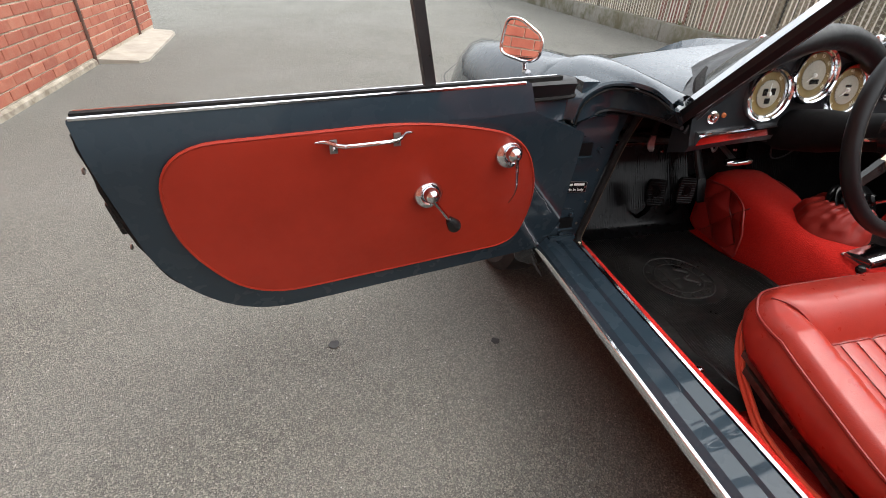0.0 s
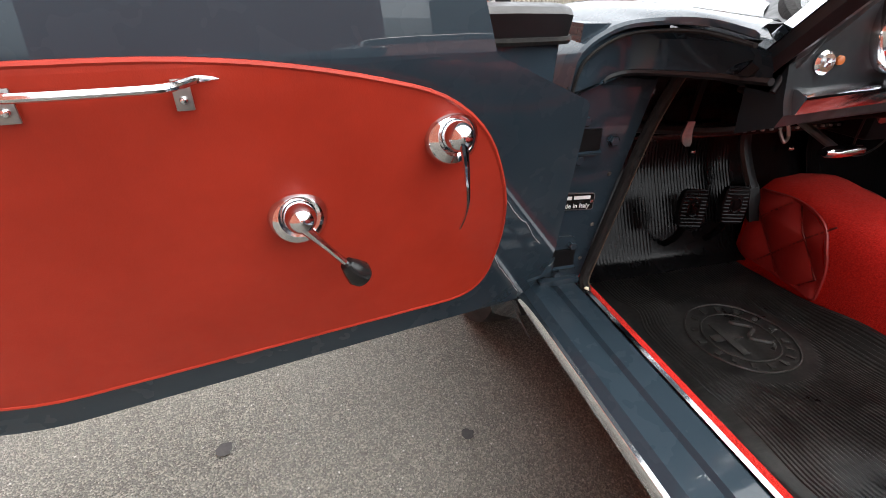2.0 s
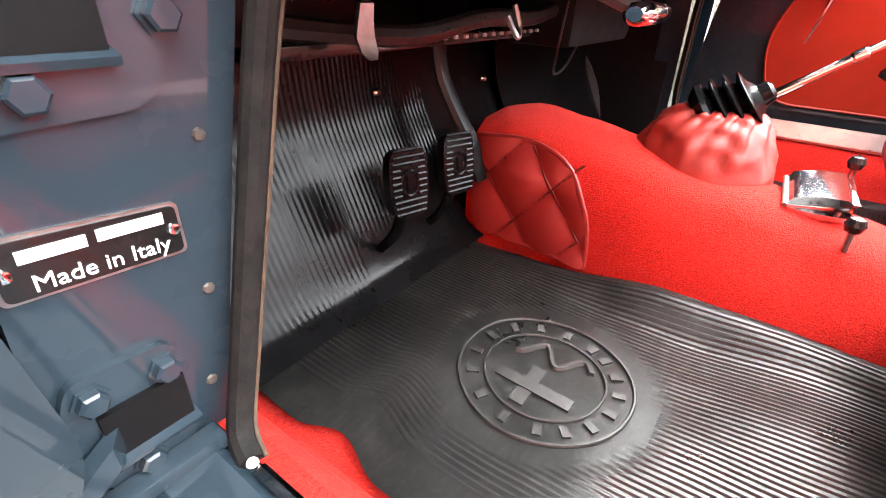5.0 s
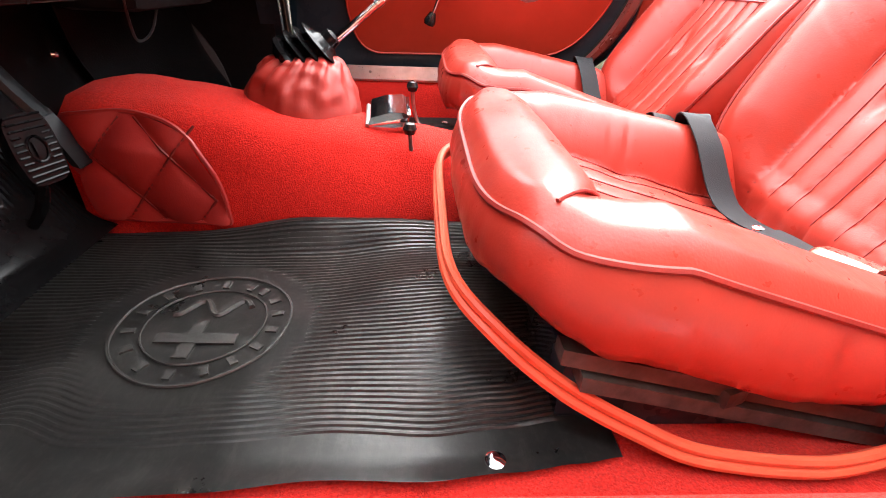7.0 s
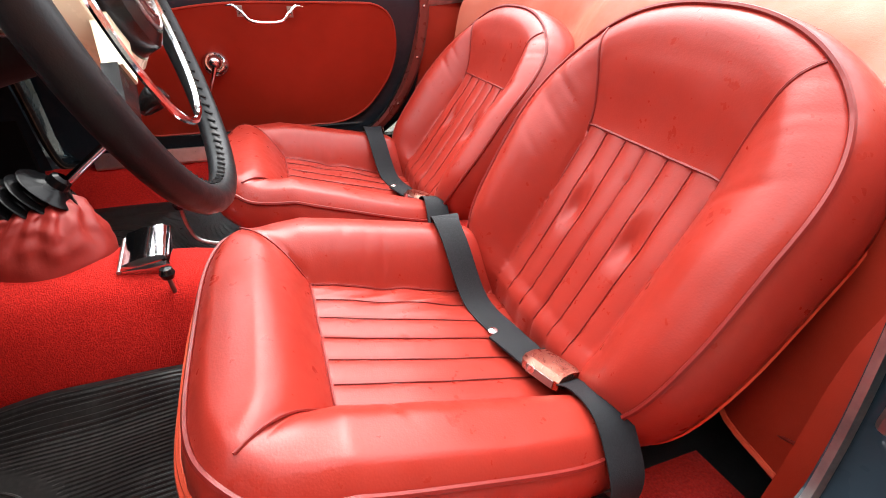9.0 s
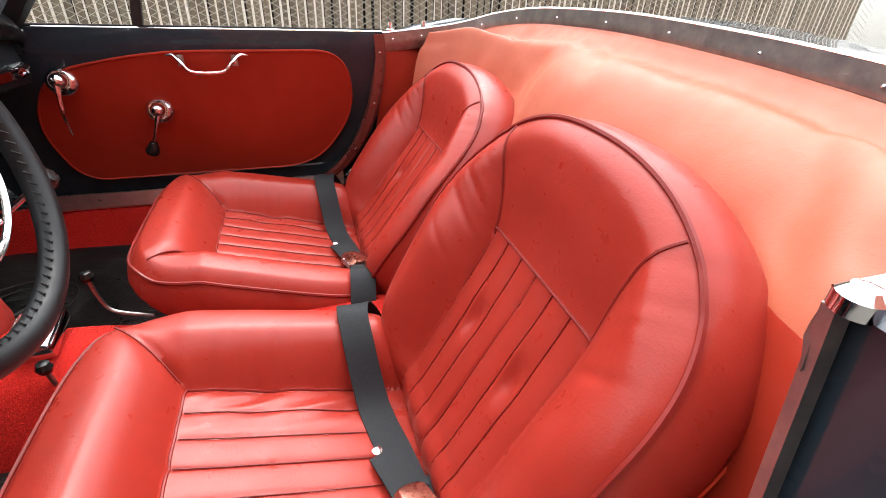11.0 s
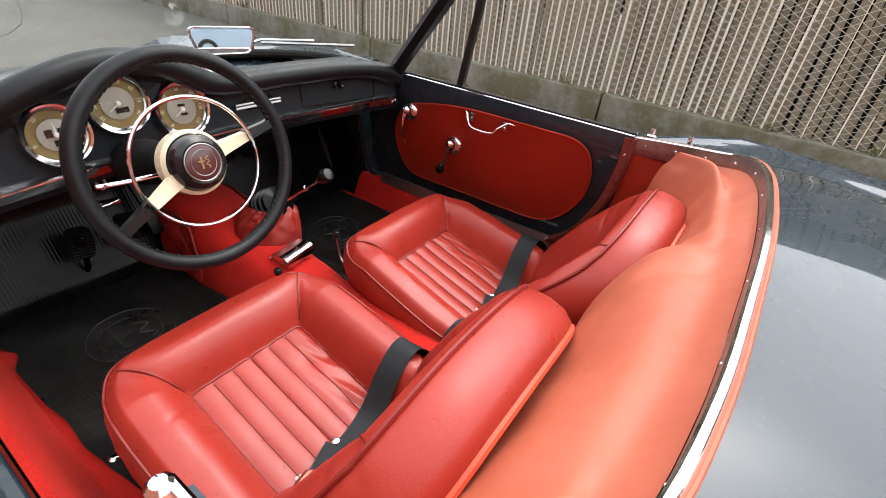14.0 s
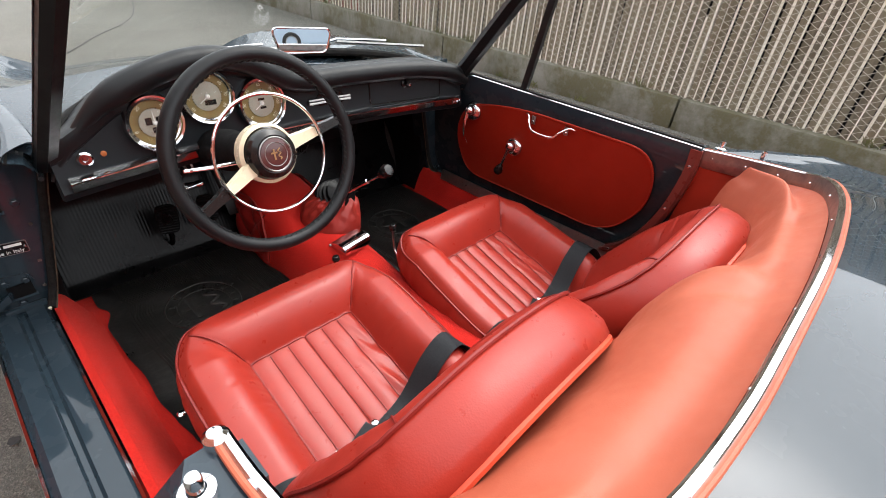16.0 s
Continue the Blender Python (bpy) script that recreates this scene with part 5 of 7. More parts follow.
def pedal(x, y, z):
    pd = put(new("pedal"), Matrix())
    pd.parent = car
    m = pose(x, y, z + 0.002, 80, 2, -12)
    out = rounded([(-0.024, -0.042, 0.014), (0.024, -0.042, 0.014), (0.030, 0.0, 0.02), (0.025, 0.042, 0.016), (-0.025, 0.042, 0.016), (-0.030, 0.0, 0.02)], 0.012, 5)
    part("pedal_pad", slab(out, lambda u, v: m @ Vector((u, v, 0.010)), lambda u, v: m @ Vector((u * 0.94, v * 0.94, -0.006))), M_TOE, pd, "worn black pedal rubber")
    for k in range(11):
        v = -0.036 + 0.0075 * k
        hw = 0.0255 - 0.09 * abs(v)
        for a, b in (((-hw, -0.013) if abs(v) < 0.017 else (-hw, 0.0)), ((0.013, hw) if abs(v) < 0.017 else (0.0, hw))):
            part("pad_rib", tube([m @ Vector((a, v, 0.0105)), m @ Vector((b, v, 0.0105))], 0.0016, 5), M_TOE, pd)
    part("pad_disc", tube([m @ Vector((0.012 * math.cos(w), 0.015 * math.sin(w), 0.0105)) for w in (2 * math.pi * k / 24 for k in range(24))], 0.0018, 6, True), M_TOE, pd)
    part("pad_cross", box((0.003, 0.018, 0.003), m @ pose(-0.003, 0, 0.011)), M_TOE, pd)
    arm = smooth_path([m @ Vector((0, -0.02, -0.006)), m @ Vector((0.002, -0.048, -0.016)), (x + 0.004, y + 0.022, z - 0.080), (x + 0.004, y + 0.052, z - 0.115)], 6)
    part("pedal_arm", tube(arm, 0.008, 8, flat=0.6), M_TOE, pd)


pedal(-0.317, 0.640, 0.425)
pedal(-0.205, 0.645, 0.420)
th = put(new("throttle_pedal"), Matrix())
th.parent = car
part("throttle_pad", loft([[Vector((x, y, z)) + Vector(o) for o in ((-w, 0, 0), (w, 0, 0), (w, 0.010, 0.004), (-w, 0.010, 0.004))] for x, y, z, w in ((-0.132, 0.640, 0.375, 0.014), (-0.132, 0.652, 0.41, 0.017), (-0.132, 0.672, 0.45, 0.013))]), M_PAD, th)
part("throttle_rod", tube(smooth_path([(-0.132, 0.672, 0.44), (-0.134, 0.700, 0.48), (-0.138, 0.722, 0.525), (-0.148, 0.725, 0.585)], 6), 0.015, 8, flat=0.6), M_PAD, th)
part("wash_pump", lathe([(0.030, 0), (0.030, 0.006), (0.022, 0.008), (0.024, 0.016), (0.028, 0.018), (0.020, 0.022), (0.022, 0.030), (0.024, 0.034), (0.016, 0.038), (0, 0.038)], 24, pose(-0.475, 0.765, 0.535, 90, 0, 0)), M_RUBBER, car, "ribbed round rubber pump on the bulkhead")
rel = put(new("bonnet_release"), Matrix())
rel.parent = car
part("release_strap", loft([[(x - w, y, z), (x + w, y, z), (x + w, y + 0.004, z + 0.001), (x - w, y + 0.004, z + 0.001)] for x, y, z, w in ((-0.404, 0.607, 0.618, 0.008), (-0.403, 0.610, 0.606, 0.009), (-0.402, 0.612, 0.592, 0.011), (-0.401, 0.608, 0.580, 0.010), (-0.401, 0.604, 0.574, 0.005))]), M_STEEL, rel, "bare metal bonnet release strap")
part("release_bracket", loft([[(x - w, y, z), (x + w, y, z), (x + w, y + 0.006, z + 0.001), (x - w, y + 0.006, z + 0.001)] for x, y, z, w in ((-0.405, 0.602, 0.69, 0.006), (-0.404, 0.609, 0.612, 0.006))]), M_DARK, rel, "dark bracket under the scuttle")
hb = put(new("handbrake_pull"), Matrix())
hb.parent = car
HB = Vector((-0.325, 0.405, 0.622))
part("grip", loft([[HB + Vector((x, 0.010 * math.cos(w) * k, 0.008 * math.sin(w) * k)) for w in (2 * math.pi * q / 12 for q in range(12))] for x, k in ((-0.028, 0.6), (-0.022, 1.0), (0.0, 1.1), (0.022, 1.0), (0.040, 0.9), (0.046, 0.5))]), M_CHROME, hb, "chrome under-dash pull grip")
part("stem", tube([HB, HB + Vector((0, 0.10, 0.035)), HB + Vector((0, 0.2, 0.05))], 0.006, 8), M_STEEL, hb)
# loom, brackets and small fittings under the dash
part("wiring_loom", tube(smooth_path([(-0.48, 0.66, 0.60), (-0.30, 0.65, 0.585), (-0.16, 0.645, 0.60), (-0.02, 0.64, 0.60), (0.10, 0.62, 0.63), (0.3, 0.62, 0.64), (0.5, 0.62, 0.64)], 6), 0.011, 8), M_RUBBER, car, "taped black wiring loom")
part("cable", tube(smooth_path([(0.0, 0.60, 0.64), (0.03, 0.62, 0.55), (0.08, 0.64, 0.51), (0.14, 0.64, 0.53), (0.17, 0.62, 0.63)], 8), 0.0022, 6), M_RUBBER, car)
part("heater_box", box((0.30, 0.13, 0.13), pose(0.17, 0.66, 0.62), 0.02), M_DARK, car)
part("bracket_bar", box((0.55, 0.02, 0.012), pose(-0.22, 0.66, 0.578), 0.002), M_BLACK, car)
for k in range(16):
    part("bar_hole", box((0.007, 0.003, 0.004), pose(-0.30 + 0.022 * k, 0.6485, 0.580)), M_STEEL, car)
part("courtesy_lamp", lathe([(0.016, 0), (0.018, 0.006), (0.013, 0.010), (0, 0.012)], 18, pose(-0.16, 0.47, 0.655, 110, 0, 0)), M_STEEL, car, "round lamp under the dash")
part("plain_strap", tube(smooth_path([(-0.255, 0.55, 0.62), (-0.25, 0.545, 0.60), (-0.262, 0.54, 0.592), (-0.268, 0.55, 0.61)], 6), 0.003, 6), M_STEEL, car)

# ---- hinge pillar fittings ----
def bolt(x, y, z, r=0.0085, parent=car):
    part("hinge_bolt", lathe([(r * 1.25, 0), (r * 1.25, 0.002), (r, 0.002), (r, 0.007), (r * 0.8, 0.0085), (0, 0.0085)], 6, pose(x, y, z, 90, 0, 0)), M_PAINT, parent)


F = 0.545
hp = put(new("door_hinge"), Matrix())
hp.parent = car
up = rounded([(-0.690, 0.575, 0.006), (-0.612, 0.578, 0.018), (-0.592, 0.655, 0.008), (-0.598, 0.70, 0.005), (-0.680, 0.70, 0.005)], 0.006)
part("hinge_plate", slab(up, lambda u, v: Vector((u, F - 0.005, v)), lambda u, v: Vector((u, F + 0.01, v))), M_PAINT, hp)
# solid dark block imitates the shaded slot
part("hinge_slot_shade", box((0.046, 0.012, 0.034), pose(-0.652, F - 0.003, 0.620)), M_DARK, hp, "dark slot in the hinge plate")
part("hinge_lip", box((0.050, 0.012, 0.004), pose(-0.652, F - 0.008, 0.602, 20, 0, 0)), M_PAINT, hp)
part("hinge_arm", box((0.020, 0.03, 0.026), pose(-0.686, F - 0.014, 0.619), 0.005), M_PAINT, hp)
for x, z in ((-0.660, 0.650), (-0.605, 0.617), (-0.662, 0.590)):
    bolt(x, F - 0.005, z, 0.0082, hp)
hl = put(new("door_hinge"), Matrix())
hl.parent = car
low = rounded([(-0.700, 0.432, 0.008), (-0.690, 0.456, 0.008), (-0.640, 0.452, 0.008), (-0.632, 0.425, 0.006), (-0.640, 0.375, 0.01), (-0.690, 0.372, 0.01)], 0.006)
part("hinge_plate", slab(low, lambda u, v: Vector((u, F - 0.006, v)), lambda u, v: Vector((u, F + 0.01, v))), M_PAINT, hl)
# dark block again in place of the lower slot's shade
part("hinge_slot_shade", box((0.044, 0.012, 0.032), pose(-0.662, F - 0.004, 0.414)), M_DARK, hl, "dark slot in the hinge plate")
part("hinge_lip", box((0.048, 0.012, 0.004), pose(-0.662, F - 0.009, 0.397, 20, 0, 0)), M_PAINT, hl)
part("check_arm", loft([[(x, y + a, z + b) for a, b in ((-0.006, -0.008), (0.006, -0.008), (0.006, 0.008), (-0.006, 0.008))] for x, y, z in ((-0.735, 0.520, 0.398), (-0.705, 0.524, 0.402), (-0.685, 0.530, 0.410), (-0.675, 0.545, 0.412))]), M_PAINT, hl)
for x, z in ((-0.683, 0.442), (-0.647, 0.438), (-0.669, 0.382)):
    bolt(x, F - 0.006, z, 0.0075, hl)
badge = put(new("maker_plate"), Matrix())
badge.parent = car
BX, BZ = -0.656, 0.517
out = rounded([(-0.696, 0.504), (-0.616, 0.499), (-0.616, 0.529), (-0.696, 0.536)], 0.004)
part("plate_rim", slab(out, lambda u, v: Vector((u, F - 0.0016, v)), lambda u, v: Vector((u, F + 0.001, v))), M_STEEL, badge, "bright rim of a small black plate")
part("plate_field", slab([(BX + (u - BX) * 0.95, BZ + (v - BZ) * 0.88) for u, v in out], lambda u, v: Vector((u, F - 0.0026, v)), lambda u, v: Vector((u, F - 0.001, v))), M_BLACK, badge)
text_mesh("plate_text", "Made in Italy", 0.0115, M_WHITE, Matrix.Translation((BX + 0.002, F - 0.003, BZ - 0.0075)) @ pose(0, 0, 0, 90, 3, 0), badge)
for k, (dx, wd) in enumerate(((-0.016, 0.026), (0.016, 0.030))):
    part("plate_bar", box((wd, 0.001, 0.006), pose(BX + dx, F - 0.003, BZ + 0.0075 - 0.001 * k, 0, 3, 0)), M_WHITE, badge)
for x, z in ((-0.621, 0.515), (-0.691, 0.519)):
    part("plate_screw", lathe([(0, 0.003), (0.003, 0.002), (0.004, 0)], 10, pose(x, F - 0.002, z, 90, 0, 0)), M_CHROME, badge)
for x, z in ((-0.602, 0.676), (-0.596, 0.56), (-0.610, 0.47), (-0.622, 0.405)):
    part("pillar_screw", lathe([(0, 0.002), (0.003, 0.0015), (0.004, 0)], 8, pose(x, F - 0.0005, z, 90, 0, 0)), M_DULL, car)
part("sill_end_bracket", box((0.075, 0.016, 0.012), pose(-0.668, 0.530, 0.373, 0, 0, 0), 0.002), M_PAINT, car)
part("seal_screw", lathe([(0, 0.003), (0.0032, 0.002), (0.004, 0)], 10, pose(-0.632, 0.494, 0.374)), M_CREAM, car)


# ---- dash fittings ----
def on_dash(x, z, out=0.0):
    return Matrix.Translation((x, dash_y(x) + 0.012 * (z - 0.715) / 0.11 - out, z)) @ Vector((0.35 * x * 0.5, -1, 0.10)).to_track_quat("Z", "Y").to_matrix().to_4x4()


part("ignition_switch", lathe([(0.013, 0), (0.013, 0.004), (0.010, 0.007), (0.005, 0.007), (0.004, 0.004), (0, 0.004)], 24, on_dash(-0.488, 0.752)), M_CHROME, dash, "round chrome ignition lock")
part("warning_lamp", lathe([(0.0055, 0), (0.005, 0.003), (0, 0.005)], 14, on_dash(-0.456, 0.753)), M_AMBER, dash, "small amber warning lamp")
glove = rounded([(0.205, 0.732), (0.455, 0.728), (0.455, 0.790), (0.42, 0.802), (0.205, 0.802)], 0.012)
part("glovebox_seam", tube([on_dash(u, v, 0.001).translation for u, v in glove], 0.0016, 5, True), M_BLACK, dash, "dark seam round the glovebox lid")
part("glovebox_knob", lathe([(0.012, 0), (0.012, 0.003), (0.007, 0.006), (0.007, 0.014), (0.010, 0.018), (0.009, 0.024), (0, 0.026)], 20, on_dash(0.325, 0.778)), M_BLACK, dash, "black knob with a bright centre")
part("knob_centre", lathe([(0.005, 0.0245), (0.004, 0.027), (0, 0.0275)], 14, on_dash(0.325, 0.778)), M_CHROME, dash)
vent = put(new("dash_vent"), Matrix())
vent.parent = dash
part("vent_recess", slab(rounded([(0.045, 0.752), (0.115, 0.752), (0.125, 0.764), (0.115, 0.781), (0.045, 0.781), (0.030, 0.764)], 0.006), lambda u, v: on_dash(u, v, 0.002).translation, lambda u, v: on_dash(u, v, -0.01).translation), M_BLACK, vent)
for k in range(2):
    z = 0.762 + 0.007 * k
    part("vent_bar", tube([on_dash(0.012 + 0.0125 * i, z, 0.007).translation for i in range(11)], 0.0032, 6), M_STEEL, vent, "ribbed bright bar")
part("vent_tab", box((0.010, 0.012, 0.016), on_dash(0.078, 0.766, 0.008), 0.002), M_BLACK, vent)
for x, z, r, mt in ((0.030, 0.692, 0.010, M_CHROME), (0.118, 0.688, 0.013, M_CHROME), (-0.022, 0.692, 0.009, M_BLACK)):
    kn = put(new("dash_knob"), Matrix())
    kn.parent = dash
    part("knob_collar", lathe([(r, 0), (r, 0.004), (r * 0.7, 0.008)], 18, on_dash(x, z, 0.0)), M_CHROME, kn, "chrome knob collar")
    part("knob_face", lathe([(r * 0.6, 0.006), (r * 0.75, 0.016), (r * 0.7, 0.020), (0, 0.0205)], 18, on_dash(x, z, 0.0)), M_BLACK, kn)
part("strip_end", box((0.028, 0.020, 0.020), pose(0.512, 0.338, 0.7135, 0, 0, -10), 0.004), M_CHROME, dash, "chrome end piece of the moulding")
part("defroster_plate", lathe([(0.024, 0), (0.023, 0.003), (0.012, 0.004), (0.008, 0.012), (0, 0.013)], 24, pose(0.0, 0.470, 0.836)), M_CHROME, dash, "round chrome mirror foot on the dash top")

# dial markings
def dial_marks(x, z, r, nums, needle, spans, dark):
    n = Vector((0.10 * (-0.25 - x), -1, 0.16)).normalized()
    m = Matrix.Translation((x, dash_y(x) - 0.002, z)) @ n.to_track_quat("Z", "Y").to_matrix().to_4x4()
    g = put(new("gauge"), Matrix())
    g.parent = dash
    for i, t in enumerate(nums):
        w = radians(spans[0] + (spans[1] - spans[0]) * i / (len(nums) - 1))
        rr = r - 0.0195
        text_mesh("dial_number", t, 0.0095, M_CREAM, m @ Matrix.Translation((rr * math.cos(w), rr * math.sin(w), 0.0014)) @ pose(0, 0, 0, 0, 0, math.degrees(w) - 90), g, 0.0002)
    for i in range(25):
        w = radians(spans[0] + (spans[1] - spans[0]) * i / 24)
        part("dial_tick", box((0.0035, 0.0007, 0.0005), m @ Matrix.Translation(((r - 0.0285) * math.cos(w), (r - 0.0285) * math.sin(w), 0.0034)) @ pose(0, 0, 0, 0, 0, math.degrees(w))), M_BLACK, g)
    for kind, dx, dy, sx, sy in dark:
        part(kind, box((sx, sy, 0.001), m @ Matrix.Translation((dx, dy, 0.0036)), 0.0004, 1), M_BLACK, g)
    w = radians(needle)
    part("needle", slab([(0.0, -0.0012), (0.022, -0.0004), (0.022, 0.0004), (0.0, 0.0012)], lambda u, v: m @ Vector((u * math.cos(w) - v * math.sin(w), u * math.sin(w) + v * math.cos(w), 0.0062)), lambda u, v: m @ Vector((u * math.cos(w) - v * math.sin(w), u * math.sin(w) + v * math.cos(w), 0.0050))), M_WHITE, g, "white needle")
    part("needle_cap", lathe([(0.0045, 0.003), (0.0045, 0.007), (0.003, 0.0085), (0, 0.009)], 16, m), M_WHITE, g)
    part("dial_glass", lathe([(r - 0.013, 0.0095), (r * 0.5, 0.0105), (0, 0.011)], 36, m), M_GLASS, g).visible_shadow = False
    return g, m


g2, m2 = dial_marks(-0.240, 0.823, 0.059, ["10", "20", "30", "40", "50", "60", "70", "80"], 215, (215, -35), [("dark_sector", 0.004, -0.013, 0.024, 0.010)])
g3, m3 = dial_marks(-0.117, 0.787, 0.060, ["0", "20", "40", "60", "80", "100", "120"], 215, (225, -45), [("counter", 0, 0.009, 0.016, 0.005), ("counter", 0.002, -0.010, 0.014, 0.005)])
g1, m1 = dial_marks(-0.355, 0.791, 0.057, ["0", "20", "40", "60"], 90, (200, -20), [("sub_dial", -0.010, 0.004, 0.012, 0.014), ("sub_dial", 0.010, 0.004, 0.012, 0.014), ("sub_dial", 0, -0.014, 0.014, 0.011)])

# interior mirror on its stalk
im = put(new("interior_mirror"), Matrix())
im.parent = car
MC = Vector((-0.004, 0.374, 0.919))
mn = Vector((-0.20, -0.974, 0.085)).normalized()
mx = Vector((0, 0, 1)).cross(mn).normalized()
MM = Matrix.Translation(MC) @ Matrix((mx, mn.cross(mx), mn)).transposed().to_4x4()
out = rounded([(-0.056, -0.026, 0.014), (0.055, -0.028, 0.014), (0.072, 0.024, 0.018), (-0.072, 0.028, 0.018)], 0.012, 7)
part("mirror_shell", slab(out, lambda u, v: MM @ Vector((u, v, 0)), lambda u, v: MM @ Vector((u * 0.8, v * 0.8, -0.016))), M_CHROME, im)
part("mirror_pane", slab([(u * 0.95, v * 0.9) for u, v in out], lambda u, v: MM @ Vector((u, v, 0.002)), lambda u, v: MM @ Vector((u, v, 0.0005))), M_MIRROR, im, "clear mirror glass", False)
part("mirror_frame", tube([MM @ Vector((u, v, 0.001)) for u, v in out], 0.0022, 6, True), M_CHROME, im)
part("mirror_stalk", tube([(0, 0.470, 0.838), (0, 0.445, 0.87), (-0.002, 0.395, 0.905)], 0.005, 8), M_CHROME, im)

# wipers and scuttle vents
for x0, y0, x1, y1 in ((0.21, 0.575, 0.47, 0.455), (-0.17, 0.575, 0.12, 0.585)):
    wp = put(new("wiper"), Matrix())
    wp.parent = car
    z0, z1 = 0.857, 0.852
    part("wiper_arm", tube([(x0, y0 + 0.03, z0), (x0 + 0.03, y0 + 0.015, z0 + 0.010), (x0 * 0.4 + x1 * 0.6, y0 * 0.4 + y1 * 0.6 + 0.01, z0 + 0.012)], 0.004, 6), M_CHROME, wp, "chrome wiper arm")
    part("wiper_blade", tube([(x0 + 0.02, y0, z0 + 0.006), (x1, y1, z1 + 0.004)], 0.0045, 6), M_STEEL, wp)
    part("wiper_pivot", lathe([(0.014, -0.02), (0.014, 0.004), (0.010, 0.012), (0, 0.016)], 18, pose(x0, y0 + 0.03, z0 - 0.004)), M_CHROME, wp)

# steering wheel details
horn = lathe([(0.030, 0.0205), (0.029, 0.0235), (0.024, 0.0250), (0, 0.0255)], 36, WH)
part("horn_badge", horn, M_BADGE, sw, "dark maroon horn badge")
part("badge_ring", tube(ring(0.0215, 0.0255, 40), 0.0008, 5, True), M_STEEL, sw)
part("badge_rim", tube(ring(0.031, 0.0225, 40), 0.0016, 6, True), M_STEEL, sw)
part("badge_cross", box((0.003, 0.020, 0.0015), WH @ pose(-0.004, 0, 0.0262)), M_BRASS, sw)
part("badge_cross", box((0.012, 0.003, 0.0015), WH @ pose(-0.004, 0.003, 0.0262)), M_BRASS, sw)
part("badge_form", tube([WH @ Vector((0.006 + 0.0028 * math.sin(t * 700), -0.010 + t, 0.0262)) for t in [0.020 * i / 20 for i in range(21)]], 0.0011, 5), M_BRASS, sw)
for k in range(90):
    w = 2 * math.pi * k / 90
    p = WH @ Vector((0.1625 * math.cos(w), 0.1625 * math.sin(w), 0.0085))
    q = WH @ Vector((0.1605 * math.cos(w + 0.035), 0.1605 * math.sin(w + 0.035), 0.002))
    part("rim_stitch", tube([p, q], 0.0011, 4), M_STITCH, sw)
part("hub_collar", lathe([(0.056, -0.028), (0.056, -0.006), (0.050, 0.0), (0.049, -0.002)], 36, WH), M_IVORY, sw, "ivory hub ring")
part("stalk", tube([WH @ Vector((-0.03, -0.01, -0.05)), WH @ Vector((-0.10, -0.005, -0.04)), WH @ Vector((-0.145, 0.0, -0.035))], 0.0035, 8), M_CHROME, sw, "slim chrome indicator stalk")
part("column_cowl", lathe([(0.036, -0.045), (0.036, -0.12), (0.045, -0.19), (0.045, -0.28)], 24, WH), M_DARK, sw)


# ---- seat mountings, belts, cords ----
for cx, sgn in ((-0.280, -1), (0.276, 1)):
    tr = put(new("seat_runner"), Matrix())
    tr.parent = car
    part("plinth", loft([[(cx - 0.190, y, 0.25), (cx - 0.190, y, z), (cx + 0.190, y, z), (cx + 0.190, y, 0.25)] for y, z in ((0.050, 0.335), (-0.06, 0.312), (-0.29, 0.262))]), M_PAINT, tr, "dark painted seat plinth")
    for dx in (-0.205, 0.205):
        for k, (z, w) in enumerate(((0.368, 0.020), (0.346, 0.026))):
            part("runner_rail", loft([[(cx + dx + a, y, z + b - 0.245 * (0.07 - y)) for a, b in ((-w / 2, -0.008), (w / 2, -0.008), (w / 2, 0.006), (w / 2 - 0.004, 0.008), (-w / 2, 0.008))] for y in (0.065 - 0.02 * k, -0.30)]), M_DULL, tr, "rusty pressed-steel seat runner")
        part("runner_clip", box((0.028, 0.028, 0.02), pose(cx + dx, -0.09, 0.322, 0, 0, 20), 0.005), M_DULL, tr)
    # trim cord that sags from the seat's lower edge
    o = sgn
    for k in range(2 if cx < 0 else 0):
        pts = smooth_path([(cx - 0.215 * o, 0.10, 0.41), (cx - 0.15 * o, 0.148, 0.405), (cx + 0.028 * o, 0.154, 0.398), (cx + 0.12 * o, 0.146, 0.382), (cx + 0.172 * o, 0.108, 0.360), (cx + 0.205 * o, 0.053, 0.328), (cx + 0.226 * o, -0.009, 0.302), (cx + 0.242 * o, -0.064, 0.288), (cx + 0.252 * o, -0.16, 0.286), (cx + 0.243 * o, -0.235, 0.292)], 8)
        part("trim_cord", tube([p + Vector((0.004 * k * o, 0.003 * k, -0.009 * k)) for p in pts], 0.0052, 8), M_CORD, tr, "sagging orange-red seat trim cord")


def ribbon(path, width, thick=0.0016, side=None):
    """A flat strap along a path; side gives its breadth direction at each point."""
    secs = []
    n = len(path)
    for i, p in enumerate(path):
        d = (path[min(i + 1, n - 1)] - path[max(i - 1, 0)]).normalized()
        s = side(i / (n - 1)) if side else Vector((0, 1, 0))
        s = (s - d * s.dot(d)).normalized()
        u = d.cross(s)
        secs.append([p + s * width / 2 * a + u * thick / 2 * b for a, b in ((-1, -1), (1, -1), (1, 1), (-1, 1))])
    return loft(secs)


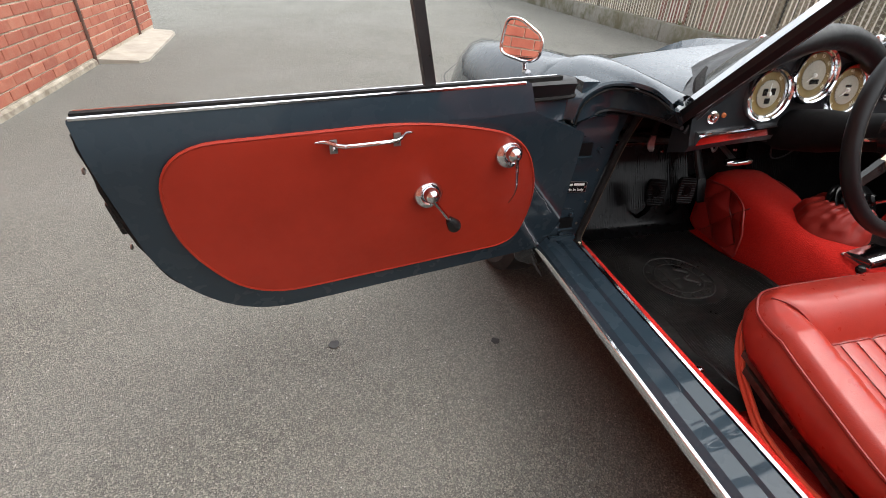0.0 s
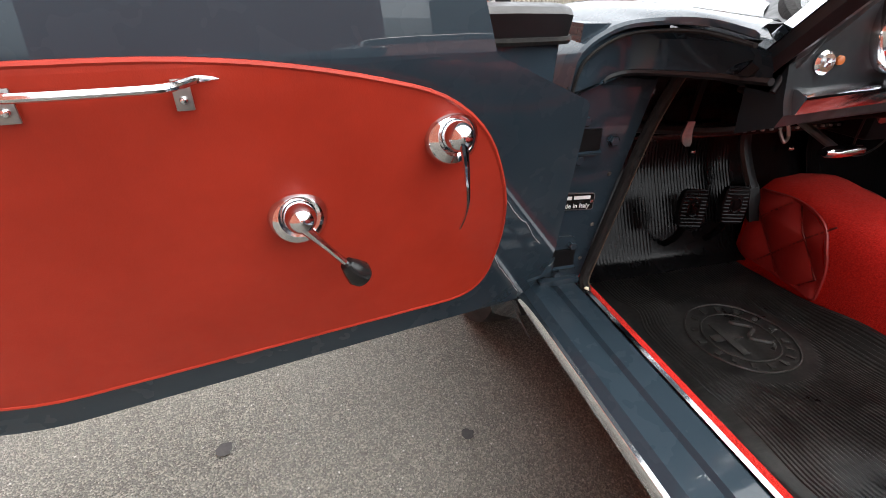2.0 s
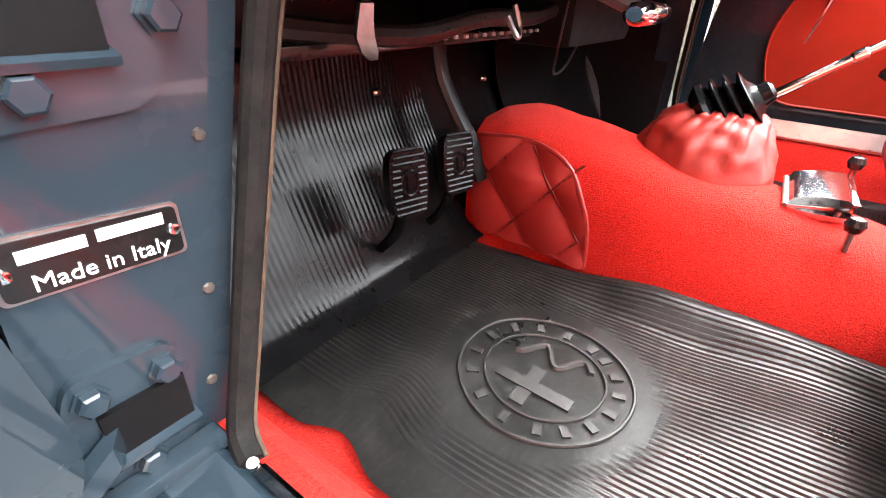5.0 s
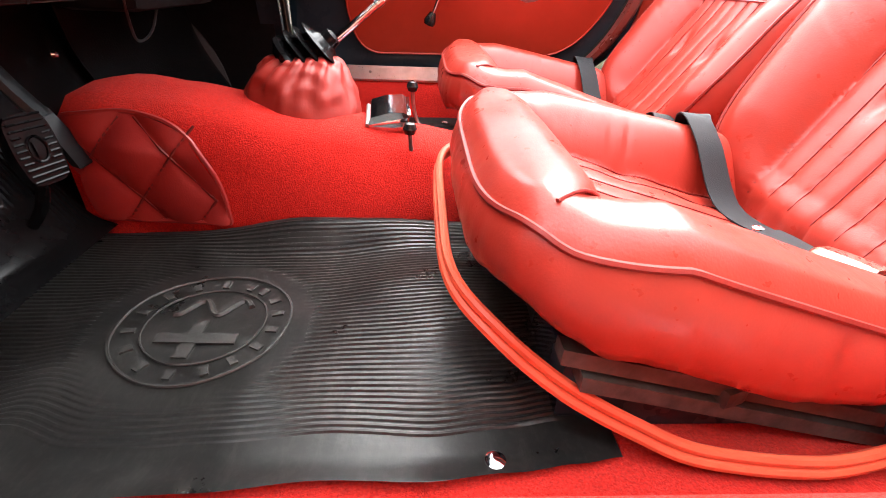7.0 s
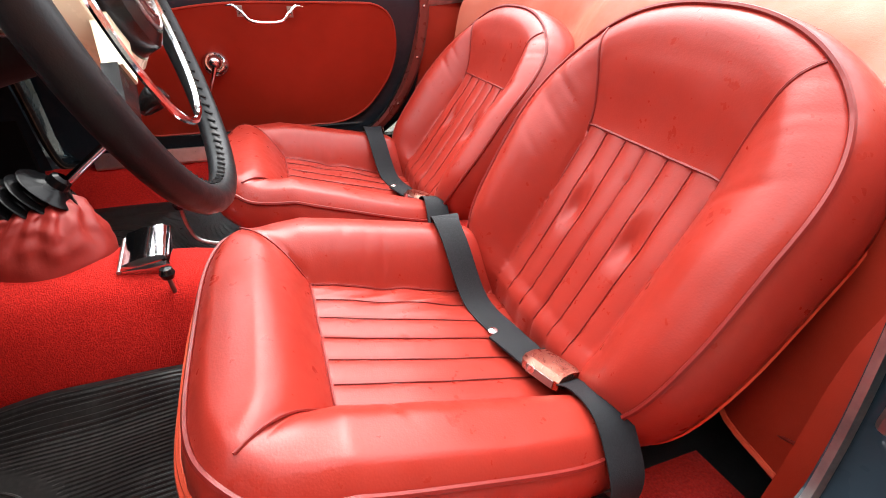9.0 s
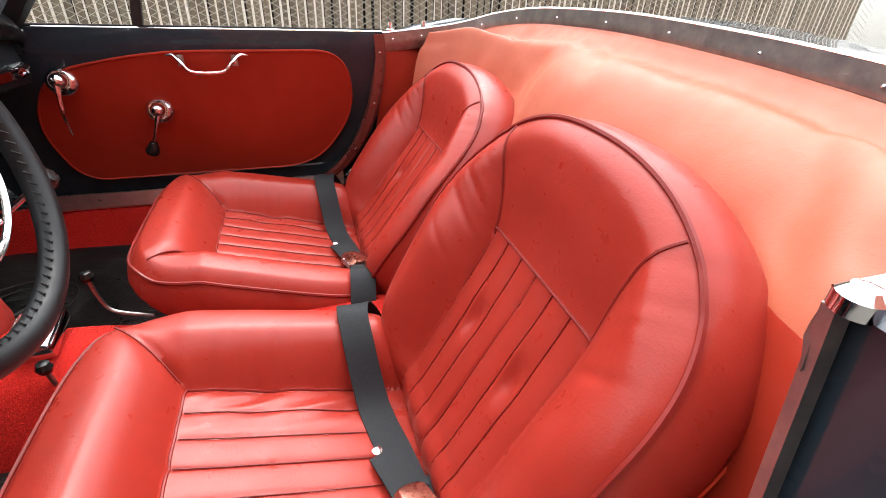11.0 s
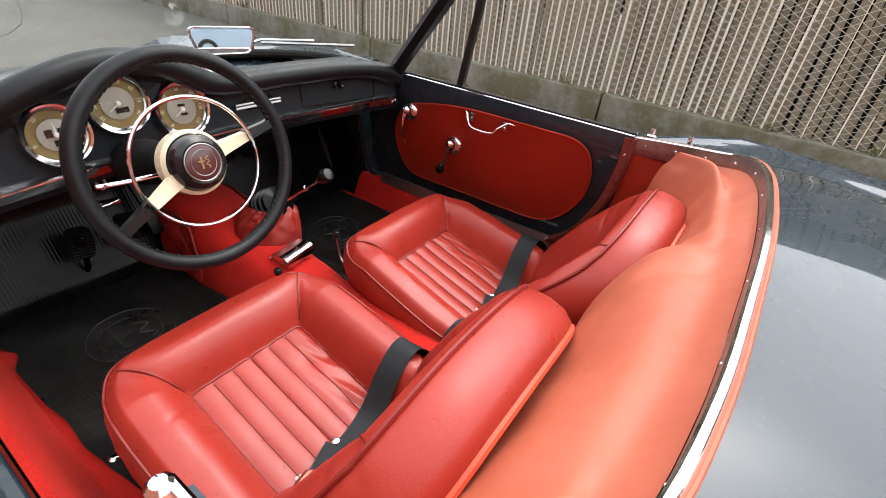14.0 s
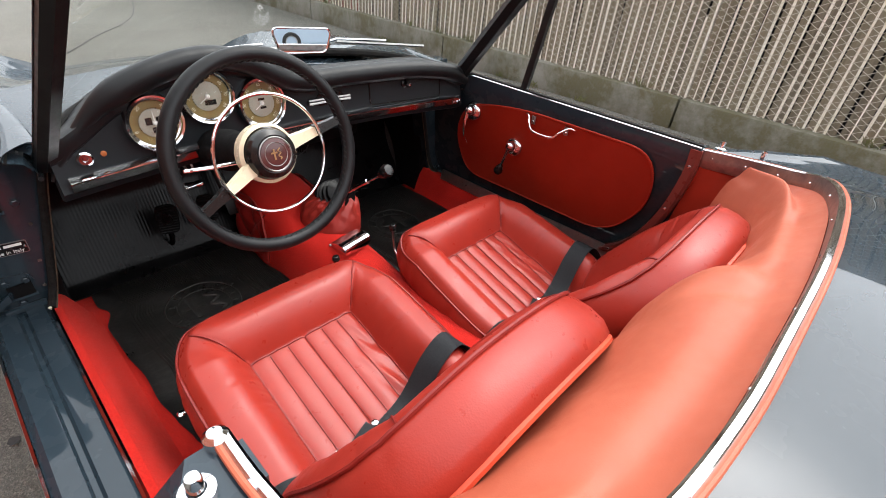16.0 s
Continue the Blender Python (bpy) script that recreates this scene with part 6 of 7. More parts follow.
def belt(cx, o, label):
    """A lap belt lying over the seat; o is +1 where the outer side is to the right."""
    bt = tagged(new("seat_belt"), label, "seat belt", "pair of lap belts")
    X = lambda x: cx + o * x
    P = lambda x, y, lift=0.003: Vector((X(x), y - 0.006, cushion_height(o * x, y - 0.006, 0.5) + lift + 0.0075))
    inner_run = smooth_path([(X(-0.250), -0.27, 0.36), (X(-0.242), -0.255, 0.405), P(-0.205, -0.225, 0.008), P(-0.15, -0.225, 0.006), P(-0.08, -0.235, 0.006), P(0.0, -0.25, 0.006), P(0.06, -0.258, 0.008)], 6)
    part("webbing", ribbon(inner_run, 0.048, side=lambda t: Vector((0.25 * o, 1, 0.15))), M_WEB, bt, "dark grey woven webbing")
    outer_run = smooth_path([P(0.05, -0.262, 0.010), P(0.10, -0.272, 0.010), P(0.15, -0.270, 0.010), P(0.20, -0.262, 0.008), (X(0.241), -0.262, 0.393), (X(0.258), -0.258, 0.365), (X(0.258), -0.250, 0.325), (X(0.240), -0.25, 0.30), (X(0.225), -0.27, 0.31)], 6)
    part("webbing", ribbon(outer_run, 0.048, side=lambda t: Vector((0.15 * o, 1, 0.25 * (1 - t)))), M_WEB, bt, "dark grey woven webbing")
    tongue = [P(0.005, -0.235, 0.007), P(0.02, -0.24, 0.008), P(0.05, -0.25, 0.010), P(0.09, -0.262, 0.012)]
    part("folded_end", ribbon(tongue, 0.044, 0.003, lambda t: Vector((0.2 * o, 1, 0.1))), M_WEB, bt)
    bp = P(0.098, -0.262, 0.018)
    bmx = Matrix.Translation(bp) @ pose(0, 0, 0, 14, -6 * o, -16 * o)
    part("buckle", loft([[bmx @ Vector((x * o, y, z)) for y, z in ((-0.024 * k, -0.006), (-0.025 * k, 0.006 * k), (-0.019 * k, 0.013 * k), (0.0, 0.016 * k), (0.019 * k, 0.013 * k), (0.025 * k, 0.006 * k), (0.024 * k, -0.006))] for x, k in ((-0.036, 0.72), (-0.030, 0.92), (-0.012, 1.0), (0.020, 1.0), (0.028, 0.9))]), M_COPPER, bt, "copper-toned lift-latch buckle")
    part("buckle_side", box((0.044, 0.002, 0.011), bmx @ pose(0, 0.025, 0.0), 0.002), M_STEEL, bt)
    part("buckle_pin", lathe([(0.005, 0), (0.005, 0.003), (0, 0.004)], 12, bmx @ pose(-0.012 * o, 0.025, 0.002, -90, 0, 0)), M_CHROME, bt)
    part("anchor_eye", lathe([(0.006, 0), (0.007, 0.003), (0.003, 0.005), (0, 0.005)], 14, Matrix.Translation(P(0.0, -0.226, 0.008))), M_CHROME, bt)
    return bt


belt(-0.280, -1, "dark grey lap belt with a copper-toned buckle on the driver's seat")
belt(0.276, -1, "dark grey lap belt with a copper-toned buckle on the passenger's seat")

# ---- cockpit sides behind the doors ----
for s in (-1, 1):
    qd = rounded([(-0.412, 0.762), (-0.72, 0.79), (-0.72, 0.30), (-0.33, 0.30), (-0.385, 0.55)] if s > 0 else [(-0.44, 0.70), (-0.72, 0.72), (-0.72, 0.27), (-0.40, 0.27), (-0.41, 0.55)], 0.01)
    qx = 0.570 if s > 0 else 0.578
    part("quarter_trim", slab(qd, lambda u, v: Vector((s * (qx + 0.02 * noise.noise((u * 5, v * 5, s))), u, v)), lambda u, v: Vector((s * 0.60, u, v)), (-0.45, -0.5, -0.55, -0.6), (0.4, 0.5, 0.6, 0.7)), M_CARD, car, "red vinyl side trim behind the door")
    post = smooth_path([(0.560, -0.392, 0.784), (0.559, -0.394, 0.72), (0.563, -0.378, 0.62), (0.573, -0.345, 0.53), (0.590, -0.300, 0.455), (0.605, -0.24, 0.400)], 7)
    if s < 0:
        post = smooth_path([(-0.566, -0.395, 0.800), (-0.573, -0.400, 0.73), (-0.596, -0.396, 0.572), (-0.611, -0.385, 0.46), (-0.622, -0.35, 0.405), (-0.632, -0.25, 0.376)], 7)
    wide = ((-0.010, -0.014), (-0.015, -0.006), (-0.014, 0.012), (0.012, 0.014), (0.014, -0.014)) if s > 0 else ((-0.006, -0.004), (-0.004, 0.005), (0.003, 0.006), (0.005, -0.002))
    part("jamb_trim", loft([[p + Vector((s * a, b, 0)) for a, b in wide] for p in post]), M_TACK if s > 0 else M_STEEL, car, "glossy dark red trim strip on the door jamb" if s > 0 else "worn bare metal edge of the door jamb")
    edge_in = 0.013 if s > 0 else -0.01
    part("jamb_panel", loft([[Vector((s * a, p.y - 0.008, p.z)) for a in (abs(p.x) + edge_in, (abs(p.x) + w) / 2, w)] + [Vector((s * a, p.y - 0.05, p.z)) for a in (w, abs(p.x) + edge_in)] for p, w in ((p, max(outer_x(p.z) - 0.004, abs(p.x) + 0.03)) for p in post)]), M_PAINT, car)
    if s > 0:
        part("jamb_seal", tube([p + Vector((s * 0.022, 0.010, 0)) for p in post], 0.006, 8), M_SEAL, car)
    for k in (5, 14, 24, 32) if s > 0 else ():
        part("trim_screw", lathe([(0, 0.003), (0.003, 0.002), (0.004, 0)], 10, Matrix.Translation(post[k] + Vector((-0.0155, 0.002, 0))) @ pose(0, 0, 0, 0, -90, 0)), M_CHROME, car)
# striker on the driver's jamb, and rail end caps
st = put(new("door_striker"), Matrix())
st.parent = car
part("striker_plate", box((0.052, 0.018, 0.125), pose(-0.648, -0.372, 0.580, -10, 0, 8), 0.009, 3), M_STEEL, st, "worn steel striker plate")
for z in (0.545, 0.615):
    part("striker_screw", lathe([(0.009, 0), (0.008, 0.004), (0, 0.005)], 14, pose(-0.646, -0.361 + 0.17 * (z - 0.58), z, -100, 0, 8)), M_BRASS, st)
part("striker_bar", lathe([(0.008, 0), (0.008, 0.014), (0.006, 0.016), (0, 0.016)], 14, pose(-0.646, -0.362, 0.58, -100, 0, 8)), M_CHROME, st)
for s in (-1, 1):
    part("rail_end_cap", lathe([(0.010, -0.004), (0.010, 0.004), (0.006, 0.008), (0, 0.009)], 18, pose(s * 0.572, -0.394, 0.806 if s < 0 else 0.778)), M_CHROME, car, "chrome rail end cap")
    for y, h in ((-0.43, 0.016), (-0.517, 0.020)):
        pg = put(new("roof_peg"), Matrix())
        pg.parent = car
        part("peg_base", lathe([(0.013, -0.006), (0.013, 0.002), (0.007, 0.004)], 14, pose(s * 0.600, y, 0.812 if s < 0 else 0.788)), M_CHROME, pg)
        part("peg_post", lathe([(0.006, 0.0), (0.006, h), (0.005, h + 0.003), (0, h + 0.003)], 12, pose(s * 0.600, y, 0.812 if s < 0 else 0.788)), M_CHROME, pg)
for s in (1,):
    part("sill_plate", loft([[(s * x, y, z + dz) for x, z in ((0.602, 0.360), (0.598, 0.366), (0.606, 0.400), (0.612, 0.400))] for y, dz in ((0.45, 0.0), (0.1, 0.002), (-0.25, 0.012), (-0.29, 0.02))]), M_ALU, car, "flat aluminium sill plate")
    for y in (0.32, 0.02, -0.26):
        part("sill_plate_screw", lathe([(0, 0.002), (0.003, 0.0015), (0.004, 0)], 10, pose(0.600, y, 0.386, 0, -80, 0)), M_STEEL, car)

# boot cover of the folded roof
bm = bmesh.new()
rows = []
edge_line = [p for p in offset_path(rail_path, inner * 0.0112, -0.018) if p.y < (-0.560 if p.x > 0 else -0.425)]
acc = [0.0]
for a, b in zip(edge_line, edge_line[1:]):
    acc.append(acc[-1] + (b - a).length)


def edge_at(s):
    """A place on the cover's rear edge, by its share of the length."""
    d = s * acc[-1]
    i = max(k for k in range(len(acc) - 1) if acc[k] <= d)
    return edge_line[i].lerp(edge_line[i + 1], min(1.0, (d - acc[i]) / (acc[i + 1] - acc[i])))


COVER_FOLDS = [((-0.38, -0.62), (-0.52, -0.46), 0.014, 0.018), ((-0.49, -0.55), (-0.56, -0.49), 0.009, 0.014), ((0.10, -0.58), (0.02, -0.66), 0.010, 0.022), ((-0.06, -0.57), (-0.02, -0.66), 0.009, 0.020), ((0.30, -0.62), (0.24, -0.665), 0.007, 0.018)]
for j in range(111):
    e = edge_at(j / 110)
    x = e.x
    press = min(1.0, sum(math.exp(-(((x - c) / 0.17) ** 4)) for c in (-0.28, 0.276)))
    end = smoothstep(0.40, 0.545, abs(x))
    yr = -0.575 + 0.06 * end - 0.055 * math.exp(-(((x - 0.276) / 0.20) ** 4))
    tab = [(e.y, e.z), (e.y + 0.008, e.z - 0.007), (e.y + 0.030, e.z - 0.020 - 0.004 * press), (max(yr - 0.04, e.y + 0.050), 0.826 - 0.016 * press - 0.034 * end), (max(yr, e.y + 0.065), 0.795 - 0.022 * press - 0.03 * end), (max(yr + 0.03, e.y + 0.078), 0.745 - 0.02 * press), (max(yr + 0.05, e.y + 0.085), 0.69), (max(yr + 0.065, e.y + 0.088), 0.60), (max(yr + 0.080, e.y + 0.088) if x > 0.05 else max(-0.497 + 0.06 * end, e.y + 0.088), 0.45), (max(-0.490 + 0.06 * end, e.y + 0.088), 0.36), (max(-0.490 + 0.06 * end, e.y + 0.088), 0.27)]
    if x < -0.5:
        tab = [(min(y, -0.408), z) for y, z in tab]
    lift = 0.10 * smoothstep(-0.26, -0.36, x)
    tab = [(y, max(z, 0.27 + lift - 0.002 * k)) for k, (y, z) in enumerate(tab)]
    curve = smooth_path([(x, y, z) for y, z in tab], 7)
    row = []
    for p in curve:
        if x < -0.48:
            out = lerp_table(p.z, [(0.30, 0.612), (0.46, 0.607), (0.572, 0.592), (0.73, 0.568), (0.80, 0.556), (0.83, 0.55)])
            p = Vector((p.x + (-out - p.x) * smoothstep(-0.48, -0.548, x) * smoothstep(e.z, e.z - 0.04, p.z), p.y, p.z))
        dip = 0.0
        for (ax_, ay_), (bx_, by_), deep, broad in COVER_FOLDS:
            run_, off_ = Vector((bx_ - ax_, by_ - ay_)), Vector((p.x - ax_, p.y - ay_))
            t_ = min(1.0, max(0.0, off_.dot(run_) / run_.length_squared))
            dip += deep * math.exp(-(((off_ - run_ * t_).length / broad) ** 2)) * math.sin(math.pi * (0.12 + 0.76 * t_))
        p = p + Vector((0, 0, -dip * smoothstep(0.70, 0.76, p.z) * smoothstep(0.0, 0.04, p.y - e.y)))
        drape = smoothstep(0.86, 0.74, p.z)
        fold = 0.010 * noise.noise((p.x * 5, p.z * 3, 2.0)) + 0.007 * noise.noise((p.x * 14 + p.z * 5, p.z * 2.5, 4.0)) * drape
        row.append(bm.verts.new(p + Vector((0, fold * drape, (0.010 * noise.noise(Vector((p.x * 4, p.y * 9, 1.0))) + 0.004 * noise.noise(Vector((p.x * 11 + p.y * 6, p.y * 5, 8.0)))) * (1 - drape) * smoothstep(0.0, 0.03, p.y - e.y)))))
    rows.append(row)
grid_faces(bm, rows)
cover = thing("roof_boot_cover", "orange-red vinyl cover stretched over the folded roof", "cover")
hem = [[v.co.copy() for v in (row[k] for row in rows)] for k in (-1, 2)]
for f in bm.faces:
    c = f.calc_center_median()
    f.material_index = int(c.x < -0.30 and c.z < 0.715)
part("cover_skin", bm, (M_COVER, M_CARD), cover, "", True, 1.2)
part("lower_hem", tube(hem[0], 0.005, 6), M_CORD, cover)
for s in (-1, 1):
    fl = rounded([(-0.420, 0.62, 0.03), (-0.422, 0.43, 0.03), (-0.45, 0.372, 0.05), (-0.52, 0.350, 0.06), (-0.60, 0.37, 0.05), (-0.62, 0.60, 0.03), (-0.56, 0.70, 0.02), (-0.422, 0.735, 0.01)] if s < 0 else [(-0.44, 0.55, 0.03), (-0.425, 0.395, 0.03), (-0.50, 0.345, 0.08), (-0.62, 0.36, 0.05), (-0.66, 0.60, 0.03), (-0.60, 0.76, 0.02)], 0.02, 6)

    def FL(u, v, h, k=s):
        x = 0.528 - h + 0.012 * noise.noise((u * 9, v * 6, 3.0)) - 0.10 * max(0, -0.44 - u)
        if k < 0:
            jamb = lerp_table(v, [(0.40, 0.612), (0.46, 0.609), (0.572, 0.594), (0.73, 0.571), (0.80, 0.565)])
            x += (jamb - x) * smoothstep(-0.490, -0.420, u) * smoothstep(0.345, 0.45, v)
        return Vector((k * x, u, v))

    part("side_flap", slab(fl, lambda u, v: FL(u, v, 0.004), lambda u, v: FL(u, v, 0.0), (-0.42, -0.44, -0.46, -0.5, -0.55, -0.6), (0.4, 0.43, 0.46, 0.5, 0.55, 0.6, 0.65, 0.7, 0.75)), M_CARD, cover, "red vinyl side flap with a stitched hem")
    part("flap_hem", tube([FL(u, v, 0.004) for u, v in fl], 0.0022, 5, True), M_PIPE, cover)
    part("flap_snap", lathe([(0, 0.004), (0.005, 0.003), (0.008, 0.001), (0.009, 0)], 16, Matrix.Translation(FL(-0.462, 0.408, 0.006)) @ pose(0, 0, 0, 0, s * -90, 0)), M_STEEL, cover)

# door mirror on the driver's door
dm = put(new("door_mirror"), Matrix())
dm.parent = door_l
inv = door_l.matrix_basis.inverted()
DC = Vector((-0.800, 0.655, 0.848))
dn = Vector((-0.66, -0.75, 0.10)).normalized()
dr = dn.cross(Vector((0, 0, 1))).normalized() * -1
du = dn.cross(dr) * (1 if dn.cross(dr).z > 0 else -1)
DMW = lambda u, v, h: inv @ (DC + dr * u + du * v + dn * h)
out = rounded([(-0.050, -0.030, 0.022), (0.022, -0.044, 0.022), (0.050, -0.030, 0.022), (0.052, 0.012, 0.025), (-0.008, 0.046, 0.03), (-0.040, 0.046, 0.018)], 0.02, 7)
part("mirror_shell", slab(out, lambda u, v: DMW(u, v, 0), lambda u, v: DMW(u * 0.75, v * 0.75, -0.028)), M_CHROME, dm, "chrome mirror shell")
part("mirror_pane", slab([(u * 0.92, v * 0.92) for u, v in out], lambda u, v: DMW(u, v, 0.0015), lambda u, v: DMW(u, v, 0.0003)), M_MIRROR, dm, "clear mirror glass", False)
part("mirror_rim", tube([DMW(u, v, 0.001) for u, v in out], 0.004, 8, True), M_CHROME, dm)
part("mirror_stem", tube([DMW(0.012, -0.035, -0.012), DMW(0.016, -0.065, -0.010), inv @ Vector((-0.815, 0.56, 0.800))], 0.006, 8), M_CHROME, dm)


# ---- fence on the kerb wall ----
fence = thing("slatted_fence", "chain-link fence with weathered grey wood slats on the kerb wall", "fence")
random.seed(4)


def slat_mesh(v, mat, h=2.0, w=0.048):
    bm = bmesh.new()
    box((0.010, w, h), pose(0, 0, h / 2), 0.002, 1, bm)
    bmesh.ops.subdivide_edges(bm, edges=[e for e in bm.edges if abs(e.verts[0].co.z - e.verts[1].co.z) > 1.0], cuts=3)
    for q in bm.verts:
        q.co.x += 0.005 * math.sin(q.co.z * 2.3 + v)
        q.co.y += 0.004 * math.sin(q.co.z * 1.7 + 2 * v)
    me = bpy.data.meshes.new("slat")
    bm.to_mesh(me), bm.free()
    me.materials.append(mat)
    return me


grey_slats = [slat_mesh(v, M_SLAT, 2.0, 0.046 + 0.002 * (v % 2)) for v in range(4)]
red_slats = [slat_mesh(v, M_SLAT_RED) for v in range(2)]
daylight_strips = [slat_mesh(v, M_GAP_DAYLIGHT, 1.22, 0.0165) for v in range(2)]
for i in range(268):
    y = -6.2 + i * 0.064 + random.uniform(-0.0045, 0.0045)
    meshes = red_slats if 4.7 < y < 5.9 and random.random() < 0.6 else grey_slats
    ob = new("slat", meshes[i % len(meshes)])
    ob.parent = fence
    ob.matrix_basis = pose(FENCE_X + 0.10 + random.uniform(-0.004, 0.004), y, KERB_H - 0.01 + random.uniform(-0.02, 0.02), random.uniform(-0.35, 0.35), 0, random.uniform(-2, 2))
# pale strips stand in for daylight showing through the gaps between slats
for i in range(268):
    y = -6.2 + i * 0.064 + 0.032 + random.uniform(-0.004, 0.004)
    ob = new("pale_slat", daylight_strips[i % 2])
    ob.parent = fence
    bare = smoothstep(-2.15, -1.85, y) * smoothstep(-0.75, -1.05, y)
    if random.random() < 0.05 + 0.55 * bare:
        bpy.data.objects.remove(ob)
        continue
    ob.matrix_basis = pose(FENCE_X + 0.0945, y, KERB_H - 0.01 + random.uniform(-0.03, 0.01) + (-0.5 if random.random() < 0.06 else 0.0), random.uniform(-0.6, 0.6), 0, 0) @ Matrix.Diagonal((1, random.uniform(0.6, 1.15) * (1 - 0.4 * bare), random.uniform(0.75, 1.0), 1))
# near-black sheet added to imitate the darkness behind the gaps
part("dark_gap_sheet", box((0.02, 19.0, 2.2), pose(FENCE_X + 0.30, 3.0, KERB_H + 1.0)), M_DARK, fence, "dark hedge side behind the slats")
bm = bmesh.new()
for sg in (-1, 1):
    for i in range(-44, 226):
        y0 = -6.4 + i * 0.092
        lo, hi = sorted((sg * (-6.4 - y0) / 3.7, sg * (11.0 - y0) / 3.7))
        lo, hi = max(lo, 0.0), min(hi, 1.0)
        if hi - lo < 0.02:
            continue
        n = max(2, round(24 * (hi - lo)))
        pts = [Vector((FENCE_X + 0.080 + 0.003 * sg * (1 if q % 2 else -1), y0 + sg * 3.7 * f + random.uniform(-0.004, 0.004), KERB_H + 2.05 * f)) for q, f in ((q, lo + (hi - lo) * q / n) for q in range(n + 1))]
        tube(pts, 0.0018, 4, False, bm, False)
tagged(part("wire_mesh", bm, M_ZINC, fence, "galvanised chain-link wire", False), kind="stuff")
for k in range(7):
    part("fence_post", tube([(FENCE_X + 0.15, -5.5 + 3.0 * k, KERB_H - 0.02), (FENCE_X + 0.15, -5.5 + 3.0 * k, KERB_H + 2.05)], 0.024, 12), M_ZINC, fence)

def stone(bm, x, y, r):
    """An uneven pebble of eight faces."""
    top, low = bm.verts.new((x, y, r * 1.1)), bm.verts.new((x, y, -r * 0.2))
    ringv = [bm.verts.new((x + r * random.uniform(0.7, 1.3) * math.cos(a), y + r * random.uniform(0.7, 1.3) * math.sin(a), r * random.uniform(0.2, 0.6))) for a in (0.2, 1.6, 3.2, 4.8)]
    for k in range(4):
        bm.faces.new((ringv[k], ringv[(k + 1) % 4], top)), bm.faces.new((ringv[(k + 1) % 4], ringv[k], low))


# moss, grit and weeds along the kerb's foot
random.seed(9)
bm = bmesh.new()
for i in range(900):
    y = random.uniform(-4, 9)
    r = random.uniform(0.003, 0.011)
    stone(bm, FENCE_X - abs(random.gauss(0, 0.07)), y, r)
tagged(part("grit", bm, M_GRIT, None, "loose grit and soil along the foot of the kerb", False), category="gravel", kind="stuff")
bm = bmesh.new()
for c in range(16):
    cy = random.uniform(-1.5, 6)
    cz = random.choice((0.0, 0.0, KERB_H))
    cx = FENCE_X - 0.02 if cz == 0 else FENCE_X + 0.05
    for b in range(26):
        a = random.uniform(0, 6.28)
        ln = random.uniform(0.03, 0.10)
        d = Vector((math.cos(a) * 0.5, math.sin(a) * 0.5, 1)).normalized()
        p = Vector((cx + random.gauss(0, 0.015), cy + random.gauss(0, 0.03), cz))
        q = Vector((-d.y, d.x, 0)).normalized() * 0.002
        vs = [bm.verts.new(p - q), bm.verts.new(p + q), bm.verts.new(p + d * ln * 0.6 + q * 0.7 + Vector((0, 0, 0))), bm.verts.new(p + d * ln + Vector((d.x, d.y, -0.2)) * 0.02)]
        bm.faces.new((vs[0], vs[1], vs[2])), bm.faces.new((vs[0], vs[2], vs[3]))
tagged(part("weeds", bm, M_WEED, None, "sparse dry green weeds at the kerb", False), category="weeds", kind="stuff")

# ---- yard: spots, cracks, slab ----
def blot(name, x, y, r, mat, label, seed):
    pts = []
    for k in range(28):
        w = 2 * math.pi * k / 28
        rr = r * (1 + 0.35 * noise.noise((math.cos(w) * 1.6, math.sin(w) * 1.6, seed)))
        pts.append((x + rr * math.cos(w), y + rr * math.sin(w)))
    bm, _ = sheet(pts, lambda u, v: Vector((u, v, 0.004)))
    return tagged(part(name, bm, mat, None, label, False), category="stain", kind="structure")


blot("stain_1", -1.304, 0.625, 0.016, M_STAIN, "small dark oil spot on the asphalt", 1)
blot("stain_2", -0.816, 0.539, 0.013, M_STAIN, "small dark oil spot on the asphalt", 2)
blot("stain_3", -2.35, 2.9, 0.26, M_PATCH, "pale worn patch on the asphalt", 3)
bm = bmesh.new()
crack = smooth_path([(2.6, 11.0, 0.003), (1.95, 8.6, 0.003), (1.30, 6.4, 0.003), (0.55, 5.2, 0.003), (-0.1, 4.03, 0.003), (-0.25, 3.3, 0.003)], 8)
tube([p + Vector((0.02 * noise.noise(p * 3), 0, 0)) for p in crack], 0.006, 5, False, bm, True, 0.3)
tagged(part("yard_crack", bm, M_STAIN, None, "thin dark crack running across the asphalt", False), category="crack", kind="structure")
sl = [(-3.235, 4.66), (-2.90, 4.66), (-2.84, 4.75), (-2.93, 6.25), (-3.0, 6.40), (-3.235, 6.42)]
tagged(part("door_slab", slab(sl, lambda u, v: Vector((u, v, 0.022 + 0.02 * smoothstep(-2.85, -3.2, u))), lambda u, v: Vector((u, v, -0.05))), M_SLAB, None, "pale worn concrete slab at the foot of the brick wall"), category="slab", kind="structure")

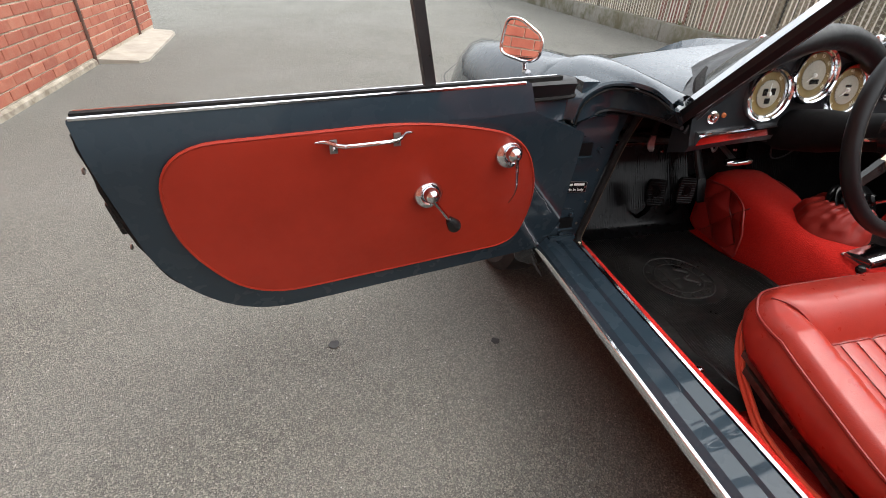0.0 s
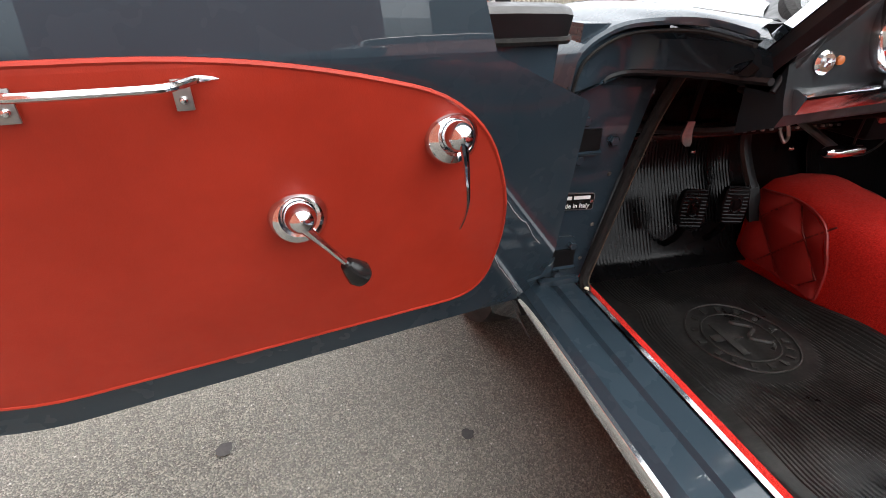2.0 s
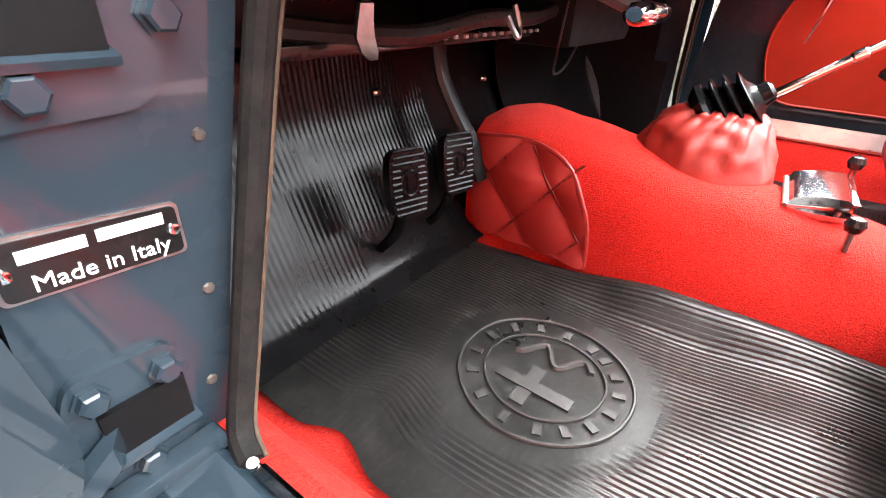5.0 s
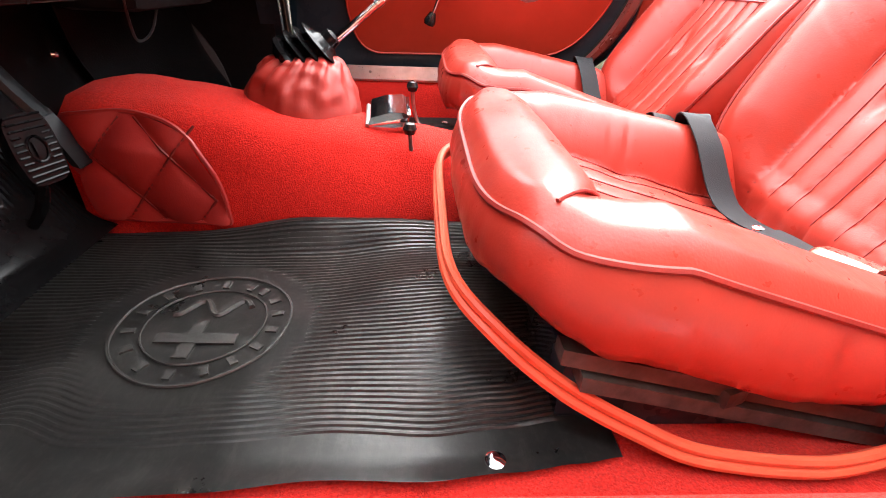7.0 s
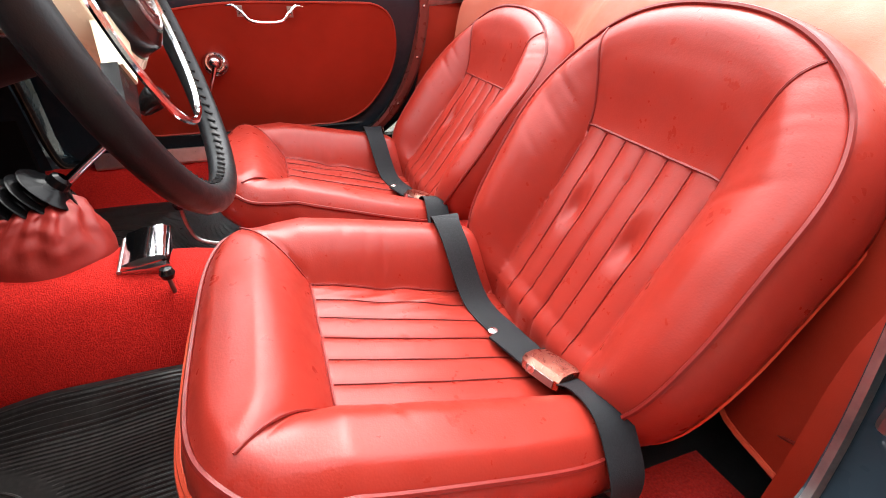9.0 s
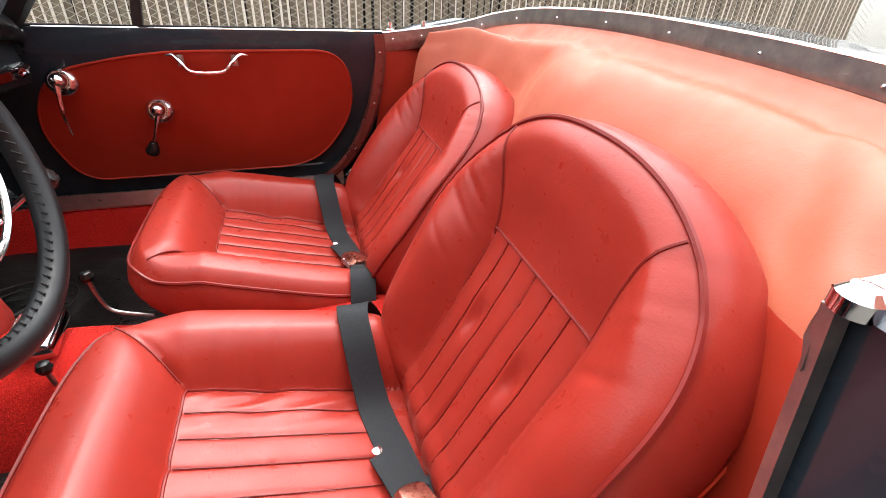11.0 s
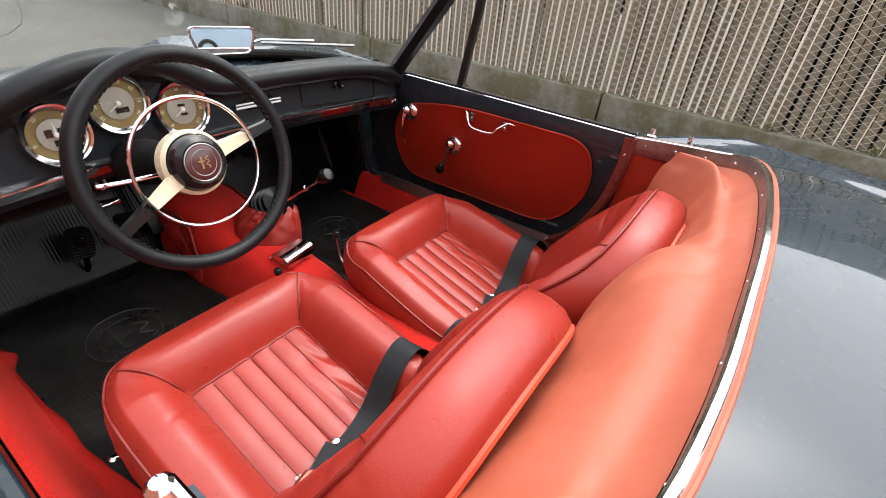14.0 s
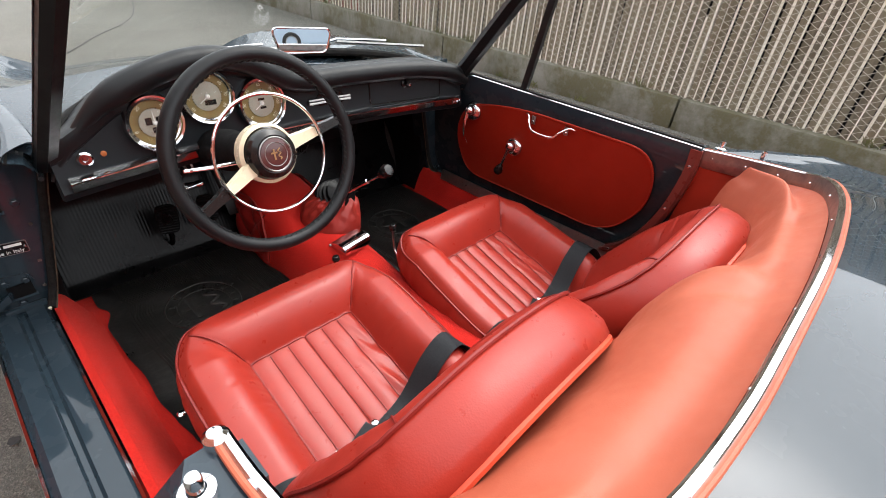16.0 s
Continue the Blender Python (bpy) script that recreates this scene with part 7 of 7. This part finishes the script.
# ---- brick wall ----
wall = thing("brick_wall", "red brick wall with pale mortar joints", "wall", kind="structure")
# unseen upper part is raised to cut light and reflections from the left
W0, W1, WH_ = -9.0, 6.62, 4.2
part("mortar_core", box((0.30, W1 - W0, WH_), pose(WALL_X - 0.156, (W0 + W1) / 2, WH_ / 2)), M_MORTAR, wall)
part("footing", loft([[(x, y, z) for x, z in ((WALL_X - 0.1, -0.05), (WALL_X + 0.028, -0.05), (WALL_X + 0.022, 0.035), (WALL_X + 0.006, 0.052), (WALL_X - 0.1, 0.052))] for y in [W0 + (4.62 - W0) * k / 20 for k in range(21)]]), M_FOOT, wall, "rough soiled mortar footing")
for y in (4.635, 6.02):
    part("wall_conduit", tube([(WALL_X + 0.010, y, 0.0), (WALL_X + 0.010, y, WH_)], 0.016, 8), M_CONDUIT, wall, "dark painted conduit on the brickwork")
L, C_, J = 0.212, 0.0765, 0.011
random.seed(21)


def brick_mesh(l):
    me = bpy.data.meshes.new("brick")
    bm = box((0.03, l - J, C_ - J), None, 0.003, 1)
    bm.to_mesh(me), bm.free()
    me.materials.append(M_BRICK)
    return me


full, half = brick_mesh(L), brick_mesh(L / 2)
far_v, far_f = [], []
for c in range(int((WH_ - 0.06) / C_)):
    z = 0.056 + C_ * (c + 0.5)
    n = int((W1 - W0) / L)
    for k in range(n + 1):
        y = W1 - L * (k + 0.5 + (0.5 if c % 2 else 0.0)) + (0 if c % 2 == 0 else 0)
        if y < W0:
            continue
        near = y > 2.6 and z < 1.05
        jit = random.uniform(-0.0025, 0.0025)
        if near:
            ob = new("brick", full)
            ob.parent = wall
            ob.matrix_basis = pose(WALL_X - 0.012 + jit, y, z)
        else:
            a, b, n0 = (L - J) / 2, (C_ - J) / 2, len(far_v)
            for dx in (-0.015, 0.015):
                far_v += [(WALL_X - 0.012 + jit + dx, y + sy * a, z + sz * b) for sy, sz in ((-1, -1), (1, -1), (1, 1), (-1, 1))]
            far_f += [tuple(n0 + q for q in f) for f in ((4, 5, 6, 7), (0, 1, 5, 4), (1, 2, 6, 5), (2, 3, 7, 6), (3, 0, 4, 7))]
    if c % 2:
        if z < 1.05:
            ob = new("brick", half)
            ob.parent = wall
            ob.matrix_basis = pose(WALL_X - 0.012, W1 - L * 0.25, z)
me = bpy.data.meshes.new("far_bricks")
me.from_pydata(far_v, [], far_f)
me.materials.append(M_BRICK_FAR)
fb = tagged(new("far_bricks", me), kind="stuff")
fb.parent = wall

# ---- unseen wall added behind, to keep the bright horizon out of paint reflections ----
unseen_wall = tagged(part("unseen_rear_wall", box((16.0, 0.3, 8.0), pose(4.6, -25.0, 4.0)), M_BRICK_FAR, None, "plain red brick wall closing the yard", False), category="wall", kind="structure")

# ---- a parked car behind, seen in the dash mirror ----
suv = thing("parked_suv", "light blue-grey sport utility car parked along the fence", "car")
SX, SY = 2.25, -7.6
side = [(-2.2, 0.35), (-2.25, 0.7), (-2.15, 1.0), (-1.95, 1.08), (-1.55, 1.60), (-0.2, 1.66), (0.5, 1.58), (1.15, 1.10), (1.95, 1.0), (2.2, 0.8), (2.22, 0.4), (1.9, 0.25), (-1.9, 0.25)]
sm = [p[:2] for p in smooth_path([(y, z, 0) for y, z in side], 4, True)]
part("body", loft([[(SX + x * 1.0, SY - y, 0.25 + (z - 0.25) * k) for y, z in sm] for x, k in ((-0.92, 0.55), (-0.95, 0.60), (-0.80, 0.97), (-0.7, 1.0), (0.7, 1.0), (0.80, 0.97), (0.95, 0.60), (0.92, 0.55))]), M_SUV, suv)
part("lower_side", loft([[(SX - 0.955, SY - y, z) for y, z in ((-2.1, 0.3), (2.1, 0.3), (2.15, 0.85), (-2.15, 0.95))], [(SX - 0.80, SY - y, z) for y, z in ((-2.1, 0.3), (2.1, 0.3), (2.1, 1.0), (-2.1, 1.04))]]), M_SUV, suv)
for y0, y1 in ((-1.45, -0.62), (-0.52, 0.32), (0.42, 0.95)):
    part("side_window", slab([(y0, 1.08), (y1, 1.08), (y1 - 0.05 if y1 < 0.9 else y1 - 0.45, 1.50), (y0 + (0.3 if y0 < -1 else 0.02), 1.50)], lambda u, v: Vector((SX - 1.005 + 0.30 * (v - 1.0), SY - u, v)), lambda u, v: Vector((SX - 0.80 + 0.2 * (v - 1.0), SY - u, v))), M_BLACK, suv, "dark side window")
for y in (-1.38, 1.35):
    w = put(new("wheel"), Matrix())
    w.parent = suv
    for x in (-0.88, 0.88):
        m = pose(SX + x, SY - y, 0.34, 0, 90, 0)
        part("tyre", lathe([(0.22, -0.1), (0.30, -0.11), (0.34, -0.08), (0.34, 0.08), (0.30, 0.11), (0.22, 0.1)], 32, m), M_TYRE, w)
        part("rim", lathe([(0.22, -0.09), (0.18, -0.07), (0.05, -0.05), (0.05, 0.05), (0.18, 0.07), (0.22, 0.09)], 24, m), M_STEEL, w)
suv.matrix_basis = Matrix.Translation((3.4, -19.0, 0)) @ Matrix.Diagonal((-1, 1, 1, 1)) @ pose(0, 0, 0, 0, 0, -90) @ Matrix.Translation((-SX, -SY, 0))
part("tail_lamp", box((0.20, 0.30, 0.16), pose(SX - 0.86, SY + 2.02, 0.92), 0.03), M_LAMP, suv, "red tail lamp")
